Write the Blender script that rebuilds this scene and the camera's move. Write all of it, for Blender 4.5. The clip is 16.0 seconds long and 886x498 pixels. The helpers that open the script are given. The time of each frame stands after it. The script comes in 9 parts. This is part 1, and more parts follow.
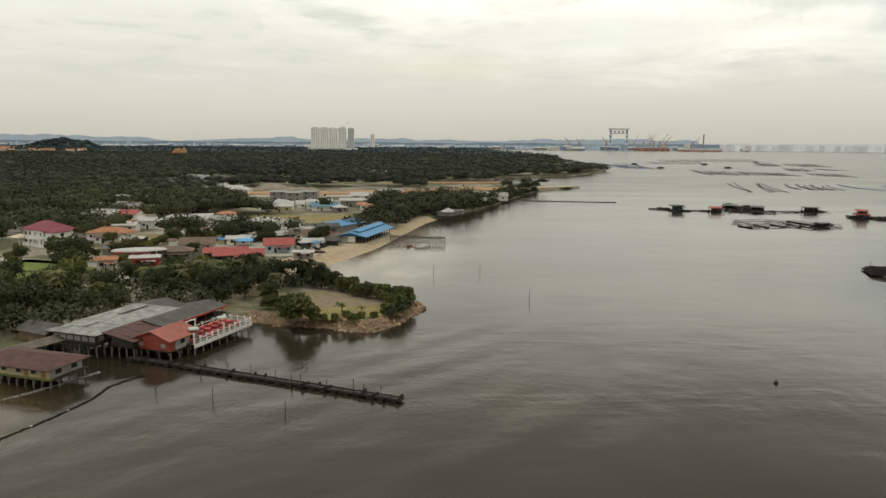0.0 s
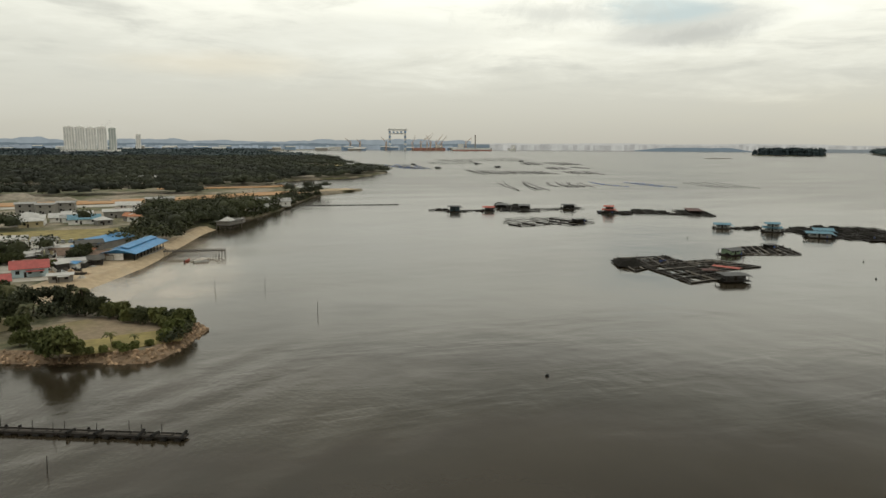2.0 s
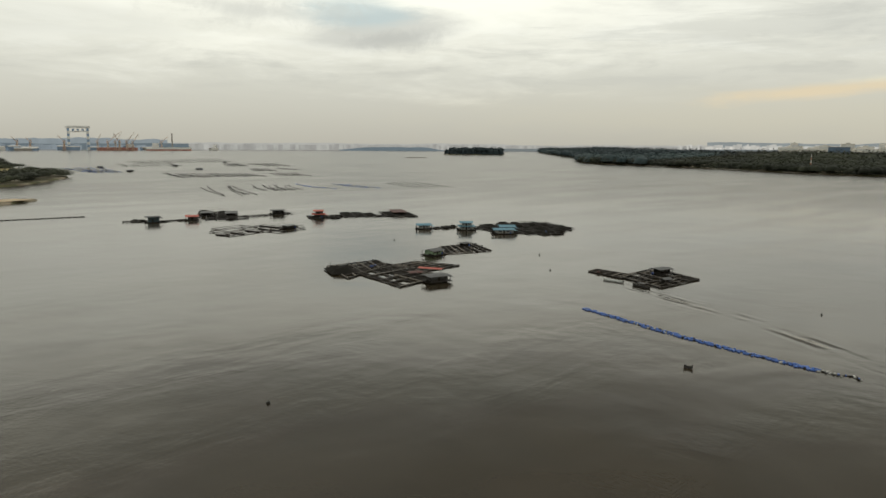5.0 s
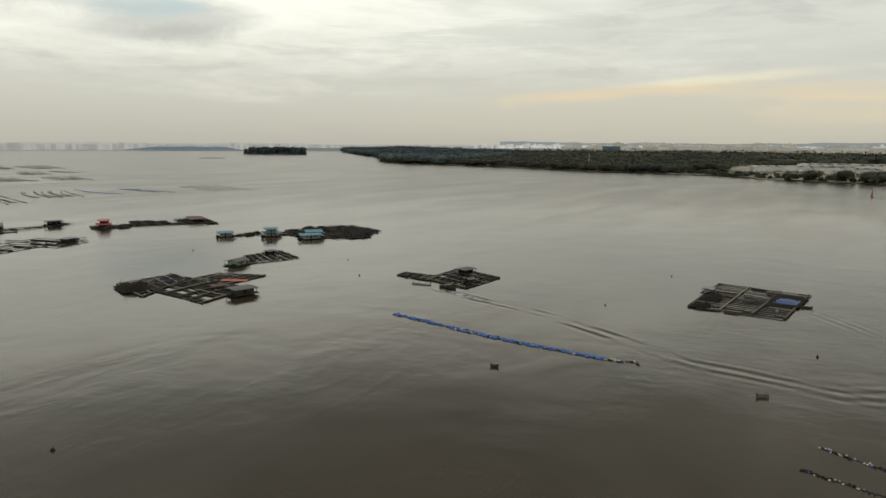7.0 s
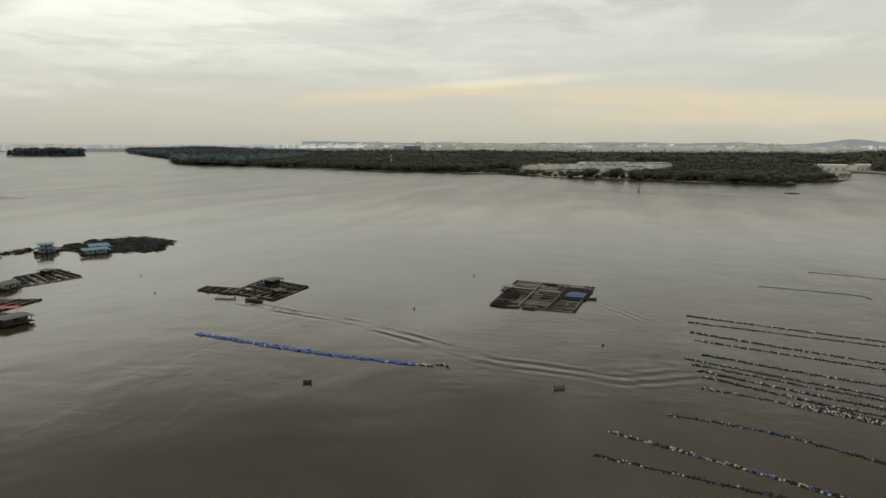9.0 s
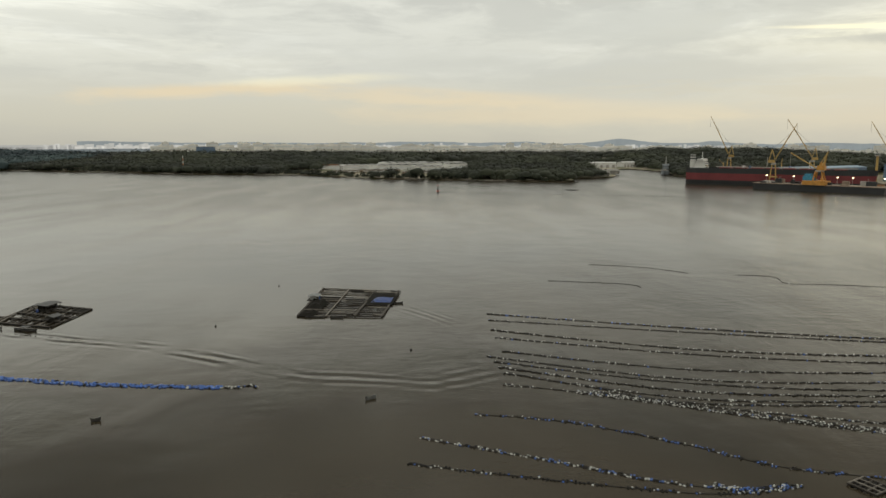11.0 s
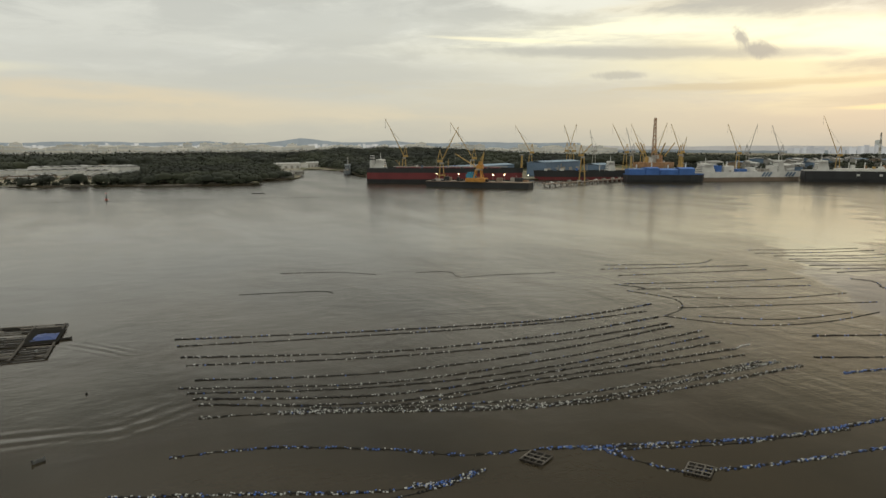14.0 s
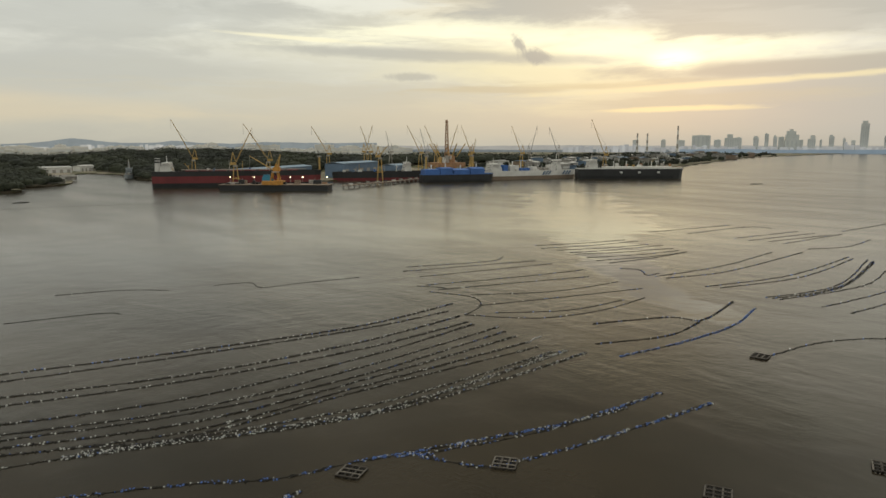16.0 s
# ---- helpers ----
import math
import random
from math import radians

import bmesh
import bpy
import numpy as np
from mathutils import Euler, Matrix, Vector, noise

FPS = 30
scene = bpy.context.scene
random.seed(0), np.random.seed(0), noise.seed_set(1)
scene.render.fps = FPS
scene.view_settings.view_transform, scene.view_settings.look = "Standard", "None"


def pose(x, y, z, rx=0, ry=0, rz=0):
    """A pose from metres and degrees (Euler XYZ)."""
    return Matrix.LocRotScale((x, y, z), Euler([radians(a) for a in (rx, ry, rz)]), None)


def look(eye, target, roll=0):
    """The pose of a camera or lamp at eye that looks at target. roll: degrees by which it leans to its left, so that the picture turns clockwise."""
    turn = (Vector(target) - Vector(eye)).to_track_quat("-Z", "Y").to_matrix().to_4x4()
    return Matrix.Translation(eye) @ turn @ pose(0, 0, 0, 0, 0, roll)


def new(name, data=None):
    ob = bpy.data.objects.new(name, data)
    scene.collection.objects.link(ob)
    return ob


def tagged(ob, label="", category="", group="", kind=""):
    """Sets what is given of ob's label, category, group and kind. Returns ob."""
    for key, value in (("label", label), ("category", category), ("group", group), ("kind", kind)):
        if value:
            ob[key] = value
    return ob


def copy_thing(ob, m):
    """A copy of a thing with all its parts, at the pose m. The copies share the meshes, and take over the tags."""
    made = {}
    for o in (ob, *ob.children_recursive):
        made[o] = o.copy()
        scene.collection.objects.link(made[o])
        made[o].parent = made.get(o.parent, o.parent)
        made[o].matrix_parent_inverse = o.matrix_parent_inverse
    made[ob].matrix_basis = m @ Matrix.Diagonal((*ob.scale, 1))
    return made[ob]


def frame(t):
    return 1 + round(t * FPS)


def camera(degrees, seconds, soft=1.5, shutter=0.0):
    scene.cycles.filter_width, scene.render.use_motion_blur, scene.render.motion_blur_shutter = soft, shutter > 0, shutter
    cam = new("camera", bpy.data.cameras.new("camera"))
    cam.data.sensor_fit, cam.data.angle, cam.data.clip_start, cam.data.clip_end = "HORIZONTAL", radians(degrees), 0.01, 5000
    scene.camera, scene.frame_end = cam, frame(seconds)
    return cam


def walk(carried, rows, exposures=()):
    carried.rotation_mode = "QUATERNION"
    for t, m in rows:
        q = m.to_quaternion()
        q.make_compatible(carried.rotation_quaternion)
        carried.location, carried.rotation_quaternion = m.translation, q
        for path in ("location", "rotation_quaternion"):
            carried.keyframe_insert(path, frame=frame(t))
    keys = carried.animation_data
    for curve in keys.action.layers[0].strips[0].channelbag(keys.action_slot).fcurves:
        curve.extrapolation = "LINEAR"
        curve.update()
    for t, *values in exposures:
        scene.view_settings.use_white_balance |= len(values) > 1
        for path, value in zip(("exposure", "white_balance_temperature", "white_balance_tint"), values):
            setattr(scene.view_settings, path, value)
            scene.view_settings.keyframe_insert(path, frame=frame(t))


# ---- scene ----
# camera and walk: a slow climb while turning to the right
cam = camera(65.04, 16.0, soft=1.5)
PATH = [
    (0.0, 0.00, 0.00, 45.01, 0.00, -8.75, -0.36),
    (0.5, 0.03, -0.05, 45.84, -5.15, -8.72, -0.28),
    (1.0, 0.07, 0.01, 46.65, -9.84, -8.69, -0.24),
    (1.5, 0.12, 0.15, 47.43, -13.81, -8.67, -0.23),
    (2.0, 0.18, 0.36, 48.20, -17.71, -8.68, -0.23),
    (2.5, 0.26, 0.63, 48.95, -21.64, -8.68, -0.25),
    (3.0, 0.35, 0.94, 49.69, -25.57, -8.69, -0.27),
    (3.5, 0.46, 1.28, 50.41, -29.53, -8.68, -0.29),
    (4.0, 0.57, 1.64, 51.13, -33.48, -8.67, -0.32),
    (6.5, 1.30, 3.34, 54.72, -53.38, -8.66, -0.38),
    (7.0, 1.47, 3.61, 55.44, -57.39, -8.66, -0.37),
    (7.5, 1.66, 3.85, 56.17, -61.39, -8.64, -0.35),
    (8.0, 1.85, 4.05, 56.91, -65.37, -8.63, -0.33),
    (8.5, 2.05, 4.22, 57.65, -69.36, -8.63, -0.30),
    (9.0, 2.26, 4.35, 58.40, -73.40, -8.63, -0.27),
    (11.5, 3.39, 4.48, 62.23, -93.73, -8.64, -0.10),
    (12.0, 3.64, 4.44, 63.00, -97.99, -8.64, -0.07),
    (12.5, 3.89, 4.38, 63.78, -102.25, -8.64, -0.05),
    (13.0, 4.14, 4.33, 64.55, -106.51, -8.65, -0.03),
    (13.5, 4.40, 4.28, 65.32, -110.74, -8.66, -0.01),
    (14.0, 4.66, 4.26, 66.08, -114.99, -8.70, 0.01),
    (14.5, 4.93, 4.27, 66.83, -119.29, -8.73, 0.03),
    (15.0, 5.20, 4.32, 67.57, -123.58, -8.75, 0.04),
    (15.5, 5.47, 4.43, 68.30, -127.87, -8.75, 0.06),
    (16.0, 5.74, 4.62, 69.00, -131.46, -8.74, 0.09),
]
walk(cam, [(t, pose(x, y, z, 90 + pitch, lean, yaw)) for t, x, y, z, yaw, pitch, lean in PATH],
     [(0.0, 0.24), (2.0, 0.14), (4.0, 0.06), (8.0, 0.06), (12.0, 0.12), (14.0, 0.02), (16.0, -0.06)])

# ---------------------------------------------------------------- light
SUN_AZ = 149.4           # degrees clockwise from +y
SUN_EL = 6.5
SUN = Vector((math.sin(radians(SUN_AZ)) * math.cos(radians(SUN_EL)), math.cos(radians(SUN_AZ)) * math.cos(radians(SUN_EL)), math.sin(radians(SUN_EL))))


class Nodes:
    """Short notation for a node tree."""

    def __init__(self, tree):
        self.tree = tree
        tree.nodes.clear()

    def add(self, kind, **values):
        n = self.tree.nodes.new(kind)
        for k, v in values.items():
            setattr(n, k, v)
        return n

    def link(self, a, b):
        self.tree.links.new(a, b)

    def put(self, socket, v):
        if isinstance(v, bpy.types.NodeSocket):
            self.link(v, socket)
        elif v is not None:
            socket.default_value = v

    def math(self, op, a, b=None, c=None, clamp=False):
        n = self.add("ShaderNodeMath", operation=op, use_clamp=clamp)
        for s, v in zip(n.inputs, (a, b, c)):
            self.put(s, v)
        return n.outputs[0]

    def vec(self, op, a, b=None, scale=None):
        n = self.add("ShaderNodeVectorMath", operation=op)
        self.put(n.inputs[0], a)
        self.put(n.inputs[1], b)
        if scale is not None:
            self.put(n.inputs["Scale"], scale)
        return n.outputs["Value"] if op in ("DOT_PRODUCT", "LENGTH", "DISTANCE") else n.outputs[0]

    def mix(self, fac, a, b, blend="MIX"):
        n = self.add("ShaderNodeMix", data_type="RGBA", blend_type=blend)
        self.put(n.inputs[0], fac)
        for s, v in ((n.inputs[6], a), (n.inputs[7], b)):
            self.put(s, (*v, 1) if isinstance(v, tuple) and len(v) == 3 else v)
        return n.outputs[2]

    def noise(self, vector, scale, detail=4.0, rough=0.55, distortion=0.0):
        n = self.add("ShaderNodeTexNoise")
        self.put(n.inputs["Vector"], vector)
        for k, v in (("Scale", scale), ("Detail", detail), ("Roughness", rough), ("Distortion", distortion)):
            n.inputs[k].default_value = v
        return n.outputs["Fac"]

    def ramp(self, fac, stops, smooth=False):
        n = self.add("ShaderNodeValToRGB")
        r = n.color_ramp
        r.interpolation = "EASE" if smooth else "LINEAR"
        while len(r.elements) < len(stops):
            r.elements.new(0.5)
        for e, (at, col) in zip(r.elements, stops):
            e.position = at
            e.color = (*col, 1) if isinstance(col, tuple) else (col, col, col, 1)
        self.put(n.inputs[0], fac)
        return n.outputs[0]

    def span(self, v, a, b, lo=0.0, hi=1.0):
        n = self.add("ShaderNodeMapRange", interpolation_type="SMOOTHSTEP")
        for s, x in zip(n.inputs, (v, a, b, lo, hi)):
            self.put(s, x)
        return n.outputs[0]


def make_world():
    w = bpy.data.worlds.new("sky")
    scene.world = w
    w.use_nodes = True
    N = Nodes(w.node_tree)
    d = N.add("ShaderNodeTexCoord").outputs["Generated"]
    xyz = N.add("ShaderNodeSeparateXYZ")
    N.link(d, xyz.inputs[0])
    x, y, z = xyz.outputs
    up = N.math("MAXIMUM", z, 0.0)
    sky = N.add("ShaderNodeTexSky", sky_type="NISHITA", sun_disc=False, sun_elevation=radians(SUN_EL), sun_rotation=radians(SUN_AZ), air_density=1.5, dust_density=3.0)
    clear = N.vec("SCALE", sky.outputs[0], scale=0.10)
    # overcast sheet: grey-beige haze at the horizon, brighter above
    sheet = N.ramp(up, [(0.0, (0.50, 0.475, 0.425)), (0.03, (0.56, 0.54, 0.485)), (0.09, (0.67, 0.66, 0.61)), (0.19, (0.92, 0.91, 0.845)),
                        (0.27, (1.02, 0.995, 0.90)), (0.36, (0.74, 0.72, 0.655)), (0.48, (0.60, 0.60, 0.575)), (1.0, (0.70, 0.705, 0.695))])
    flat = N.math("ADD", up, 0.07)
    plane = N.add("ShaderNodeCombineXYZ")
    N.link(N.math("DIVIDE", x, flat), plane.inputs[0])
    N.link(N.math("DIVIDE", y, flat), plane.inputs[1])
    p = plane.outputs[0]
    heavy = N.noise(p, 0.42, 7, 0.6, 0.25)
    fine = N.noise(p, 1.5, 6, 0.6, 0.4)
    shade = N.math("ADD", N.math("MULTIPLY", heavy, 0.5), N.math("MULTIPLY", fine, 0.5))
    high = N.span(z, 0.04, 0.15)
    dark = N.math("MULTIPLY", N.span(shade, 0.49, 0.60), high)
    light = N.math("MULTIPLY", N.span(shade, 0.49, 0.38), high)
    col = N.mix(N.math("MULTIPLY", dark, N.span(z, 0.13, 0.24, 0.55, 0.85)), sheet, (0.46, 0.46, 0.445))
    col = N.mix(N.math("MULTIPLY", light, N.span(z, 0.13, 0.24, 0.50, 0.75)), col, N.mix(N.span(z, 0.15, 0.26), (0.93, 0.925, 0.88), (1.12, 1.09, 0.99)))
    # the high cloud, mostly above the view, is made thicker on the sunset side to darken the water
    ahead = N.vec("DOT_PRODUCT", d, (SUN.x, SUN.y, 0.0))
    thick = N.math("MULTIPLY", N.span(z, 0.16, 0.38), N.span(ahead, -0.75, 0.80))
    col = N.mix(N.math("MULTIPLY", thick, N.span(shade, 0.42, 0.54, 0.25, 0.95)), col, (0.26, 0.26, 0.25))
    # heavier cloud over the middle heights, added unseen to darken the water, and the bright zenith of an overcast day
    heavier = N.math("MULTIPLY", N.math("MULTIPLY", N.span(z, 0.24, 0.42), 0.50), N.math("ADD", N.math("MULTIPLY", N.span(ahead, -0.60, 0.10), 0.7), N.math("MULTIPLY", N.span(ahead, 0.72, 0.95), 0.7)))
    col = N.mix(heavier, col, (0.16, 0.16, 0.15))
    col = N.mix(N.span(z, 0.50, 0.82), col, (1.30, 1.28, 1.22))

    # bearing and height in degrees, and ragged streaky noise for the cloud edges
    bearing = N.math("MULTIPLY", N.math("ARCTAN2", x, y), 180 / math.pi)
    height = N.math("MULTIPLY", N.math("ARCSINE", z), 180 / math.pi)
    soft = N.math("SUBTRACT", N.noise(N.vec("MULTIPLY", d, (5.0, 5.0, 24.0)), 1.0, 8, 0.62, 0.3), 0.5)
    streak = N.math("SUBTRACT", N.noise(N.vec("MULTIPLY", d, (9.0, 9.0, 95.0)), 1.0, 7, 0.62, 0.6), 0.5)
    tuft = N.math("SUBTRACT", N.noise(d, 26.0, 8, 0.68, 0.4), 0.5)

    def cloud(col, az, el, wide, tall, tilt, k, tone, rag=1.0, edge=0.55, mesh=soft):
        """A cloud or a lit gap: bearing and height of its middle, half width and half height, rise per degree."""
        across = N.math("SUBTRACT", bearing, az)
        u = N.math("DIVIDE", across, wide)
        v = N.math("DIVIDE", N.math("SUBTRACT", N.math("SUBTRACT", height, el), N.math("MULTIPLY", across, tilt)), tall)
        r = N.math("SQRT", N.math("ADD", N.math("MULTIPLY", u, u), N.math("MULTIPLY", v, v)))
        m = N.span(N.math("ADD", r, N.math("MULTIPLY", mesh, -3.2 * rag)), 1.0 + edge, 1.0 - edge)
        return N.mix(N.math("MULTIPLY", m, k), col, tone)

    GREY, MIST, PEACH, CREAM, WHITE = (0.50, 0.50, 0.475), (0.60, 0.60, 0.575), (0.80, 0.655, 0.46), (0.92, 0.87, 0.68), (1.25, 1.20, 0.92)
    # heavy masses overhead to the east and above the sunset, and bright gaps: mostly unseen, added to tone the water's
    # reflections
    col = cloud(col, 63, 27, 20, 8, 0.0, 0.60, (0.17, 0.17, 0.16), 1.2, 0.7)
    col = cloud(col, 130, 22, 17, 6.5, 0.0, 0.72, (0.17, 0.17, 0.16), 1.3, 0.6)
    col = cloud(col, 113, 26, 13, 6, 0.0, 0.55, (0.18, 0.18, 0.17), 1.3, 0.6)
    col = cloud(col, 141, 13.2, 12, 2.2, 0.12, 0.75, (0.90, 0.70, 0.42), 1.0, 0.6)
    col = cloud(col, -18, 8, 24, 6, 0.0, 0.40, (0.62, 0.615, 0.58), 0.5, 0.8)
    col = cloud(col, 34, 13.5, 36, 5.5, 0.0, 0.65, (1.15, 1.13, 1.04), 0.9, 0.8)
    col = cloud(col, 162, 20, 13, 9.0, 0.0, 0.55, (0.70, 0.685, 0.61), 0.8, 0.7)
    col = cloud(col, 141, 24.5, 15, 6.0, 0.0, 0.85, (0.11, 0.11, 0.10), 1.0, 0.6)
    col = cloud(col, 150.4, 17.8, 4.0, 1.5, 0.0, 0.9, (0.14, 0.14, 0.13), 0.7, 0.6)
    col = cloud(col, 36, 25, 28, 6.0, 0.0, 0.60, (0.30, 0.30, 0.285), 0.9, 0.8)
    # the grey deck over the middle of the strait and its lit lower edge
    col = cloud(col, 88, 9.0, 26, 4.0, -0.03, 0.55, (0.60, 0.60, 0.58), 0.9, 0.5)
    col = cloud(col, 66, 8.5, 12, 1.0, 0.03, 0.45, MIST, 1.2, 0.6, streak)
    col = cloud(col, 97, 6.2, 14, 0.9, -0.02, 0.35, MIST, 1.2, 0.6, streak)
    col = cloud(col, 82, 2.0, 30, 2.2, 0.0, 0.35, (0.66, 0.61, 0.48), 0.5, 0.7)
    col = cloud(col, 71, 4.0, 8, 0.55, 0.07, 0.75, PEACH, 0.9, 0.6)
    col = cloud(col, 76.5, 4.8, 6, 0.30, 0.05, 0.5, CREAM, 1.0, 0.8)
    col = cloud(col, 92, 3.6, 9, 0.6, -0.03, 0.6, PEACH, 0.9, 0.6)
    col = cloud(col, 97, 2.3, 12, 0.8, 0.0, 0.5, PEACH, 0.8, 0.7)
    col = cloud(col, 0, 5.9, 6, 0.8, 0.0, 0.45, (0.78, 0.70, 0.57), 0.5, 0.8)
    # grey masses and a blue gap to the north-east
    col = cloud(col, 36.0, 8.6, 6.0, 1.3, 0.08, 0.60, (0.47, 0.475, 0.47), 0.8, 0.5)
    col = cloud(col, 37.5, 8.0, 3.5, 0.7, 0.08, 0.40, (0.44, 0.445, 0.44), 0.9, 0.6, tuft)
    col = cloud(col, 26, 10.0, 5.0, 0.8, -0.05, 0.40, (0.50, 0.505, 0.50), 1.2, 0.6)
    col = cloud(col, 34.0, 9.9, 4.0, 1.0, 0.0, 0.75, (0.52, 0.62, 0.66), 0.8, 0.6)
    col = cloud(col, 13, 8.6, 9, 1.2, 0.04, 0.35, MIST, 1.3, 0.6)
    col = cloud(col, 29, 9.8, 6, 1.0, 0.0, 0.35, MIST, 1.3, 0.6, tuft)
    # the glow behind the clouds round the low sun
    col = cloud(col, 132, 5.0, 30, 7.0, 0.0, 0.30, (0.80, 0.775, 0.66), 0.5, 0.8)
    col = cloud(col, 136, 7.8, 22, 2.6, 0.02, 0.40, CREAM, 0.9, 0.7)
    col = cloud(col, 134, 2.0, 20, 1.7, 0.0, 0.38, (0.76, 0.63, 0.44), 0.4, 0.8)
    col = cloud(col, 143, 5.6, 11, 2.6, 0.0, 0.60, (1.02, 0.91, 0.58), 0.7, 0.7)
    col = cloud(col, 149, 7.2, 12.5, 1.25, -0.07, 0.88, WHITE, 0.9, 0.6)
    col = cloud(col, 130, 8.6, 9, 0.6, 0.06, 0.7, WHITE, 0.9, 0.7, streak)
    col = cloud(col, 149.4, 6.0, 1.6, 0.75, 0.0, 0.9, (1.9, 1.75, 1.2), 0.3, 0.7)
    # cloud bars across the glow
    col = cloud(col, 110, 9.6, 13, 2.2, 0.02, 0.60, (0.57, 0.575, 0.555), 1.2, 0.5)
    col = cloud(col, 104, 5.6, 11, 1.7, 0.02, 0.60, (0.57, 0.57, 0.545), 1.0, 0.6)
    col = cloud(col, 108, 5.2, 13, 1.0, 0.04, 0.45, (0.60, 0.59, 0.54), 1.0, 0.7)
    col = cloud(col, 129, 6.9, 12, 0.42, -0.035, 0.75, GREY, 1.0, 0.6)
    col = cloud(col, 122, 4.0, 16, 0.7, 0.0, 0.50, (0.66, 0.61, 0.50), 1.1, 0.7, streak)
    col = cloud(col, 141, 4.3, 9, 0.30, 0.02, 0.60, (0.66, 0.57, 0.40), 1.0, 0.6, streak)
    col = cloud(col, 166, 3.2, 17, 2.6, 0.0, 0.85, (0.52, 0.515, 0.49), 0.6, 0.5)
    col = cloud(col, 152, 3.2, 9, 0.5, 0.03, 0.60, (0.60, 0.56, 0.46), 1.0, 0.6, streak)
    col = cloud(col, 157, 5.4, 11, 0.62, 0.02, 0.90, (0.50, 0.49, 0.455), 0.9, 0.5)
    col = cloud(col, 154, 4.35, 12, 0.22, 0.045, 0.75, (0.98, 0.86, 0.56), 0.8, 0.6, streak)
    col = cloud(col, 152, 9.9, 20, 1.9, -0.09, 0.90, (0.50, 0.505, 0.49), 1.2, 0.5)
    col = cloud(col, 160, 8.3, 10, 0.7, -0.10, 0.60, (0.63, 0.625, 0.59), 1.1, 0.6, streak)
    col = cloud(col, 120, 8.0, 5, 0.14, -0.05, 0.8, (1.1, 1.02, 0.76), 0.7, 0.6, streak)
    col = cloud(col, 150, 2.5, 4.5, 0.18, 0.02, 0.9, (1.0, 0.85, 0.52), 0.8, 0.6, streak)
    # small dark tufts low before the glow
    col = cloud(col, 137.5, 7.6, 0.55, 0.60, -0.35, 0.90, (0.47, 0.47, 0.45), 1.0, 0.45, tuft)
    col = cloud(col, 138.7, 6.7, 1.25, 0.50, -0.15, 0.90, (0.45, 0.455, 0.44), 1.0, 0.45, tuft)
    col = cloud(col, 129.3, 5.15, 1.6, 0.28, 0.0, 0.60, (0.45, 0.45, 0.43), 0.9, 0.5, tuft)
    out = N.mix(1.0, N.mix(0.958, clear, col), (0.985, 1.0, 0.955), "MULTIPLY")
    bg = N.add("ShaderNodeBackground")
    N.link(out, bg.inputs[0])
    bg.inputs[1].default_value = 1.0
    N.link(bg.outputs[0], N.add("ShaderNodeOutputWorld").inputs[0])


make_world()
lamp = bpy.data.lights.new("sun", "SUN")
lamp.energy, lamp.angle, lamp.color = 0.04, radians(70), (1.0, 0.80, 0.50)
sun = new("sun", lamp)
sun.matrix_world = look((0, 0, 200), Vector((0, 0, 200)) - SUN)

# ---------------------------------------------------------------- materials
MATS = {}


def mat(name, color, rough=0.8, var=0.25, scale=0.6, stain=0.2, stain_scale=0.08, bump=0.0, metal=0.0, vary=0.0, tint=None, spec=0.4):
    """A surface with grain and stains at real size; vary: brightness drift from object to object."""
    if name in MATS:
        return MATS[name]
    m = bpy.data.materials.new(name)
    m.use_nodes = True
    N = Nodes(m.node_tree)
    pos = N.add("ShaderNodeNewGeometry").outputs["Position"]
    grain = N.noise(pos, scale, 5, 0.6)
    dark = tuple(c * (1 - var) for c in color)
    lite = tuple(min(1, c * (1 + var)) for c in color)
    col = N.mix(N.span(grain, 0.3, 0.7), dark, lite)
    blot = N.span(N.noise(pos, stain_scale, 4, 0.6), 0.45, 0.72)
    col = N.mix(N.math("MULTIPLY", blot, stain), col, tint or tuple(c * 0.45 for c in color))
    if vary:
        r = N.add("ShaderNodeObjectInfo").outputs["Random"]
        col = N.mix(1.0, col, N.ramp(r, [(0, 1 - vary), (1, 1 + vary)]), "MULTIPLY")
    b = N.add("ShaderNodeBsdfPrincipled")
    N.link(col, b.inputs["Base Color"])
    b.inputs["Roughness"].default_value = rough
    b.inputs["Metallic"].default_value = metal
    b.inputs["Specular IOR Level"].default_value = spec
    if bump:
        u = N.add("ShaderNodeBump")
        u.inputs["Strength"].default_value = 0.6
        u.inputs["Distance"].default_value = bump
        N.link(grain, u.inputs["Height"])
        N.link(u.outputs[0], b.inputs["Normal"])
    N.link(b.outputs[0], N.add("ShaderNodeOutputMaterial").inputs[0])
    MATS[name] = m
    return m


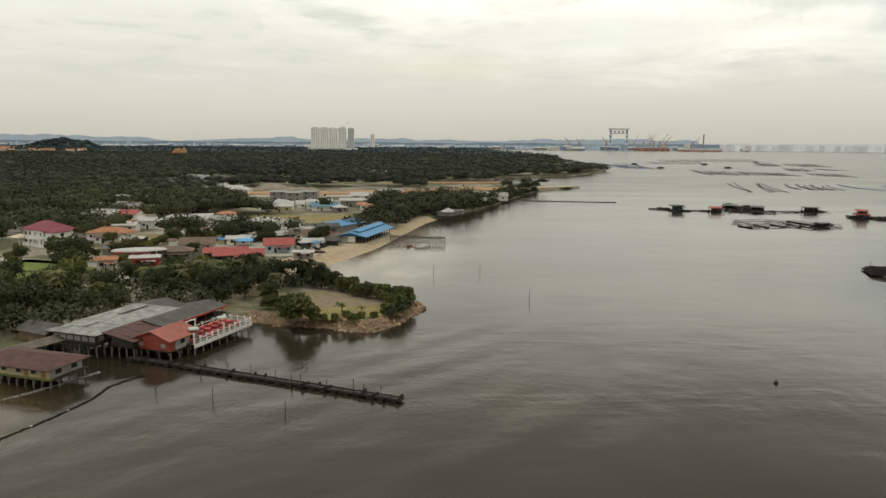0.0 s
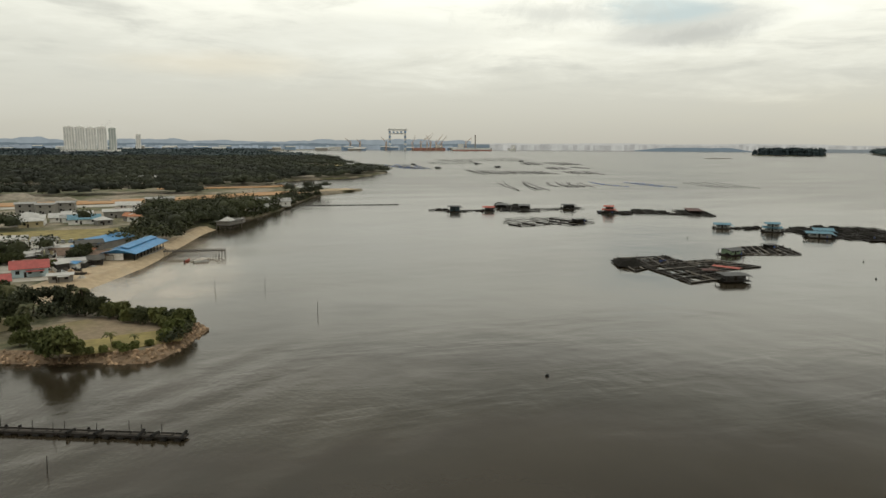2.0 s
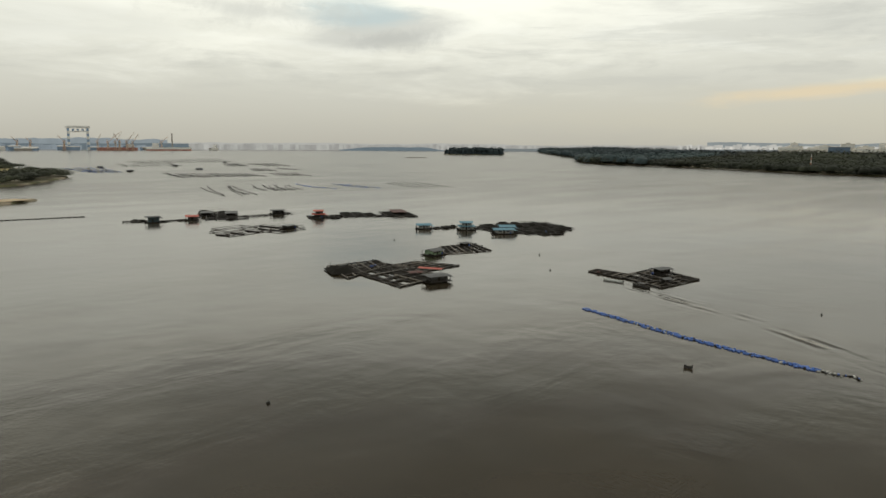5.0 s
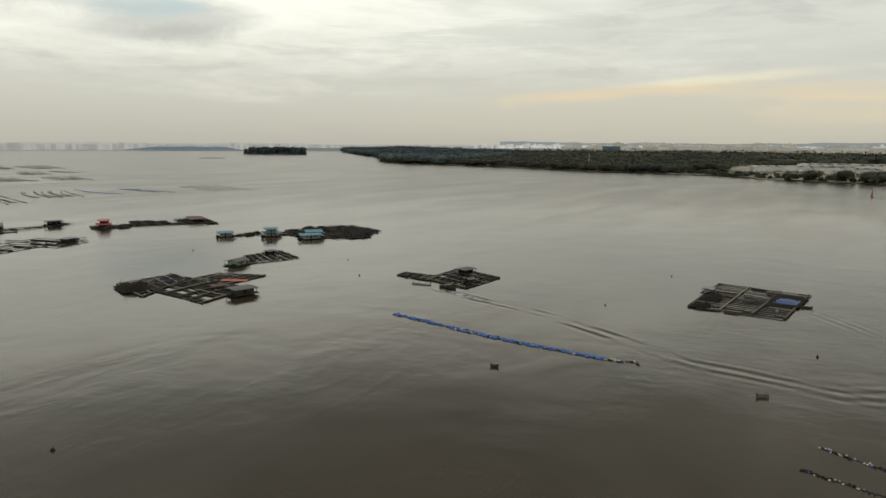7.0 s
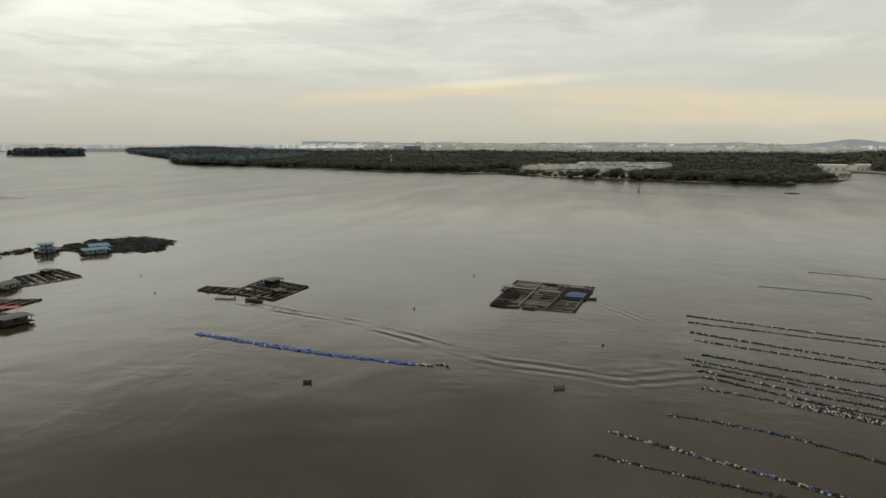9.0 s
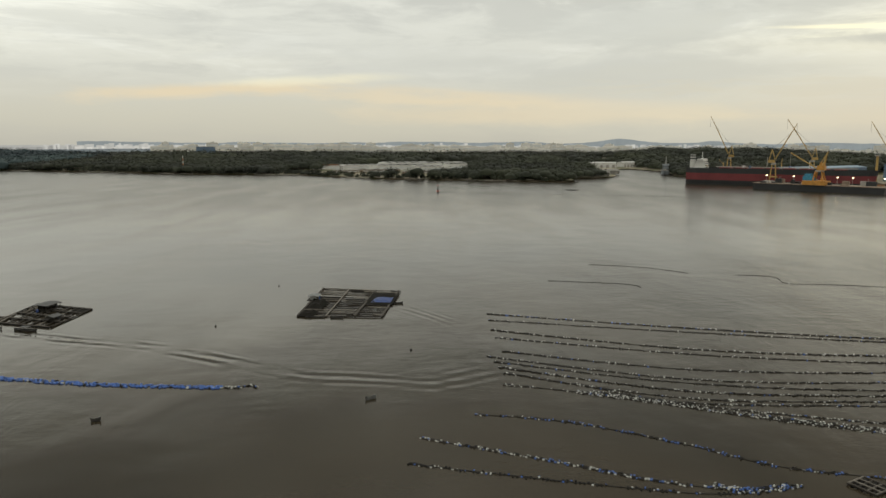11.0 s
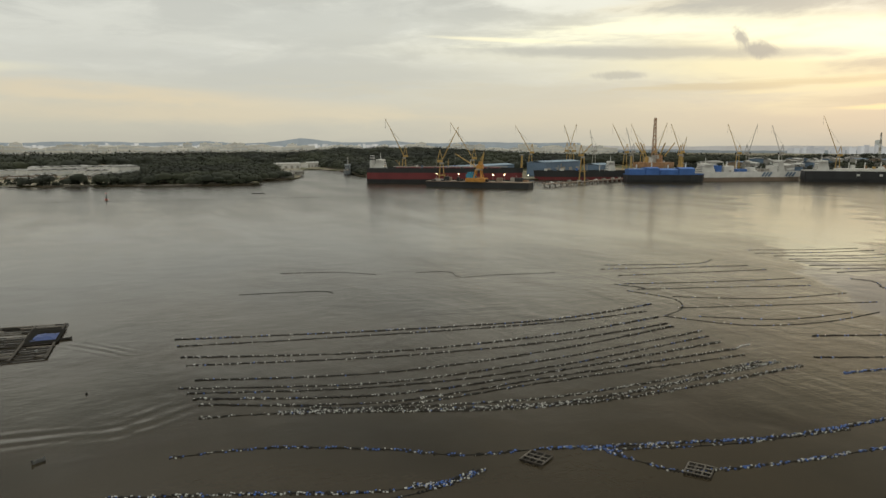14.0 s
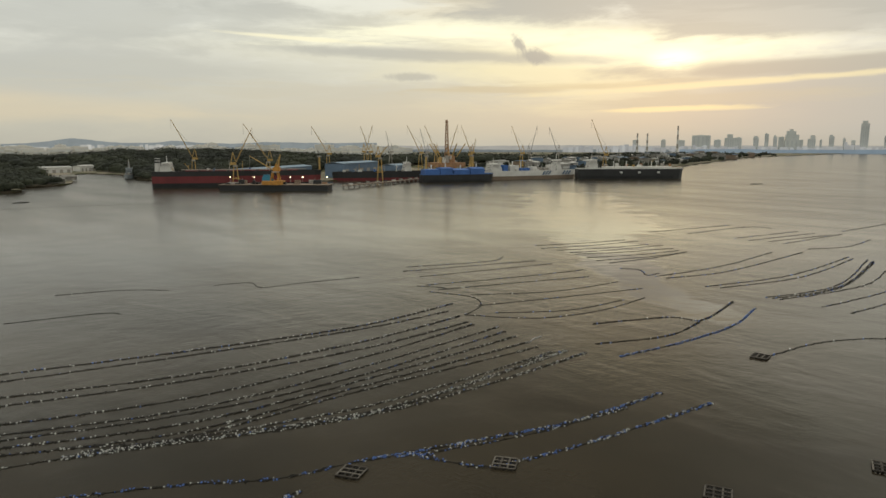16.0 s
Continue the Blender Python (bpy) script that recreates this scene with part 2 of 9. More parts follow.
def leaf_mat(name, a, b_col, clump=0.05, single=0.5):
    """Foliage: two greens mixed tree by tree and leaf by leaf."""
    m = bpy.data.materials.new(name)
    m.use_nodes = True
    N = Nodes(m.node_tree)
    geo = N.add("ShaderNodeNewGeometry")
    broad = N.noise(geo.outputs["Position"], clump, 3, 0.6)
    f = N.math("ADD", N.math("MULTIPLY", N.span(broad, 0.35, 0.65), 0.6), N.math("MULTIPLY", geo.outputs["Random Per Island"], single), clamp=True)
    col = N.mix(f, a, b_col)
    stand = N.span(N.noise(geo.outputs["Position"], clump * 0.22, 4, 0.6), 0.36, 0.64)      # stands of lighter and darker trees
    col = N.mix(1.0, col, N.ramp(stand, [(0, (0.52, 0.53, 0.56)), (1, (1.05, 1.05, 0.92))]), "MULTIPLY")
    b = N.add("ShaderNodeBsdfPrincipled")
    N.link(col, b.inputs["Base Color"])
    b.inputs["Roughness"].default_value = 0.75
    b.inputs["Specular IOR Level"].default_value = 0.25
    N.link(b.outputs[0], N.add("ShaderNodeOutputMaterial").inputs[0])
    return m


# boat wakes still running over the water: start, end, half width, wave length, height
WAKES = [((207, 94), (178, 38), 7.0, 5.5, 0.13), ((182, 50), (174, 0), 8.0, 5.5, 0.08), ((222, 150), (204, 82), 6.5, 4.6, 0.14), ((174, 12), (188, -14), 9.0, 5.2, 0.06), ((262, 22), (236, 2), 8.0, 3.6, 0.04), ((-84, 128), (-52, 88), 6.0, 5.0, 0.05),
         ((-90, 55), (30, 175), 34.0, 12.0, 0.075), ((-45, 45), (45, 145), 26.0, 16.0, 0.08)]

# a slick between the float lines: start, end, half width
SLICK = [((588, -725), (356, -465), 60), ((356, -465), (271, -374), 30), ((271, -374), (214, -311), 20), ((214, -311), (171, -276), 14), ((171, -276), (141, -261), 16)]


def water_mat():
    m = bpy.data.materials.new("sea_water")
    m.use_nodes = True
    N = Nodes(m.node_tree)
    pos = N.add("ShaderNodeNewGeometry").outputs["Position"]
    turned = N.add("ShaderNodeMapping")
    turned.inputs["Rotation"].default_value = (0, 0, radians(-28))
    N.link(pos, turned.inputs["Vector"])
    lanes = N.add("ShaderNodeMapping")
    lanes.inputs["Rotation"].default_value = (0, 0, radians(-28))
    lanes.inputs["Scale"].default_value = (0.28, 1.0, 1.0)
    N.link(pos, lanes.inputs["Vector"])
    swell = N.add("ShaderNodeMapping")
    swell.inputs["Rotation"].default_value = (0, 0, radians(62))
    swell.inputs["Scale"].default_value = (1.0, 0.55, 1.0)
    N.link(pos, swell.inputs["Vector"])
    calm = N.span(N.noise(lanes.outputs[0], 0.022, 5, 0.6, 0.3), 0.36, 0.64)   # wind lanes and calm patches
    puff = N.span(N.noise(lanes.outputs[0], 0.060, 5, 0.62, 0.5), 0.41, 0.61)   # cat's paws
    ripple = N.noise(swell.outputs[0], 1.3, 3, 0.6)
    wave = N.noise(swell.outputs[0], 0.28, 3, 0.55)
    long = N.noise(pos, 0.085, 3, 0.55)
    chop = N.span(N.vec("DOT_PRODUCT", pos, (1.0, -0.10, 0.0)), 60.0, -25.0)             # the near shore is choppier
    h = N.math("ADD", N.math("MULTIPLY", ripple, N.math("ADD", N.math("MULTIPLY", chop, 0.018), 0.016)), N.math("MULTIPLY", wave, N.math("SUBTRACT", 0.050, N.math("MULTIPLY", chop, 0.028))))
    # the float lines stand in ruffled water; a smooth slick winds between them
    field = N.vec("LENGTH", N.vec("MULTIPLY", N.vec("SUBTRACT", pos, (235.0, -215.0, 0.0)), (1 / 160.0, 1 / 240.0, 0.0)))
    field = N.span(N.math("ADD", field, N.math("MULTIPLY", N.math("SUBTRACT", N.noise(lanes.outputs[0], 0.03, 4, 0.6), 0.5), 0.8)), 1.3, 0.55)
    slick = 0.0
    for (ax, ay), (bx, by), wide in SLICK:
        run = Vector((bx - ax, by - ay, 0))
        off = N.vec("SUBTRACT", pos, (ax, ay, 0))
        u = N.math("DIVIDE", N.vec("DOT_PRODUCT", off, tuple(run)), run.length_squared, clamp=True)
        gap = N.vec("LENGTH", N.vec("SUBTRACT", off, N.vec("SCALE", tuple(run), scale=u)))
        gap = N.math("ADD", gap, N.math("MULTIPLY", N.math("SUBTRACT", N.noise(pos, 0.03, 4, 0.6), 0.5), wide * 2.4))
        slick = N.math("MAXIMUM", slick, N.span(gap, wide * 1.15, wide * 0.7))
    ruffle = N.math("MULTIPLY", field, N.math("SUBTRACT", 1.0, slick))
    calm = N.math("MULTIPLY", calm, N.math("SUBTRACT", 1.0, slick))
    stir = N.math("ADD", N.math("MULTIPLY", calm, 0.40), N.math("MULTIPLY", N.math("MULTIPLY", puff, N.math("ADD", calm, 0.25)), 0.75))
    breeze = N.span(N.vec("LENGTH", pos), 380.0, 900.0)                             # a light wind roughens the open channel
    streaks = N.span(N.noise(lanes.outputs[0], 0.012, 6, 0.7, 0.8), 0.42, 0.58)
    stir = N.math("ADD", stir, N.math("MULTIPLY", chop, 0.75))
    stir = N.math("ADD", stir, N.math("MULTIPLY", N.math("MULTIPLY", breeze, streaks), 1.6))
    stir = N.math("ADD", stir, N.math("MULTIPLY", breeze, 1.0))
    stir = N.math("ADD", stir, N.math("MULTIPLY", ruffle, N.math("ADD", N.math("MULTIPLY", puff, 0.8), 0.95)))
    h = N.math("MULTIPLY", h, N.math("ADD", stir, 0.20))
    h = N.math("ADD", h, N.math("MULTIPLY", long, 0.045))
    h = N.math("ADD", h, N.math("MULTIPLY", N.noise(pos, 0.034, 2, 0.5, 0.4), 0.27))
    for (ax, ay), (bx, by), wide, length, amp in WAKES:
        run = Vector((bx - ax, by - ay, 0))
        along = N.math("DIVIDE", N.vec("DOT_PRODUCT", N.vec("SUBTRACT", pos, (ax, ay, 0)), tuple(run.normalized())), run.length)
        across = N.vec("DOT_PRODUCT", N.vec("SUBTRACT", pos, (ax, ay, 0)), tuple(run.normalized().cross(Vector((0, 0, 1)))))
        across = N.math("ADD", across, N.math("MULTIPLY", N.math("SUBTRACT", N.noise(pos, 0.03, 2), 0.5), 6.0))
        mask = N.math("MULTIPLY", N.math("MULTIPLY", N.span(along, -0.05, 0.2), N.span(along, 1.05, 0.7)), N.span(N.math("ABSOLUTE", across), wide, wide * 0.2))
        mask = N.math("MULTIPLY", mask, N.span(N.noise(pos, 0.05, 3, 0.6), 0.36, 0.62))
        h = N.math("ADD", h, N.math("MULTIPLY", N.math("MULTIPLY", N.math("SINE", N.math("MULTIPLY", across, 2 * math.pi / length)), mask), amp))
    silt = N.noise(pos, 0.012, 4, 0.6)
    col = N.mix(N.span(silt, 0.35, 0.65), (0.023, 0.0185, 0.0115), (0.038, 0.030, 0.019))
    flats = N.span(N.math("ADD", N.vec("DISTANCE", N.vec("MULTIPLY", pos, (1.0, 0.42, 1.0)), (-30.0, 122.0, 0.0)), N.math("MULTIPLY", N.noise(pos, 0.05, 3), 26.0)), 58.0, 34.0)
    bars = N.span(N.noise(swell.outputs[0], 0.035, 4, 0.6, 0.6), 0.38, 0.62, 0.55, 1.0)
    col = N.mix(N.math("MULTIPLY", N.math("MULTIPLY", flats, bars), 0.9), col, (0.27, 0.215, 0.155))          # sand under the shallows off the beach
    shallow = N.span(N.math("ADD", N.vec("DISTANCE", pos, (-92.0, 110.0, 0.0)), N.math("MULTIPLY", N.noise(pos, 0.08, 3), 24.0)), 44.0, 22.0)
    col = N.mix(N.math("MULTIPLY", shallow, 0.8), col, (0.10, 0.065, 0.034))
    bump = N.add("ShaderNodeBump")
    bump.inputs["Strength"].default_value = 1.0
    bump.inputs["Distance"].default_value = 1.0
    N.link(h, bump.inputs["Height"])
    b = N.add("ShaderNodeBsdfPrincipled")
    N.link(col, b.inputs["Base Color"])
    N.link(N.math("SUBTRACT", N.math("ADD", N.math("ADD", N.math("MULTIPLY", calm, 0.04), 0.10), N.math("ADD", N.math("MULTIPLY", breeze, 0.11), N.math("MULTIPLY", ruffle, 0.07))), N.math("MULTIPLY", slick, 0.06)), b.inputs["Roughness"])
    b.inputs["IOR"].default_value = 1.33
    N.link(bump.outputs[0], b.inputs["Normal"])
    N.link(b.outputs[0], N.add("ShaderNodeOutputMaterial").inputs[0])
    return m


def ground_mat():
    m = bpy.data.materials.new("village_ground")
    m.use_nodes = True
    N = Nodes(m.node_tree)
    pos = N.add("ShaderNodeNewGeometry").outputs["Position"]
    broad = N.noise(pos, 0.02, 5, 0.6)
    fine = N.noise(pos, 0.35, 4, 0.6)
    grass = N.mix(N.span(fine, 0.35, 0.65), (0.050, 0.056, 0.022), (0.110, 0.100, 0.042))
    soil = N.mix(N.span(fine, 0.35, 0.65), (0.17, 0.14, 0.10), (0.29, 0.245, 0.18))
    col = N.mix(N.span(broad, 0.45, 0.57), grass, soil)
    b = N.add("ShaderNodeBsdfPrincipled")
    N.link(col, b.inputs["Base Color"])
    b.inputs["Roughness"].default_value = 0.95
    N.link(b.outputs[0], N.add("ShaderNodeOutputMaterial").inputs[0])
    return m


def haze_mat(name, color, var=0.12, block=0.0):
    """Distant land and skyline seen through kilometres of air: the haze is painted in as an even, faint emission."""
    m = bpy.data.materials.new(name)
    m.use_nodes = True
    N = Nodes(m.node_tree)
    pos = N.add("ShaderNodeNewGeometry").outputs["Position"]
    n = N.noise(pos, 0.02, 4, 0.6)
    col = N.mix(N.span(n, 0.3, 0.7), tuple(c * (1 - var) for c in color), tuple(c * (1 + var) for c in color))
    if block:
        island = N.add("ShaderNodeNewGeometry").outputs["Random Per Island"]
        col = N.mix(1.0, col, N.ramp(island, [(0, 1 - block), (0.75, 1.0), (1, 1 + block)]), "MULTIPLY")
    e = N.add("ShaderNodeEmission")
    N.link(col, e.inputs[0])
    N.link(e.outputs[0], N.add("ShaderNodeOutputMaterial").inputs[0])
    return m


SEA = water_mat()
GROUND = ground_mat()
LEAF_DARK = leaf_mat("dark_foliage", (0.024, 0.029, 0.013), (0.066, 0.072, 0.029), 0.035, 0.4)
LEAF_DEEP = leaf_mat("deep_green_foliage", (0.032, 0.040, 0.017), (0.080, 0.088, 0.034))
LEAF_MID = leaf_mat("green_foliage", (0.066, 0.084, 0.022), (0.150, 0.155, 0.050))
LEAF_PALM = leaf_mat("palm_fronds", (0.07, 0.08, 0.026), (0.16, 0.15, 0.065))
LEAF_WEST = leaf_mat("coastal_wood_foliage", (0.020, 0.024, 0.015), (0.048, 0.053, 0.030), 0.022, 0.35)
LEAF_FAR = leaf_mat("far_woods", (0.017, 0.021, 0.013), (0.036, 0.040, 0.023), 0.016, 0.3)
# for the farthest woods: bluish base colours with the haze of distance painted in
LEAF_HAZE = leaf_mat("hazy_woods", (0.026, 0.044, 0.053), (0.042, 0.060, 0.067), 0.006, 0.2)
BARK = mat("bark", (0.12, 0.095, 0.07), 0.9, 0.3, 3)

# ---------------------------------------------------------------- mesh helpers


class G:
    """Collects faces of one mesh."""

    def __init__(self):
        self.v, self.f = [], []

    def face(self, *pts):
        n = len(self.v)
        self.v += [tuple(p) for p in pts]
        self.f.append(tuple(range(n, n + len(pts))))
        return self

    def box(self, x, y, z, sx, sy, sz, rz=0.0):
        """A box on its base centre x, y, z."""
        c, s = math.cos(radians(rz)), math.sin(radians(rz))
        n = len(self.v)
        for k in (0, 1):
            for a, b in ((-1, -1), (1, -1), (1, 1), (-1, 1)):
                px, py = a * sx / 2, b * sy / 2
                self.v.append((x + px * c - py * s, y + px * s + py * c, z + k * sz))
        self.f += [(n + 3, n + 2, n + 1, n), (n + 4, n + 5, n + 6, n + 7)]
        self.f += [(n + i, n + (i + 1) % 4, n + 4 + (i + 1) % 4, n + 4 + i) for i in range(4)]
        return self

    def beam(self, p, q, w, h=None):
        """A square bar from p to q."""
        p, q = Vector(p), Vector(q)
        d = (q - p).normalized()
        side = d.cross(Vector((0, 0, 1)))
        side = side.normalized() if side.length > 1e-4 else Vector((1, 0, 0))
        top = side.cross(d)
        h = h or w
        n = len(self.v)
        for e in (p, q):
            for a, b in ((-1, -1), (1, -1), (1, 1), (-1, 1)):
                self.v.append(tuple(e + side * (a * w / 2) + top * (b * h / 2)))
        self.f += [(n + 3, n + 2, n + 1, n), (n + 4, n + 5, n + 6, n + 7)]
        self.f += [(n + i, n + (i + 1) % 4, n + 4 + (i + 1) % 4, n + 4 + i) for i in range(4)]
        return self

    def rod(self, p, q, r0, r1=None, sides=8):
        """A round, tapered bar."""
        p, q = Vector(p), Vector(q)
        r1 = r0 if r1 is None else r1
        d = (q - p).normalized()
        side = d.cross(Vector((0, 0, 1)))
        side = side.normalized() if side.length > 1e-4 else Vector((1, 0, 0))
        top = side.cross(d)
        n = len(self.v)
        for e, r in ((p, r0), (q, r1)):
            for i in range(sides):
                a = 2 * math.pi * i / sides
                self.v.append(tuple(e + side * (r * math.cos(a)) + top * (r * math.sin(a))))
        self.f += [tuple(n + i for i in reversed(range(sides))), tuple(n + sides + i for i in range(sides))]
        self.f += [(n + i, n + (i + 1) % sides, n + sides + (i + 1) % sides, n + sides + i) for i in range(sides)]
        return self

    def gable(self, x, y, z, lx, ly, h, t=0.18, over=0.5, rz=0.0):
        """A pitched roof with its ridge along x; two sloped slabs of thickness t."""
        c, s = math.cos(radians(rz)), math.sin(radians(rz))

        def at(px, py, pz):
            return (x + px * c - py * s, y + px * s + py * c, z + pz)
        a, b = lx / 2 + over, ly / 2 + over
        drop = -h * over / (ly / 2)
        for sgn in (-1, 1):
            n = len(self.v)
            for k in (0, t):
                self.v += [at(-a, 0, h + k), at(a, 0, h + k), at(a, sgn * b, drop + k), at(-a, sgn * b, drop + k)]
            self.f += [(n, n + 1, n + 2, n + 3), (n + 7, n + 6, n + 5, n + 4)]
            self.f += [(n + i, n + (i + 1) % 4, n + 4 + (i + 1) % 4, n + 4 + i) for i in range(4)]
        return self

    def gable_ends(self, x, y, z, lx, ly, h, rz=0.0):
        c, s = math.cos(radians(rz)), math.sin(radians(rz))
        for px in (-lx / 2, lx / 2):
            self.face(*[(x + px * c - py * s, y + px * s + py * c, z + pz) for py, pz in ((-ly / 2, 0), (ly / 2, 0), (0, h))])
        return self

    def hip(self, x, y, z, lx, ly, h, t=0.18, over=0.6, rz=0.0, ridge=None):
        """A hipped roof with a short ridge along x."""
        c, s = math.cos(radians(rz)), math.sin(radians(rz))

        def at(px, py, pz):
            return (x + px * c - py * s, y + px * s + py * c, z + pz)
        a, b = lx / 2 + over, ly / 2 + over
        r = max(0.3, (lx - ly) / 2) if ridge is None else ridge
        n = len(self.v)
        self.v += [at(-a, -b, 0), at(a, -b, 0), at(a, b, 0), at(-a, b, 0)]
        self.v += [at(-a, -b, t), at(a, -b, t), at(a, b, t), at(-a, b, t), at(-r, 0, h + t), at(r, 0, h + t)]
        self.f += [(n + 3, n + 2, n + 1, n)] + [(n + i, n + (i + 1) % 4, n + 4 + (i + 1) % 4, n + 4 + i) for i in range(4)]
        self.f += [(n + 4, n + 5, n + 9, n + 8), (n + 6, n + 7, n + 8, n + 9), (n + 5, n + 6, n + 9), (n + 7, n + 4, n + 8)]
        return self

    def mesh(self, name, material):
        me = bpy.data.meshes.new(name)
        me.from_pydata(self.v, [], self.f)
        me.materials.append(material)
        me.update()
        return me


def part(name, g, material, parent, label=""):
    """One mesh object under a thing or a part."""
    me = g if isinstance(g, bpy.types.Mesh) else g.mesh(name, material)
    ob = new(name, me)
    ob.parent = parent
    if label:
        ob["label"] = label
    return ob


def thing(name, x, y, z, rz, label, category, group="", kind=""):
    ob = new(name)
    ob.empty_display_size = 0.5
    ob.matrix_world = pose(x, y, z, 0, 0, rz)
    return tagged(ob, label, category, group, kind)


def sheet_mesh(name, arrays, faces, material):
    """A mesh from numpy arrays: vertices (n, 3) and equal faces (m, k)."""
    me = bpy.data.meshes.new(name)
    k = faces.shape[1]
    me.vertices.add(len(arrays))
    me.vertices.foreach_set("co", arrays.astype(np.float32).ravel())
    me.loops.add(faces.size)
    me.loops.foreach_set("vertex_index", faces.astype(np.int32).ravel())
    me.polygons.add(len(faces))
    me.polygons.foreach_set("loop_start", np.arange(0, faces.size, k, dtype=np.int32))
    me.polygons.foreach_set("loop_total", np.full(len(faces), k, dtype=np.int32))
    me.materials.append(material)
    me.update(calc_edges=True)
    me.validate()
    return me


def curve_through(points, step):
    """Points every step metres on a smooth line through a few corners."""
    P = [np.array(p, float) for p in points]
    out = []
    for i in range(len(P) - 1):
        a, b, c, d = P[max(i - 1, 0)], P[i], P[i + 1], P[min(i + 2, len(P) - 1)]
        n = max(2, int(np.linalg.norm(c - b) / step))
        for k in range(n):
            t = k / n
            out.append(0.5 * (2 * b + (c - a) * t + (2 * a - 5 * b + 4 * c - d) * t * t + (3 * b - a - 3 * c + d) * t ** 3))
    out.append(P[-1])
    return np.array(out)


def inside(poly, x, y):
    """Whether points lie in a polygon (numpy arrays)."""
    hit = np.zeros(len(x), bool)
    n = len(poly)
    for i in range(n):
        (x0, y0), (x1, y1) = poly[i], poly[(i + 1) % n]
        if y0 != y1:
            hit ^= ((y0 > y) != (y1 > y)) & (x < (x1 - x0) * (y - y0) / (y1 - y0) + x0)
    return hit


def leaf_cloud(rng, centers, radii, count, size, squash=0.75, loose=0.55, lift=0.0):
    """Leaf clumps (quads) spread over the shells of ellipsoids: arrays of vertices and faces."""
    n = len(centers)
    d = rng.normal(size=(n, count, 3))
    d /= np.linalg.norm(d, axis=2, keepdims=True)
    d[..., 2] = np.abs(d[..., 2]) * 1.25 - 0.25
    r = radii[:, None, None] * (0.62 + 0.42 * rng.random((n, count, 1)))
    p = centers[:, None, :] + d * r * np.array([1, 1, squash])
    nrm = d * 0.7 + rng.normal(size=d.shape) * loose + np.array([0, 0, lift])
    nrm /= np.linalg.norm(nrm, axis=2, keepdims=True)
    t = np.cross(nrm, rng.normal(size=d.shape))
    t /= np.linalg.norm(t, axis=2, keepdims=True)
    b = np.cross(nrm, t)
    s = size[:, None, None] * (0.6 + 0.8 * rng.random((n, count, 1)))
    q = np.stack([p - t * s, p - b * s * 0.55, p + t * s, p + b * s * 0.55], axis=2).reshape(-1, 3)
    return q, np.arange(len(q)).reshape(-1, 4)

from mathutils.geometry import delaunay_2d_cdt

# ---------------------------------------------------------------- sea and land
def disc(name, radius, material, z=0.0):
    bm = bmesh.new()
    rings = [0, 60, 150, 320, 700, 1500, 3200, radius]
    prev = None
    for r in rings:
        if r == 0:
            row = [bm.verts.new((0, 0, z))]
        else:
            row = [bm.verts.new((r * math.cos(a), r * math.sin(a), z)) for a in np.linspace(0, 2 * math.pi, 96, endpoint=False)]
        if prev:
            m = len(row)
            for i in range(m):
                j = (i + 1) % m
                if len(prev) == 1:
                    bm.faces.new((prev[0], row[i], row[j]))
                else:
                    bm.faces.new((prev[i], row[i], row[j], prev[j]))
        prev = row
    me = bpy.data.meshes.new(name)
    bm.to_mesh(me)
    bm.free()
    me.materials.append(material)
    return new(name, me)


tagged(disc("water", 16000, SEA), "calm brown-grey strait water with soft ripples", "water", kind="structure")

WEST = [(-2400, -900), (-700, -200), (-240, 20), (-120, 84), (-88, 116), (-92, 136), (-80, 160), (-54, 173), (-41, 171), (-29, 168), (-19, 165), (-14.5, 170), (-10.5, 179), (-8.5, 184), (-12, 192), (-22, 208), (-43, 225),
        (-50, 243), (-45, 259), (-33, 296), (-24, 340), (-14, 390), (-6, 410), (8, 440), (30, 486), (58, 570), (84, 640), (128, 692), (136, 706), (100, 720), (64, 760), (62, 860), (110, 915), (170, 950), (240, 1072), (266, 1160),
        (262, 1400), (285, 1900), (262, 2800), (160, 3480), (400, 4300), (900, 4700)]
EAST = [(3900, 3300), (3200, 2760), (2645, 2200), (2060, 1600), (1620, 1235), (1545, 1000), (1480, 770), (1390, 530), (1360, 310), (1230, 140), (1180, -40), (1140, -190), (1240, -216), (1296, -300), (1500, -350), (1700, -420), (1560, -470),
        (1350, -440), (1190, -520), (1060, -720), (985, -960), (900, -1180), (960, -1500), (1040, -1760), (1200, -2300), (1380, -2830), (1440, -3300), (1500, -4700)]


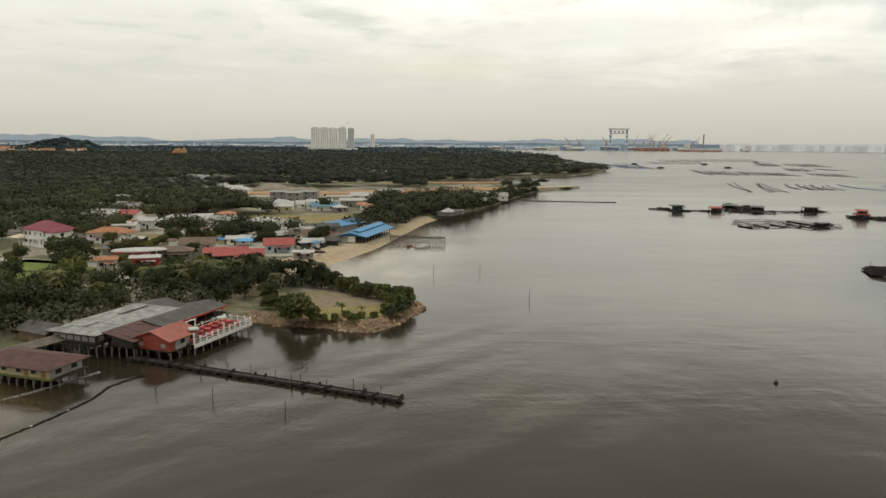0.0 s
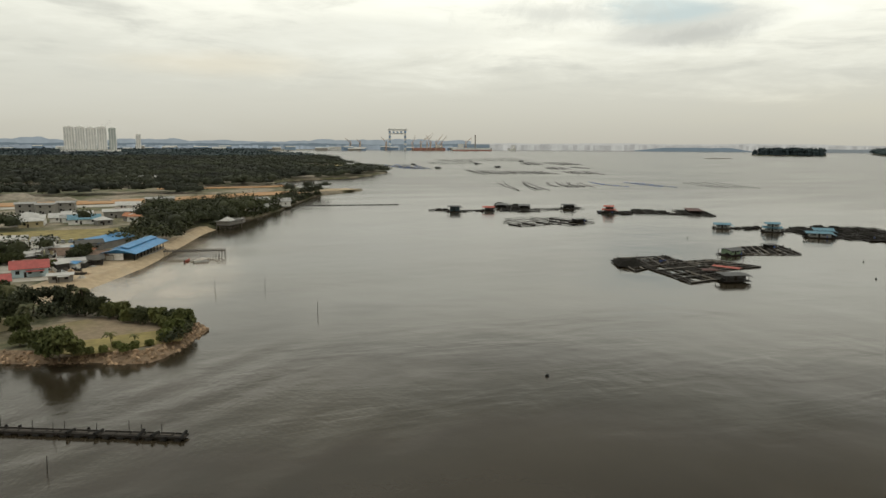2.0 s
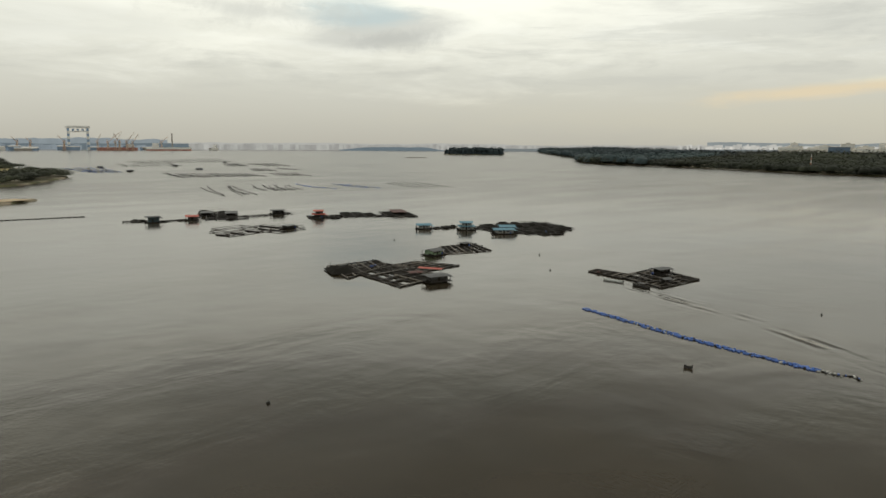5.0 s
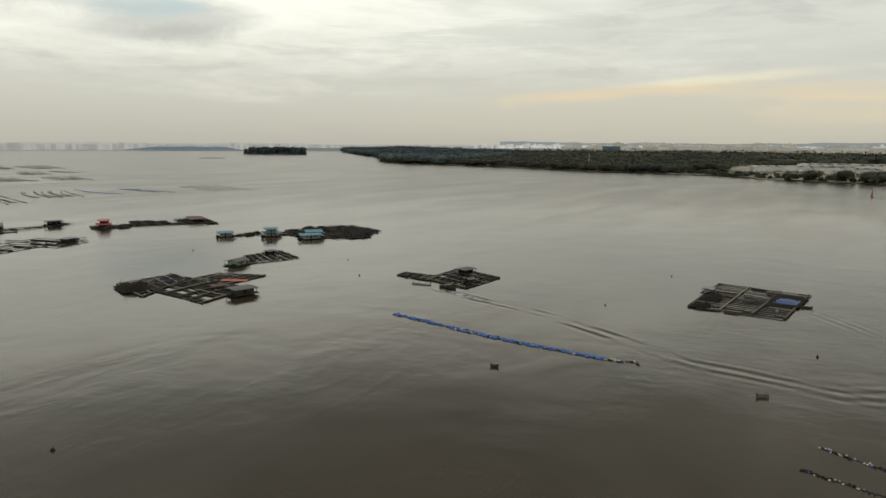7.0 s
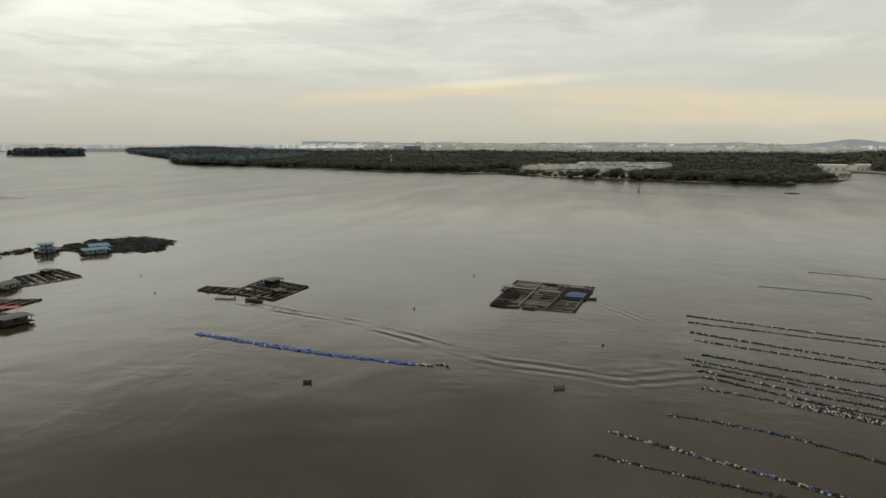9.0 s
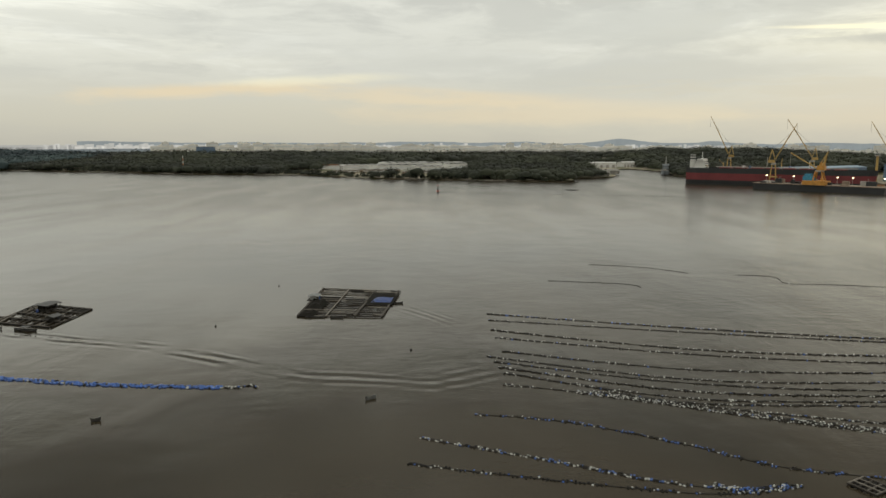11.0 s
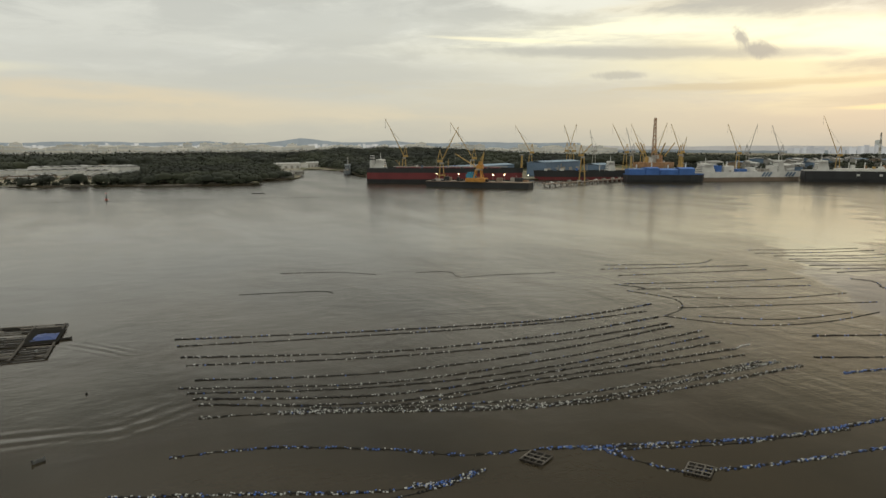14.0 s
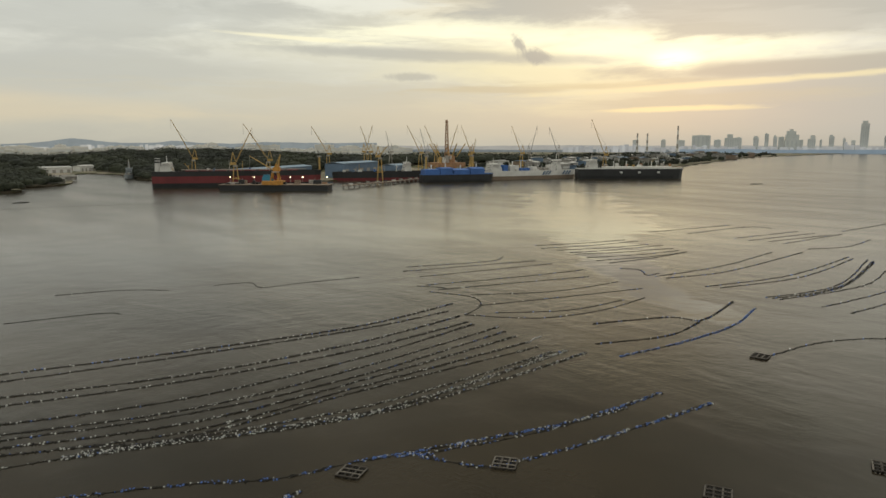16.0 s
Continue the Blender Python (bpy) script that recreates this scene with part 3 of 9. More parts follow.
def land(name, coast, far, label, top=1.7, slope=2.5):
    """One sheet of land: a sloped shore along a smooth coast and level ground behind it."""
    edge = curve_through(coast, 12.0)
    tang = np.gradient(edge, axis=0)
    tang /= np.linalg.norm(tang, axis=1, keepdims=True)
    out = np.stack([tang[:, 1], -tang[:, 0]], 1) * (1 if name == "ground_west" else -1)
    n = len(edge)
    ring = [Vector(p) for p in np.vstack([edge, np.array(far)])]
    flat, _, tris, *_ = delaunay_2d_cdt(ring, [], [list(range(len(ring)))], 1, 0.01)
    bm = bmesh.new()
    deck = [bm.verts.new((p.x, p.y, top)) for p in flat]
    for t in tris:
        bm.faces.new([deck[i] for i in t])
    toe = [bm.verts.new((*(e + k * slope), -0.9)) for e, k in zip(edge, out)]
    crest = [bm.verts.new((*e, top)) for e in edge]
    for i in range(n - 1):
        bm.faces.new((toe[i], toe[i + 1], crest[i + 1], crest[i]))
    bmesh.ops.remove_doubles(bm, verts=bm.verts[:], dist=0.01)
    bmesh.ops.recalc_face_normals(bm, faces=bm.faces[:])
    me = bpy.data.meshes.new(name)
    bm.to_mesh(me)
    bm.free()
    me.materials.append(GROUND)
    tagged(new(name, me), label, "ground", kind="structure")
    return np.vstack([edge, np.array(far)])


west_poly = land("ground_west", WEST, [(900, 5200), (-4800, 5200), (-4800, -900)], "low coastal ground of grass, sand and bare soil")
east_poly = land("ground_east", EAST, [(1500, -5200), (5600, -5200), (5600, 3300)], "low wooded far shore with quays")

# ---------------------------------------------------------------- woods
def canopy(name, rng, x, y, ground, height, radius, count, size, material, label, squash=0.8, loose=0.50, lift=0.55, fill=0.0):
    """Joined crowns of a wood: leaf clumps over uneven domes."""
    n = len(x)
    c = np.stack([x, y, ground + height * 0.62], 1)
    q, f = leaf_cloud(rng, c, radius, count, size, squash, loose, lift)
    if fill:                             # a solid uneven dome of foliage inside each crown
        k = np.arange(8) * (math.pi / 4)
        ring = np.concatenate([np.stack([np.cos(k + o) * w, np.sin(k + o) * w, np.full(8, h)], 1) for w, h, o in ((0.95, -0.45, 0), (0.86, 0.28, 0.4), (0.45, 0.72, 0.1))] + [np.array([[0, 0, 0.84]])])
        v = c[:, None, :] + ring[None] * (radius[:, None, None] * np.array([1, 1, squash]) * fill) * rng.uniform(0.8, 1.15, (n, 25, 1))
        faces = [(a * 8 + i, a * 8 + (i + 1) % 8, a * 8 + 8 + (i + 1) % 8, a * 8 + 8 + i) for a in (0, 1) for i in range(8)] + [(16 + i, 17 + i, 16 + (i + 2) % 8, 24) for i in (0, 2, 4, 6)]
        g = (np.array(faces)[None] + (np.arange(n) * 25)[:, None, None]).reshape(-1, 4) + len(q)
        q, f = np.concatenate([q, v.reshape(-1, 3)]), np.concatenate([f, g])
    ob = new(name, sheet_mesh(name, q, f, material))
    return tagged(ob, label, "trees", kind="stuff")


def scatter(rng, poly, box, spacing, keep=1.0):
    x0, y0, x1, y1 = box
    gx, gy = np.meshgrid(np.arange(x0, x1, spacing), np.arange(y0, y1, spacing))
    x = gx.ravel() + rng.uniform(-0.45, 0.45, gx.size) * spacing
    y = gy.ravel() + rng.uniform(-0.45, 0.45, gx.size) * spacing
    m = inside(poly, x, y) & (rng.random(len(x)) < keep)
    return x[m], y[m]


def seen_west(x, y):
    return (x > -0.74 * y - 30) & (x < 0.74 * y + 60)


rng = np.random.default_rng(11)
# open ground that stays clear of trees: (x, y, half width, half depth)
CLEAR_W = [(-140, 232, 34, 26), (-100, 345, 75, 22), (-75, 388, 42, 28), (-35, 320, 32, 60), (-40, 582, 150, 84), (60, 690, 75, 28), (-110, 540, 60, 40), (-160, 275, 45, 40), (-95, 270, 55, 36),
           (-150, 600, 50, 14), (-40, 738, 160, 30), (-60, 905, 110, 30), (210, 1330, 60, 130), (-45, 260, 30, 40)]


# houses that show between the crowns: place and roof (pale, grey, red, dark, blue)
PEEK = [(-239, 479, 'p'), (-216, 425, 'p'), (-220, 485, 'p'), (-233, 529, 'p'), (-194, 430, 'g'), (-183, 377, 'p'), (-170, 375, 'r'), (-151, 330, 'p'), (-144, 344, 'p'), (-123, 347, 'p'), (-111, 352, 'g'), (-99, 353, 'p'), (-88, 349, 'p'), (-75, 345, 'g'), (-193, 355, 'd'), (-170, 576, 'p'), (-208, 644, 'p'), (-260, 740, 'g'), (-216, 767, 'p'), (-260, 663, 'g'), (-103, 439, 'p'), (-88, 456, 'p'), (-43, 451, 'p'), (24, 489, 'g'), (-62, 532, 'p'), (2, 521, 'p'), (41, 524, 'g'), (-75, 441, 'b'), (-236, 388, 'd'), (-212, 375, 'g')]
CLEAR_W += [(x + 0.035 * y, y - 0.03 * y, 0.022 * y + 3, 0.03 * y + 3) for x, y, k in PEEK]


def clear_of(x, y, boxes, rng):
    ok = np.ones(len(x), bool)
    for cx, cy, a, b in boxes:
        ok &= ((np.abs(x - cx) / a) ** 4 + (np.abs(y - cy) / b) ** 4) > 1 + rng.normal(size=len(x)) * 0.15
    return ok


def wood_west(name, y0, y1, spacing, h, count, leaf, label, thin=0.0, squash=0.8):
    box = (-0.75 * y1 - 40, y0, min(320, 0.75 * y1), y1)
    x, y = scatter(rng, west_poly, box, spacing)
    m = seen_west(x, y) & clear_of(x, y, CLEAR_W, rng)
    gap = np.array([noise.noise((a * 0.006, b * 0.013, 3.0)) + 0.4 * noise.noise((a * 0.02, b * 0.03, 5.0)) for a, b in zip(x, y)])
    m &= gap > thin
    x, y = x[m], y[m]
    stand = np.array([noise.noise((a * 0.02, b * 0.02, 8.0)) for a, b in zip(x, y)])
    hh = h * (rng.uniform(0.6, 1.3, len(x)) + 0.5 * stand)
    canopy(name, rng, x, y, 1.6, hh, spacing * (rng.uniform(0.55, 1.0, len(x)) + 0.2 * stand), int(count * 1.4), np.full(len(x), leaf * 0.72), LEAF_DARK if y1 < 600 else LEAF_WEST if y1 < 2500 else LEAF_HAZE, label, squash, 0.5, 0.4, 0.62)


wood_west("village_trees", 300, 520, 8.0, 9.0, 90, 1.0, "dark green tree crowns among the village houses", -0.16)
wood_west("coastal_wood", 520, 1000, 10.5, 10.0, 60, 1.1, "dense dark wood behind the village", -0.20, 0.62)
wood_west("far_wood", 1000, 2100, 17.0, 10.0, 56, 1.6, "dense dark wood towards the headland", -0.30, 0.42)
wood_west("distant_wood", 2100, 4300, 62.0, 7.0, 22, 6.0, "distant dark wood", -0.5, 0.18)

x, y = scatter(rng, west_poly, (-60, 346, 110, 660), 6.5)
edge_w = curve_through(WEST, 8.0)
gap = np.array([np.min(np.hypot(edge_w[:, 0] - a, edge_w[:, 1] - b)) for a, b in zip(x, y)])
m = (gap > 0.8) & (gap < np.where(y > 495, 9, 26)) & ((np.abs(y - 408) > 14) | (gap > 12)) & (rng.random(len(x)) < 0.85)
x, y = x[m], y[m]
canopy("shore_trees", rng, x, y, 1.6, 7.0 * rng.uniform(0.6, 1.3, len(x)), 6.5 * rng.uniform(0.55, 0.8, len(x)), 90, np.full(len(x), 0.9), LEAF_DARK, "dark trees standing along the water's edge")
x, y = scatter(rng, west_poly, (-150, 150, -42, 232), 5.0)
m = ((x < -85) | (y > 172)) & ((x < -62) | (y < 212)) & ((x + 140) ** 2 / 26 ** 2 + (y - 232) ** 2 / 22 ** 2 > 1) & ((x < -58) | (y > 176)) & ((x < -48) | (y > 196)) & ~((np.abs(x + 108) < 14) & (y > 222)) & ~((np.abs(x + 53.5) < 6) & (np.abs(y - 190) < 6)) & (rng.random(len(x)) < 0.62)
x, y = x[m], y[m]
canopy("undergrowth", rng, x, y, 1.0, 4.2 * rng.uniform(0.5, 1.4, len(x)), 5.0 * rng.uniform(0.5, 0.8, len(x)), 110, np.full(len(x), 0.55), LEAF_DEEP, "thick dark undergrowth between the shore trees")
edge_n = curve_through([(-4, 414), (8, 440), (30, 486), (58, 570), (84, 640)], 2.6)
edge_n = edge_n[rng.random(len(edge_n)) < 0.8]
canopy("shore_shrubs", rng, edge_n[:, 0] + rng.normal(size=len(edge_n)) * 0.8, edge_n[:, 1], 0.4, 3.0 * rng.uniform(0.5, 1.5, len(edge_n)), rng.uniform(2.0, 3.6, len(edge_n)), 80, np.full(len(edge_n), 0.7), LEAF_DARK, "dark shrubs hanging over the shore")
hx = np.array([-44, -41, -38, -35, -31, -28, -25, -22, -19, -16, -13, -11, -9.5, -10, -11.5, -13], float)
hy = np.array([206, 205, 204, 202.5, 200, 198, 195, 192, 189.5, 187.5, 186, 184, 181, 177, 173.5, 170], float)
canopy("hedge", rng, hx, hy, 1.2, np.full(16, 2.6), np.full(16, 2.2), 160, np.full(16, 0.42), LEAF_DARK, "low dark hedge of shrubs along the spit")

CLEAR_E = [(1620, 110, 300, 150), (1455, 190, 235, 95), (1400, 60, 190, 45), (1420, 300, 100, 45), (1420, -340, 150, 70), (1250, -640, 190, 190), (1130, -950, 200, 280), (1740, -400, 330, 88), (1130, -1500, 170, 380), (1500, -2600, 260, 700)]


east_edge = curve_through(EAST, 40.0)


def rise(x, y):
    """Height of the low hills behind the far shore."""
    p = np.stack([x, y], 1)
    d = np.full(len(x), 1e9)
    for e in east_edge:
        d = np.minimum(d, np.hypot(p[:, 0] - e[0], p[:, 1] - e[1]))
    u = np.clip((d - 70) / 380, 0, 1)
    peak = 9 + 22 * np.exp(-(((x - 1950) / 420) ** 2 + ((y + 750) / 420) ** 2))
    low = np.ones(len(x))
    for cx, cy, a, b in CLEAR_E:
        q = (np.abs(x - cx) / (a * 1.05)) ** 4 + (np.abs(y - cy) / (b * 1.05)) ** 4
        low = np.minimum(low, np.clip((q - 0.9) / 1.2, 0, 1))
    roll = np.array([noise.noise((i * 0.003, j * 0.003, 2.0)) for i, j in zip(x, y)])
    return np.where(inside(east_poly, x, y), peak * u * u * (3 - 2 * u) * low * (0.85 + 0.35 * roll), -2.0)


def hills():
    n = 46
    gx, gy = np.meshgrid(np.linspace(1080, 2700, n), np.linspace(-1900, 2100, n * 2))
    x, y = gx.ravel(), gy.ravel()
    v = np.stack([x, y, 1.5 + rise(x, y)], 1)
    i = np.arange(n * 2 * n).reshape(n * 2, n)
    f = np.stack([i[:-1, :-1], i[:-1, 1:], i[1:, 1:], i[1:, :-1]], -1).reshape(-1, 4)
    f = f[(v[f][..., 2] > 1.0).all(1)]
    tagged(new("ground_hills", sheet_mesh("ground_hills", v, f, GROUND)), "low green hills behind the far shore", "ground", kind="structure")


hills()


def wood_east(name, box, spacing, h, count, leaf, label, thin=-0.3, material=LEAF_FAR, depth=0):
    x, y = scatter(rng, east_poly, box, spacing)
    m = clear_of(x, y, CLEAR_E, rng)
    if depth:
        m &= np.array([np.min(np.hypot(east_edge[:, 0] - a, east_edge[:, 1] - b)) for a, b in zip(x, y)]) < depth
    gap = np.array([noise.noise((a * 0.008, b * 0.008, 7.0)) for a, b in zip(x, y)])
    m &= gap > thin
    x, y = x[m], y[m]
    stand = np.array([noise.noise((a * 0.012, b * 0.012, 9.0)) for a, b in zip(x, y)])
    hh = h * (rng.uniform(0.65, 1.25, len(x)) + 0.35 * stand)
    canopy(name, rng, x, y, 1.5 + np.maximum(0, rise(x, y)), hh, spacing * (rng.uniform(0.8, 1.35, len(x)) + 0.3 * stand), int(count * 1.5), np.full(len(x), leaf * 0.7), material, label, 0.55, fill=0.66)


wood_east("shore_wood", (1100, -480, 1900, 1700), 16.0, 14.0, 44, 1.8, "dark mangrove wood along the far shore", -0.45)
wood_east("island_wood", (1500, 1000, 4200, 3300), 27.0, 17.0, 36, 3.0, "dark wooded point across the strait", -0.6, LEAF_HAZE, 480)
wood_east("yard_wood", (1400, -1700, 2500, -300), 24.0, 17.0, 36, 2.8, "dark trees behind the shipyard", -0.5, LEAF_FAR, 800)
x, y = scatter(rng, east_poly, (940, -3400, 2100, -1200), 38.0, 0.5)
canopy("works_trees", rng, x, y, 1.5, rng.uniform(7, 15, len(x)), rng.uniform(9, 17, len(x)), 36, np.full(len(x), 3.0), LEAF_FAR, "dark trees scattered among the works", fill=0.8)
front = curve_through([(1430, 330), (1380, 240), (1310, 140), (1270, 60), (1240, -10)], 7.0)
front = front[rng.random(len(front)) < 0.62]
canopy("front_shrubs", rng, front[:, 0] + rng.normal(size=len(front)) * 8, front[:, 1], 1.0, rng.uniform(4, 9, len(front)), rng.uniform(4, 8, len(front)), 40, np.full(len(front), 1.2), LEAF_FAR, "low dark trees before the white works", 0.7, fill=0.8)
wood_east("inland_wood", (1900, -300, 2700, 1100), 32.0, 14.0, 20, 4.5, "dark trees inland of the far shore", -0.4)


def islet(name, cx, cy, lx, ly, rz, h, label):
    """A small wooded island: a low mound under a dense canopy."""
    bm = bmesh.new()
    bmesh.ops.create_cone(bm, cap_ends=True, segments=40, radius1=1, radius2=0.9, depth=2.4)
    for v in bm.verts:
        k = 1 + 0.12 * noise.noise((v.co.x * 2, v.co.y * 2, cx))
        v.co.x, v.co.y, v.co.z = v.co.x * lx * k, v.co.y * ly * k, v.co.z + 0.7
    me = bpy.data.meshes.new(name)
    bm.to_mesh(me)
    bm.free()
    me.materials.append(GROUND)
    ob = tagged(new(name, me), label, "island", kind="structure")
    ob.matrix_world = pose(cx, cy, 0, 0, 0, rz)
    r = np.random.default_rng(5)
    n = int(lx * ly / 90)
    a, q = r.uniform(0, 2 * math.pi, n), np.sqrt(r.random(n)) * 0.93
    px, py = np.cos(a) * q * lx, np.sin(a) * q * ly
    c, s = math.cos(radians(rz)), math.sin(radians(rz))
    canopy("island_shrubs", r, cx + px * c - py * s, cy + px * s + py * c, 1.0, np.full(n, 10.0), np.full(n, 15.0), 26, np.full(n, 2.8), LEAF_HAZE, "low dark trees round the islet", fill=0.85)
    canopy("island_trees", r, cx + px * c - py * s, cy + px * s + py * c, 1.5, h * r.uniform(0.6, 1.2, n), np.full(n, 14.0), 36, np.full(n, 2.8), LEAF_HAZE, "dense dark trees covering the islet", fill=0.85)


x, y = np.array([p for p in curve_through(EAST, 9.0) if -185 < p[1] < 2300]).T
x, y = x + rng.uniform(3, 9, len(x)), y + rng.uniform(-3, 3, len(x))
m = rng.random(len(x)) < 0.86
canopy("shore_thicket", rng, x[m], y[m], 0.8, rng.uniform(3, 7, m.sum()), rng.uniform(5, 8, m.sum()), 26, np.full(m.sum(), 1.8), LEAF_FAR, "dark thicket hanging over the far shore", fill=0.7)

islet("islet", 2300, 2390, 152, 56, -44, 34, "small wooded island in the strait")

# ---------------------------------------------------------------- the distance
def ridge(name, az0, az1, dist, base, rough, seed, color, label, step=0.25, peaks=()):
    """A far strip of hills or low land, as a thick wall of uneven crest."""
    g = G()
    az = np.arange(az0, az1 + step, step)
    top = [base + rough * (noise.noise((a * 0.11, seed, 0)) + 0.5 * noise.noise((a * 0.45, seed, 1)) + 0.25 * noise.noise((a * 1.7, seed, 2))) for a in az]
    top = [t + sum(h * math.exp(-((a - c) / w) ** 2) for c, w, h in peaks) for t, a in zip(top, az)]
    pt = [(math.sin(radians(a)), math.cos(radians(a))) for a in az]
    for i in range(len(az) - 1):
        (a, b), (c, d) = pt[i], pt[i + 1]
        D, E2 = dist, dist + 60
        g.face((a * D, b * D, -1), (c * D, d * D, -1), (c * D, d * D, top[i + 1]), (a * D, b * D, top[i]))
        g.face((a * D, b * D, top[i]), (c * D, d * D, top[i + 1]), (c * E2, d * E2, top[i + 1] - 2), (a * E2, b * E2, top[i] - 2))
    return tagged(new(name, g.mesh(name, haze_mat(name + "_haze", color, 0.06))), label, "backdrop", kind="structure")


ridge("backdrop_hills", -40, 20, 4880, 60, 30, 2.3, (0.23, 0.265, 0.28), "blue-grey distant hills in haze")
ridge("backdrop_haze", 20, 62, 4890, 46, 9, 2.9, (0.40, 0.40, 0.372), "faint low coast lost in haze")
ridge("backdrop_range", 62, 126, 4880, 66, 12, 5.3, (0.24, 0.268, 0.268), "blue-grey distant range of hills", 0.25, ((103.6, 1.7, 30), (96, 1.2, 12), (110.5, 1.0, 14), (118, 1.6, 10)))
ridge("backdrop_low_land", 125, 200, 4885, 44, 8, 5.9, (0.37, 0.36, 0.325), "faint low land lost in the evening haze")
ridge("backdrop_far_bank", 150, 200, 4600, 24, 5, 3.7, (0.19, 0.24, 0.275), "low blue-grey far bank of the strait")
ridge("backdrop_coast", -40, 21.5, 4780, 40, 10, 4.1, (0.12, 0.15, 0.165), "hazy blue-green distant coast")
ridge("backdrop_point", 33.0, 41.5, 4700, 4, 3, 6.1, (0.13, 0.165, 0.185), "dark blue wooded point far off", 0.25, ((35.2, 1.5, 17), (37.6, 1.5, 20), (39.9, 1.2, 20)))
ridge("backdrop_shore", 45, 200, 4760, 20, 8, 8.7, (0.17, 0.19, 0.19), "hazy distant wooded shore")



def skyline(name, az0, az1, dist, low, tall, seed, color, label, clump=0.25):
    """A distant town in haze: a broken row of slabs and towers along the horizon."""
    r = random.Random(seed)
    g = G()
    a = az0
    while a < az1:
        w = r.uniform(0.12, 0.42)
        k = max(0.0, noise.noise((a * clump, seed, 0.0)) + 0.35)
        h = low + tall * k * r.random() ** 1.6
        if r.random() < 0.9:
            g.box(math.sin(radians(a)) * dist, math.cos(radians(a)) * dist, -1, radians(w) * dist, 18, h, -a)
        a += w * r.uniform(0.5, 0.95)
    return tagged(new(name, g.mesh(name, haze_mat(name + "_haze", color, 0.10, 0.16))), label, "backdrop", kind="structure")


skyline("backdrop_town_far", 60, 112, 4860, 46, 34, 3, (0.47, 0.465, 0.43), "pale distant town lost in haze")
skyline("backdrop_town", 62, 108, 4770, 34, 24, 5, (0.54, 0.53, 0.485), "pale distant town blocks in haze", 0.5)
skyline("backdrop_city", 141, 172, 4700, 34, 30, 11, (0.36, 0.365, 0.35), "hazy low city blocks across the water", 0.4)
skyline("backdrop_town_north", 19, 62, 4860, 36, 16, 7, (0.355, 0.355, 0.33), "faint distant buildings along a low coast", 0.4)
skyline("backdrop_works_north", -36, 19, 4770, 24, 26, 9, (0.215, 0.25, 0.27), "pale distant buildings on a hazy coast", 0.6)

# ---------------------------------------------------------------- fish farms and float lines on the water
WOOD_DARK = mat("wet_dark_timber", (0.020, 0.016, 0.012), 0.85, 0.35, 1.5, 0.3)
WOOD_GREY = mat("weathered_grey_timber", (0.048, 0.040, 0.032), 0.85, 0.3, 1.5, 0.35, 0.3, vary=0.2)
WOOD_PALE = mat("pale_boards", (0.125, 0.110, 0.092), 0.85, 0.3, 1.2, 0.35, 0.3, vary=0.25)
NET = mat("dark_net", (0.011, 0.010, 0.008), 0.95, 0.35, 2.0, spec=0.1)
TIN = mat("weathered_tin", (0.16, 0.165, 0.16), 0.55, 0.25, 0.8, 0.4, 0.25, metal=0.2)
TIN_DARK = mat("dark_tin", (0.06, 0.06, 0.06), 0.6, 0.3, 0.8, 0.4, 0.3)
TIN_BLUE = mat("blue_sheet_roof", (0.075, 0.175, 0.23), 0.55, 0.15, 0.8, 0.35, 0.3, metal=0.1)
TIN_RED = mat("red_sheet_roof", (0.34, 0.085, 0.06), 0.6, 0.2, 0.8, 0.35, 0.25)
RUST = mat("rusty_sheet_roof", (0.078, 0.030, 0.024), 0.7, 0.4, 0.9, 0.6, 0.3, tint=(0.030, 0.020, 0.017))
WALL_DARK = mat("dark_board_wall", (0.055, 0.052, 0.048), 0.85, 0.3, 1.0)
WALL_WHITE = mat("worn_white_wall", (0.32, 0.32, 0.30), 0.8, 0.15, 0.7, 0.35, 0.25, tint=(0.25, 0.22, 0.17))
WALL_GREEN = mat("pale_green_wall", (0.30, 0.42, 0.27), 0.8, 0.15, 0.8)
WALL_TEAL = mat("dark_teal_wall", (0.03, 0.06, 0.07), 0.8, 0.2, 0.8)
TARP = mat("blue_tarpaulin", (0.015, 0.04, 0.15), 0.5, 0.25, 1.2)
FLOAT_BLACK = mat("black_plastic_float", (0.016, 0.015, 0.014), 0.7, 0.3, 1.0, spec=0.12)
FLOAT_PALE = mat("pale_plastic_float", (0.37, 0.37, 0.35), 0.5, 0.35, 1.5)
FLOAT_BLUE = mat("blue_plastic_float", (0.035, 0.10, 0.33), 0.45, 0.3, 1.5)
ROPE = mat("wet_rope", (0.018, 0.017, 0.016), 0.9, 0.3, 2.0, spec=0.1)
BLACK_HULL = mat("dark_boat_hull", (0.035, 0.033, 0.03), 0.6, 0.3, 1.5)
BOAT_WHITE = mat("white_boat_hull", (0.55, 0.56, 0.55), 0.5, 0.15, 1.5)


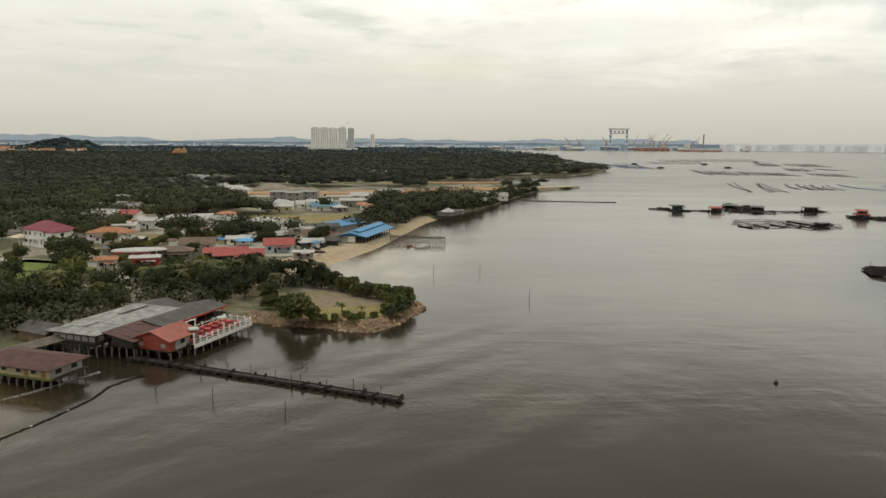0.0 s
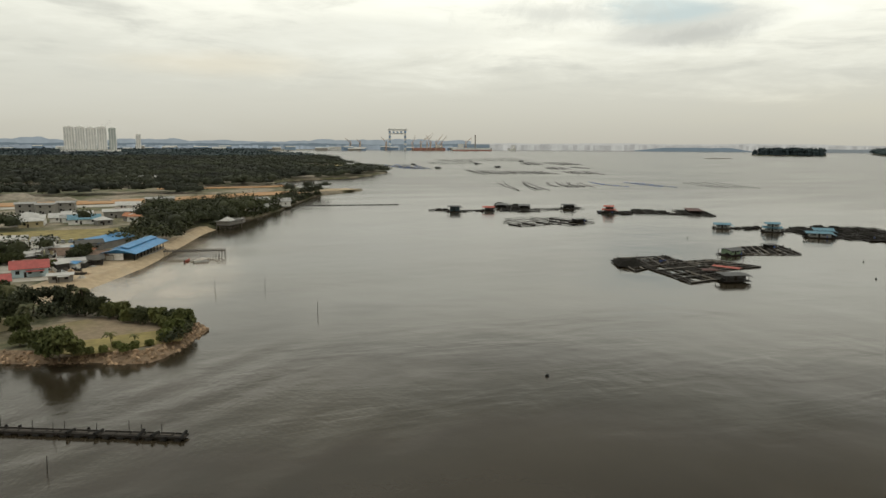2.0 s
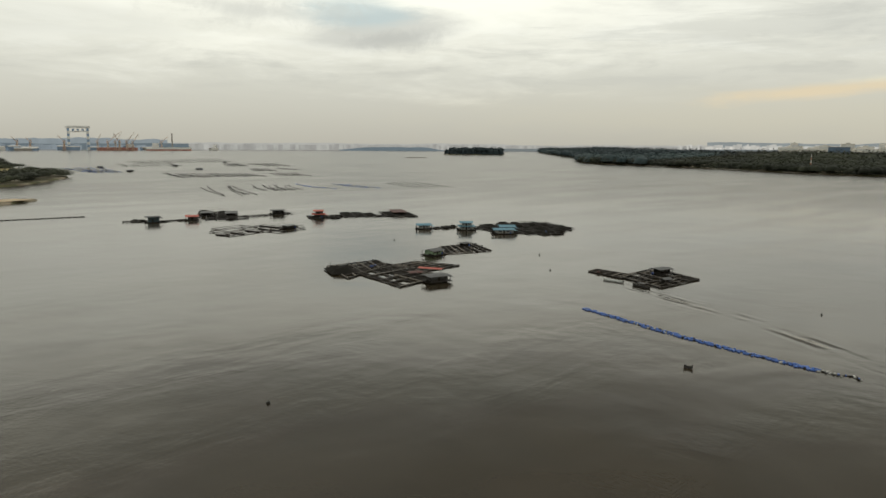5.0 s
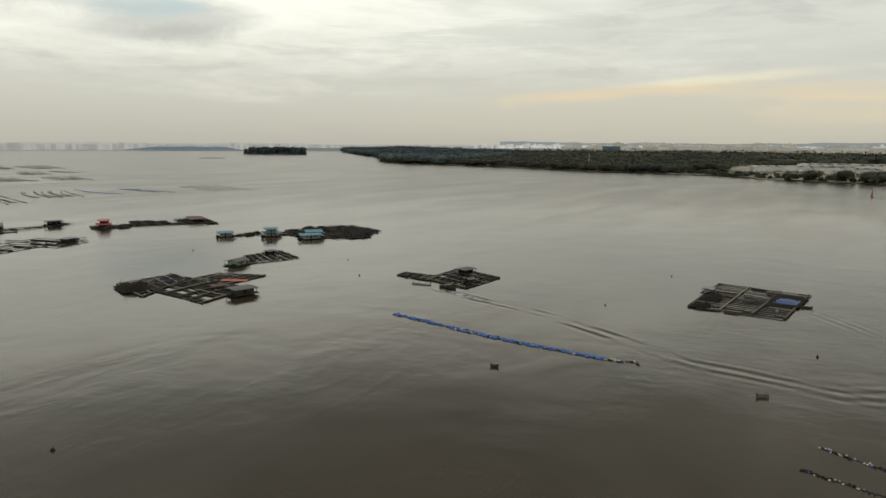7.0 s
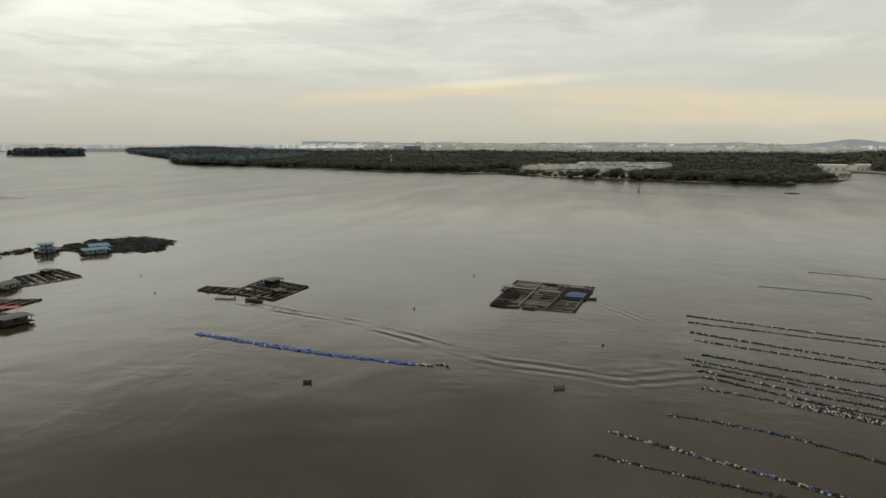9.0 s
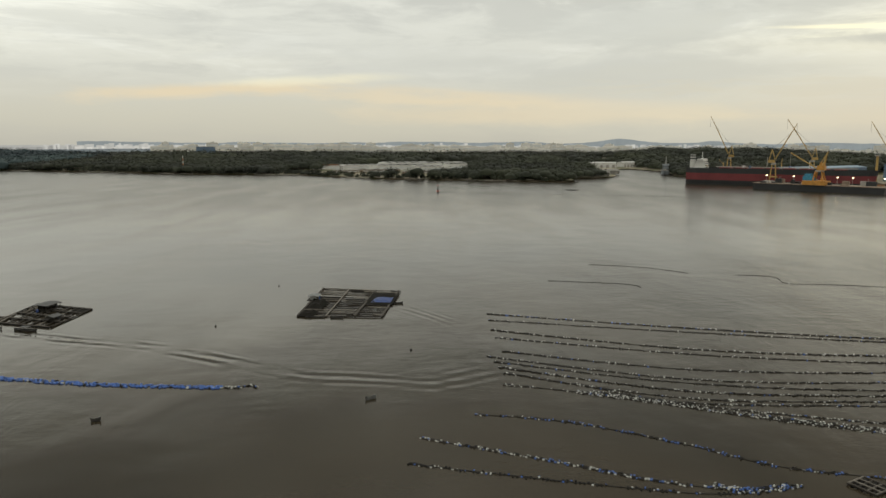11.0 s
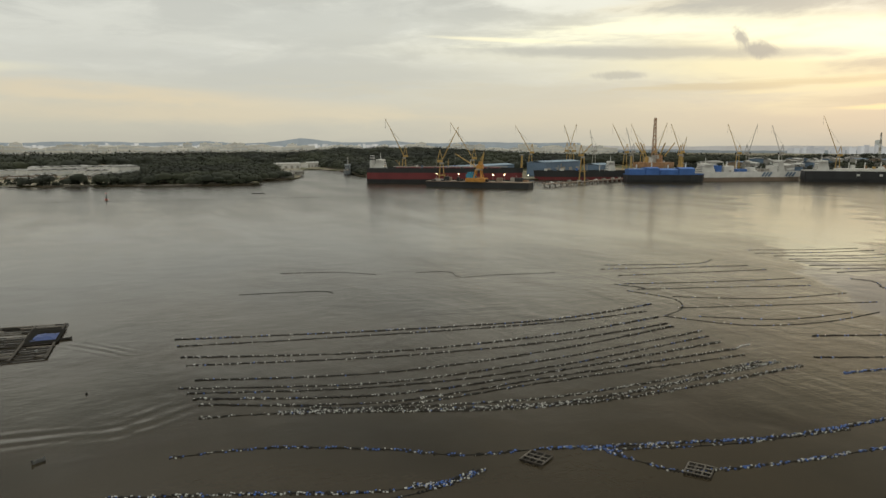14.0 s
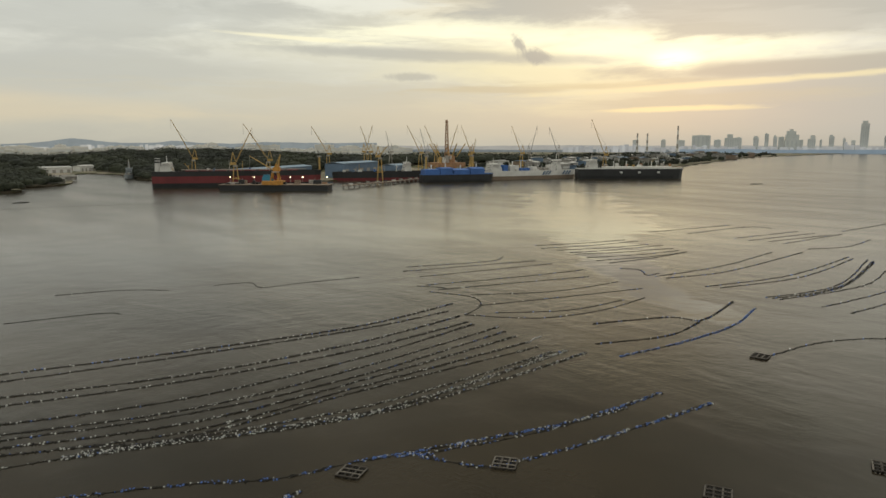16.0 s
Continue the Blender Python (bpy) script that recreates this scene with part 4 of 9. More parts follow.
def float_line(pts, label, wide=0.8, step=1.05, blue=0.0, pale=0.25, size=0.30, gaps=0.06, seed=1, group="shellfish lines", dense=1):
    """A rope on the water with barrel floats along it."""
    r = random.Random(seed * 7919 + int(pts[0][0] * 3 + pts[0][1]))
    c = curve_through(pts, step)
    x0, y0 = c[0]
    size *= {"shellfish lines": 0.80, "far shellfish lines": 0.85, "distant shellfish lines": 0.95}.get(group, 1.0)
    if group == "shellfish lines":                       # two strings side by side
        step, wide, dense = step * 0.8, max(wide, 1.2), max(dense, 2)
        c = curve_through(pts, step)
    pale *= 0.8 if group == "shellfish lines" else 1.0
    root = thing("float_line", x0, y0, 0, 0, label, "float line", group)
    rope = G()
    for a, b in zip(c[:-1:3], list(c[3::3]) + [c[-1]]):
        rope.beam((a[0] - x0, a[1] - y0, 0.02), (b[0] - x0, b[1] - y0, 0.03), 0.26, 0.12)
    part("rope", rope, ROPE, root)
    sets = {"black": G(), "pale": G(), "blue": G()}
    tang = np.gradient(c, axis=0)
    gap = 0
    for (x, y), (tx, ty) in zip(c, tang):
        if gap > 0:
            gap -= 1
            continue
        if r.random() < gaps:
            gap = r.randint(1, 4)
        n = math.hypot(tx, ty) or 1
        for _ in range(dense):
            u = r.uniform(-wide / 2, wide / 2) if wide > 0.9 else r.uniform(-0.15, 0.15)
            px, py = x - x0 - ty / n * u, y - y0 + tx / n * u
            k = r.random()
            which = "blue" if k < blue else "pale" if k < blue + pale else "black"
            a = math.atan2(ty, tx) + r.gauss(0, 0.5)
            ln, rad = 0.85 * size * r.uniform(1.0, 1.9), 0.72 * size * r.uniform(0.8, 1.15)
            dx, dy = math.cos(a) * ln / 1.6, math.sin(a) * ln / 1.6
            sets[which].rod((px - dx, py - dy, 0.10), (px + dx, py + dy, 0.10), rad, sides=6)
    for key, m, lab in (("black", FLOAT_BLACK, "black barrel floats"), ("pale", FLOAT_PALE, "bleached pale barrel floats"), ("blue", FLOAT_BLUE, "blue barrel floats")):
        if sets[key].f:
            tagged(part("float_string", sets[key], m, root, lab), kind="stuff")
    return root


def heap_of(r, x, y, z, lx, ly, h):
    """A slumped heap: a low uneven mound over a rectangle."""
    g = G()
    n = 5
    at = [[(x + lx * (i / (n - 1) - 0.5), y + ly * (j / (n - 1) - 0.5), z + (h * r.uniform(0.5, 1.2) if 0 < i < n - 1 and 0 < j < n - 1 else 0)) for j in range(n)] for i in range(n)]
    for i in range(n - 1):
        for j in range(n - 1):
            g.face(at[i][j], at[i + 1][j], at[i + 1][j + 1], at[i][j + 1])
    return g


def raft(x, y, rz, lx, ly, nx, ny, label, nets=0.3, seed=1, boards=WOOD_PALE, thick=0.55, sag=0.0):
    """A fish-farm raft: walkways in both directions on drums, nets in some of the pens."""
    r = random.Random(seed)
    root = thing("fish_farm_raft", x, y, 0, rz, label, "fish farm raft", "floating fish farms")
    for i in range(nx + 1):
        px = -lx / 2 + lx * i / nx
        a, b = -ly / 2 - r.uniform(0, sag), ly / 2 + r.uniform(0, sag)
        w = thick * r.uniform(0.8, 1.5)
        part("walkway", G().box(px, (a + b) / 2, 0.42, w, b - a, 0.09), boards if r.random() < 0.6 else WOOD_GREY, root)
        part("beam", G().box(px - w * 0.5, (a + b) / 2, 0.25, 0.18, b - a, 0.17).box(px + w * 0.5, (a + b) / 2, 0.25, 0.18, b - a, 0.17), WOOD_DARK, root)
    for j in range(ny + 1):
        py = -ly / 2 + ly * j / ny
        a, b = -lx / 2 - r.uniform(0, sag), lx / 2 + r.uniform(0, sag)
        w = thick * r.uniform(0.9, 1.7)
        part("walkway", G().box((a + b) / 2, py, 0.48, b - a, w, 0.09), WOOD_GREY if r.random() < 0.6 else boards, root)
        part("beam", G().box((a + b) / 2, py - w * 0.5, 0.30, b - a, 0.18, 0.18).box((a + b) / 2, py + w * 0.5, 0.30, b - a, 0.18, 0.18), WOOD_DARK, root)
    for i in range(nx):
        px = -lx / 2 + lx * (i + 0.5) / nx
        part("pontoon", G().rod((px, -ly / 2, 0.06), (px, ly / 2, 0.06), 0.27, sides=6), FLOAT_BLACK, root)
    for i in range(nx):
        for j in range(ny):
            cx, cy = -lx / 2 + lx * (i + 0.5) / nx, -ly / 2 + ly * (j + 0.5) / ny
            if r.random() < nets:
                part("net_cover", heap_of(r, cx, cy, 0.20, lx / nx * 0.92, ly / ny * 0.9, r.uniform(0.3, 0.8)), NET, root, "dark heaped net")
            elif nets >= 0 and r.random() < 0.6:
                part("net", G().box(cx, cy, 0.02, lx / nx * 0.9, ly / ny * 0.9, 0.05), NET, root)
    for _ in range(int(lx * ly / 80)):
        part("crate", G().box(r.uniform(-lx / 2, lx / 2), r.uniform(-ly / 2, ly / 2), 0.55, r.uniform(0.5, 1.6), r.uniform(0.4, 1.1), r.uniform(0.2, 0.7), r.uniform(0, 90)), r.choice((TIN, WOOD_GREY, TIN_DARK, TARP, WOOD_PALE)), root)
    return root


def farm(outline, rz, cw, cd, label, nets=0.4, flat=0.7, seed=1, boards=WOOD_GREY, thick=0.55, skip=0.12, litter=1.0, beams=False):
    """A patched-together raft: pens of cw by cd metres fill the outline; walkways run between them on drums."""
    r = random.Random(seed)
    ox, oy = sum(p[0] for p in outline) / len(outline), sum(p[1] for p in outline) / len(outline)
    c, s = math.cos(radians(rz)), math.sin(radians(rz))
    poly = np.array([((x - ox) * c + (y - oy) * s, -(x - ox) * s + (y - oy) * c) for x, y in outline])
    (x0, y0), (x1, y1) = poly.min(0), poly.max(0)
    nx, ny = max(1, round((x1 - x0) / cw)), max(1, round((y1 - y0) / cd))
    cw, cd = (x1 - x0) / nx, (y1 - y0) / ny
    root = thing("fish_farm_raft", ox, oy, 0, rz, label, "fish farm raft", "floating fish farms")
    keep = {}
    for i in range(nx):
        for j in range(ny):
            a, b = x0 + (i + 0.5) * cw, y0 + (j + 0.5) * cd
            keep[i, j] = bool(inside(poly, np.array([a]), np.array([b]))[0]) and r.random() > skip * 0.4

    def runs(flags):
        out, start = [], None
        for k, f in enumerate(flags + [False]):
            if f and start is None:
                start = k
            if not f and start is not None:
                out.append((start, k))
                start = None
        return out
    for i in range(nx + 1):
        for a, b in runs([(keep.get((i, j)) or keep.get((i - 1, j)) or False) and r.random() > skip for j in range(ny)]):
            p, q = y0 + a * cd - r.uniform(0, 0.8), y0 + b * cd + r.uniform(0, 0.8)
            x, w, lean = x0 + i * cw + r.uniform(-0.2, 0.2), thick * r.uniform(0.7, 1.4), r.uniform(-1.2, 1.2)
            part("walkway", G().box(x, (p + q) / 2, 0.36 + r.uniform(-0.06, 0.06), w, q - p, 0.14, lean), boards if r.random() < 0.40 else WOOD_DARK, root)
            if i % 2 == 0:
                part("pontoon", G().rod((x, p + 0.3, 0.06), (x, q - 0.3, 0.06), 0.30, sides=6), FLOAT_BLACK, root)
    for j in range(ny + 1):
        for a, b in runs([(keep.get((i, j)) or keep.get((i, j - 1)) or False) and r.random() > skip for i in range(nx)]):
            p, q = x0 + a * cw - r.uniform(0, 1.0), x0 + b * cw + r.uniform(0, 1.0)
            y, w, lean = y0 + j * cd + r.uniform(-0.2, 0.2), thick * r.uniform(0.7, 1.6), r.uniform(-1.2, 1.2)
            part("walkway", G().box((p + q) / 2, y, 0.50 + r.uniform(-0.05, 0.06), q - p, w, 0.12, lean), boards if r.random() < 0.40 else WOOD_DARK, root)
            if beams:
                part("beam", G().box((p + q) / 2, y - w * 0.5, 0.28, q - p, 0.18, 0.2, lean).box((p + q) / 2, y + w * 0.5, 0.28, q - p, 0.18, 0.2, lean), WOOD_DARK, root)
    for (i, j), on in keep.items():
        if not on:
            continue
        x, y = x0 + (i + 0.5) * cw, y0 + (j + 0.5) * cd
        k = r.random()
        if k < nets:
            part("net_cover", heap_of(r, x, y, 0.22, cw * 1.02, cd * 1.02, r.uniform(0.4, 1.2)), NET, root, "dark heaped net")
        elif k < nets + (1 - nets) * flat:
            part("net", heap_of(r, x, y, 0.10, cw * 0.9, cd * 0.88, 0.12), NET, root)
        if r.random() < 0.22 * litter:
            part("crate", G().box(x + r.uniform(-1, 1) * cw / 2, y + cd * r.choice((-0.5, 0.5)), 0.5, r.uniform(0.5, 1.5), r.uniform(0.4, 1.0), r.uniform(0.25, 0.9), r.uniform(0, 90)), r.choice((TIN, WOOD_GREY, TIN_DARK, TARP, WOOD_PALE, TIN_DARK)), root)
        if r.random() < 0.10 * litter:
            part("pole", G().rod((x, y - cd / 2, 0.3), (x + r.uniform(-0.3, 0.3), y - cd / 2, r.uniform(1.6, 3.0)), 0.06, sides=5), WOOD_DARK, root)
    return root


def log_raft(quad, rows, crosses, label, seed=1, pale=0.4, nets=0.35, radius=0.2, missing=0.06):
    """A raft of long log rows between four corners, plank walkways across them, and nets hung in some of the pens."""
    r = random.Random(seed)
    a, b, c, d = (Vector((x, y, 0)) for x, y in quad)
    o = (a + b + c + d) / 4
    root = thing("fish_farm_raft", o.x, o.y, 0, 0, label, "fish farm raft", "floating fish farms")

    def at(u, v, z):
        return (a.lerp(b, u)).lerp(d.lerp(c, u), v) - o + Vector((0, 0, z))
    for j in range(rows + 1):
        u0 = 0.0
        while u0 < 0.98:
            u1 = min(1.0, u0 + r.uniform(0.3, 0.7))
            v = j / rows + r.uniform(-0.12, 0.12) / rows
            if r.random() > missing:
                part("log", G().rod(at(u0 - r.uniform(0, 0.015), v, 0.30), at(u1, v + r.uniform(-0.08, 0.08) / rows, 0.32), radius * r.uniform(0.8, 1.2), radius * 0.8, 6), WOOD_PALE if r.random() < pale else WOOD_DARK, root)
            u0 = u1
    for i in range(crosses + 1):
        u = i / crosses + r.uniform(-0.1, 0.1) / crosses
        p, q = at(u, r.uniform(-0.02, 0.02), 0.52), at(u + r.uniform(-0.08, 0.08) / crosses, 1.0 + r.uniform(-0.02, 0.02), 0.52)
        part("walkway", G().beam(p, q, r.uniform(0.5, 0.8), 0.1), WOOD_PALE if r.random() < pale + 0.2 else WOOD_GREY, root)
        part("pontoon", G().rod(p - Vector((0, 0, 0.5)), q - Vector((0, 0, 0.5)), 0.3, sides=6), FLOAT_BLACK, root)
    for i in range(crosses):
        for j in range(0, rows, 2):
            k = r.random()
            if k < nets:
                u, v, w = (i + 0.08) / crosses, j / rows, min(1.0, (j + r.choice((1, 2, 2))) / rows)
                x = (i + 0.92) / crosses
                rim, hub = [at(u, v, 0.14), at(x, v, 0.14), at(x, w, 0.14), at(u, w, 0.14)], at((u + x) / 2, (v + w) / 2, r.uniform(0.18, 0.45))
                g = G()
                for m in range(4):
                    g.face(rim[m], rim[(m + 1) % 4], hub)
                part("net", g, NET, root)
            if k > 0.86:
                p = at((i + r.random()) / crosses, (j + r.random()) / rows, 0.5)
                part("crate", G().box(p.x, p.y, 0.5, r.uniform(0.6, 1.5), r.uniform(0.5, 1.0), r.uniform(0.3, 0.8), r.uniform(0, 90)), r.choice((TIN, TIN_DARK, WOOD_PALE, RUST, TARP, WOOD_DARK)), root)
    return root


def hut(x, y, z, rz, lx, ly, h, roof, wall, label, storeys=1, flat=False, group="fish farm huts"):
    """A keeper's hut on a raft: board deck on drums, patched walls with openings, posts, a sheet roof with a lean-to."""
    h, lx, ly = h * 0.66, lx * 0.9, ly * 0.9
    r = random.Random(int(x * 13 + y * 7))
    root = thing("raft_hut", x, y, z, rz, label, "hut", group)
    part("floor", G().box(0, 0, 0, lx + 2.0, ly + 2.0, 0.22), WOOD_DARK, root)
    for s in range(storeys):
        z0 = 0.22 + s * (h + 0.3)
        k = 1.0 if s == 0 else 0.75
        part("wall", G().box(lx * 0.06, ly * 0.05, z0, lx * k * 0.84, ly * k * 0.84, h), wall, root)
        for sx in (-1, 1):
            part("window", G().box(sx * lx * 0.2, -ly * k * 0.37 - 0.05, z0 + h * 0.4, lx * 0.16, 0.08, h * 0.35), TIN_DARK, root)
        part("door", G().box(0, -ly * k * 0.37 - 0.06, z0, 0.9, 0.08, min(1.9, h * 0.85)), WOOD_DARK, root)
        g = G()
        if flat:
            g.gable(0, 0, z0 + h, lx * k, ly * k, h * 0.10, 0.10, 0.8)
        else:
            g.gable(0, 0, z0 + h, lx * k, ly * k, h * 0.34, 0.10, 0.7)
        part("roof", g, roof, root)
    part("lean_to", G().beam((lx * 0.5 + 0.2, 0, h * 0.86), (lx * 0.5 + 2.4, 0, h * 0.66), ly * 0.9, 0.08), TIN_DARK if r.random() < 0.6 else roof, root)
    for sx in (-1, 1):
        for sy in (-1, 1):
            part("post", G().box(sx * (lx / 2 + 0.3), sy * (ly / 2 + 0.3), 0.2, 0.14, 0.14, h), WOOD_DARK, root)
    part("clutter", heap_of(r, -lx * 0.5 - 0.4, -ly * 0.3, 0.2, 1.4, ly * 0.6, 0.8), NET, root, "nets heaped beside the wall")
    part("drum", G().rod((lx * 0.3, -ly * 0.5 - 0.3, 0.2), (lx * 0.3, -ly * 0.5 - 0.3, 1.1), 0.3, sides=8), FLOAT_BLUE if r.random() < 0.5 else TIN_DARK, root)
    return root


def boat(x, y, rz, ln, hull, label, z=-0.15, cabin=None):
    """A small open boat: tapered hull with thwarts, outboard and perhaps a cabin."""
    root = thing("small_boat", x, y, z, rz, label, "boat", "small boats")
    w, h = ln * 0.26, 0.75
    sec = [(-0.5, 0.85, 0.0), (-0.2, 1.0, 0.0), (0.15, 0.95, 0.0), (0.38, 0.55, 0.12), (0.5, 0.04, 0.3)]
    g = G()
    for (a, wa, ra), (b, wb, rb) in zip(sec, sec[1:]):
        for s in (-1, 1):
            g.face((a * ln, s * w / 2 * wa, h + ra), (b * ln, s * w / 2 * wb, h + rb), (b * ln, s * w / 2 * wb * 0.6, ra * 0.5), (a * ln, s * w / 2 * wa * 0.6, 0))
            g.face((a * ln, s * w / 2 * wa, h + ra), (b * ln, s * w / 2 * wb, h + rb), (b * ln, s * w / 2 * wb * 0.82, h + rb), (a * ln, s * w / 2 * wa * 0.82, h + ra))
        g.face((a * ln, -w / 2 * wa * 0.8, 0.25), (b * ln, -w / 2 * wb * 0.8, 0.25 + rb * 0.5), (b * ln, w / 2 * wb * 0.8, 0.25 + rb * 0.5), (a * ln, w / 2 * wa * 0.8, 0.25))
    g.face((-0.5 * ln, -w / 2 * 0.85, h), (-0.5 * ln, w / 2 * 0.85, h), (-0.5 * ln, w / 2 * 0.5, 0), (-0.5 * ln, -w / 2 * 0.5, 0))
    part("hull", g, hull, root)
    for k in (-0.25, 0.1):
        part("thwart", G().box(k * ln, 0, 0.5, 0.3, w * 0.85, 0.06), WOOD_GREY, root)
    part("outboard", G().box(-0.53 * ln, 0, 0.3, 0.3, 0.3, 0.8), BLACK_HULL, root)
    if cabin:
        part("canopy", G().box(-0.05 * ln, 0, 1.6, ln * 0.35, w * 0.9, 0.1), cabin, root)
        for sx in (-1, 1):
            for sy in (-0.3, 0.3):
                part("post", G().box(-0.05 * ln + sx * ln * 0.16, sy * w, 0.4, 0.08, 0.08, 1.2), WOOD_DARK, root)
    return root


def build_water_things():
    # the square raft with a blue cover
    log_raft([(245.3, 58.2), (244.2, 27.6), (287.6, 24.0), (292.6, 57.2)], 15, 3, "weathered timber fish farm raft of long pale log rows", 3, 0.45, 0.15, 0.26)
    t = thing("net_pile", 273, 30.5, 0.55, -4, "dark nets spread round a blue tarpaulin on the square raft", "nets")
    part("netting", heap_of(random.Random(6), 0, 0, 0, 21, 11, 0.5), NET, t)
    part("tarpaulin", heap_of(random.Random(7), -3.5, -0.6, 0.25, 9, 7.5, 0.8), TARP, t, "crumpled blue tarpaulin")
    for px, py in ((-10, 5.2), (10, 5.2), (10, -5.2)):
        part("post", G().rod((px, py, 0), (px, py, 1.6), 0.08, sides=5), WOOD_DARK, t)
    hut(270.5, 57.0, 0.5, -4, 4, 3.2, 2.4, TIN, WALL_WHITE, "small pale tin-roofed hut on the square raft", flat=True)
    t = thing("net_pile", 262, 54, 0.55, -4, "dark nets heaped beside the pale hut", "nets")
    part("netting", heap_of(random.Random(8), 0, 0, 0, 14, 6, 1.2), NET, t)
    t = thing("net_pile", 248, 55, 0.5, -4, "dark nets heaped on the corner of the square raft", "nets")
    part("netting", heap_of(random.Random(9), 0, 0, 0, 8, 6, 1.0), NET, t)
    boat(244, 52, 92, 6.5, BLACK_HULL, "dark open boat moored beside the square raft", z=-0.35)
    boat(243, 44, 84, 4.5, BLACK_HULL, "small dark skiff moored beside the square raft", z=-0.35)
    boat(266, 23.8, 100, 3.4, BLACK_HULL, "small dark skiff tied to the raft corner")
    # the raft with a narrow arm
    log_raft([(234.4, 161.0), (262.4, 161.7), (254.2, 136.9), (228.6, 137.7)], 8, 4, "dark timber fish farm raft of long log rows", 5, 0.18, 0.2, 0.28)
    log_raft([(234.5, 175.3), (232.0, 158.3), (242.1, 159.9), (241.4, 176.2)], 5, 4, "narrow dark timber raft lashed to a larger one", 6, 0.2, 0.6, 0.22)
    hut(253.5, 153, 0.5, -12, 7.0, 5.0, 2.6, TIN_DARK, NET, "dark flat-roofed open hut on the raft", flat=True)
    hut(238, 142, 0.5, -12, 3.4, 3.0, 1.7, TIN_DARK, WALL_DARK, "low dark tin shed on the raft")
    boat(225.5, 157, 100, 8, BOAT_WHITE, "pale open boat moored beside the dark raft")
    boat(224.5, 144, 80, 8, BLACK_HULL, "dark boat moored beside the dark raft", cabin=TIN_DARK)
    # the great raft
    log_raft([(157.4, 253.9), (182.4, 252.8), (178.7, 241.0), (149.6, 226.2)], 6, 5, "dark timber raft of pens lashed to the great raft", 7, 0.15, 0.25, 0.30)
    log_raft([(158.9, 240.2), (155.2, 200.2), (181.8, 205.0), (180.7, 243.3)], 9, 5, "great dark timber fish farm raft of many pens", 9, 0.15, 0.22, 0.30)
    log_raft([(180.2, 238.5), (181.4, 219.3), (202.4, 220.3), (194.7, 239.3)], 5, 5, "dark timber raft with narrow open pens", 11, 0.2, 0.2, 0.30)
    hut(172, 200, 0.5, -10, 9, 6.5, 2.9, TIN_DARK, WALL_DARK, "dark tin-roofed keeper's hut on the great raft", flat=True)
    part("panel", G().box(0, 0, 0, 1.8, 0.1, 1.4), RUST, thing("door_panel", 175.8, 203.4, 0.9, 76, "rusty brown door panel leaning on the keeper's hut", "panel"))
    t = thing("net_heap", 155.5, 241, 0.5, -20, "great dark heap of nets on the raft", "nets")
    part("mound", heap_of(random.Random(3), 0, 0, 0, 11, 16, 2.2), NET, t)
    for px, py in ((-4, -5), (4, -3), (-3, 6), (5, 7)):
        part("pole", G().rod((px, py, 0), (px + 0.2, py, 2.8), 0.08, sides=5), WOOD_DARK, t)
    t = thing("lean_to", 183, 216, 0.55, -60, "low faded red sheet roof on the great raft", "shed")
    part("roof", G().gable(0, 0, 1.3, 10, 3.0, 0.3, 0.08, 0.2), TIN_RED, t)
    for px in (-4.6, 4.6):
        for py in (-1.3, 1.3):
            part("post", G().box(px, py, 0, 0.12, 0.12, 1.4), WOOD_DARK, t)
    t = thing("shed", 173, 214, 0.55, -12, "low patched rust-brown roof over pens", "shed")
    part("roof", G().gable(0, 0, 1.2, 6, 4, 0.3, 0.08, 0.2), RUST, t)
    for px in (-2.8, 2.8):
        for py in (-1.8, 1.8):
            part("post", G().box(px, py, 0, 0.12, 0.12, 1.3), WOOD_DARK, t)
    # the raft with a green hut
    log_raft([(232.1, 266.5), (253.4, 264.5), (243.8, 241.4), (219.4, 248.3)], 4, 7, "slender timber fish farm raft with open pens", 14, 0.2, 0.35, 0.25)
    hut(213.5, 250, 0.25, 10, 8.5, 7, 2.9, TIN_DARK, WALL_GREEN, "dark-roofed hut with a pale green wall")
    hut(243, 260, 0.4, 4, 5, 4, 2.2, TIN_DARK, NET, "small dark roof on posts on the slender raft", flat=True)
    # blue-roofed station
    hut(275, 331, 0.3, -35, 9, 7, 3.2, TIN_BLUE, WALL_WHITE, "grey-blue roofed floating hut with white walls")
    farm([(281, 331), (283, 322), (297, 324), (298, 331)], -15, 4.0, 3.0, "small dark timber raft between floating huts", 0.5, 0.8, 16, WOOD_DARK)
    hut(292, 311, 0.3, -35, 10, 8, 2.9, TIN_BLUE, WALL_WHITE, "two-storey floating hut with blue sheet roofs", storeys=2)
    farm([(309, 321), (296, 308), (302, 296), (300, 276), (318, 261), (350, 275), (360, 308), (340, 319)], -20, 7.0, 4.5, "wide dark fish farm raft covered with nets", 0.55, 0.9, 17, WOOD_DARK, 0.6, 0.05, 0.3)
    hut(297, 284, 0.3, -35, 13, 8, 3.2, TIN_BLUE, WALL_WHITE, "long floating hut with a blue sheet roof and white walls")
    hut(306, 290, 0.3, -35, 10, 8, 4.0, TIN_BLUE, WALL_DARK, "dark floating shed with a blue sheet roof")
    # farther farms
    hut(259, 428, 0.3, -30, 9, 7, 3.0, TIN_RED, WALL_DARK, "two-storey floating hut with a faded red roof", storeys=2)
    farm([(257, 440), (252, 420), (268, 414), (276, 432)], -25, 6.0, 6.0, "dark fish farm raft round a red-roofed hut", 0.5, 0.8, 19, WOOD_DARK, 0.8)
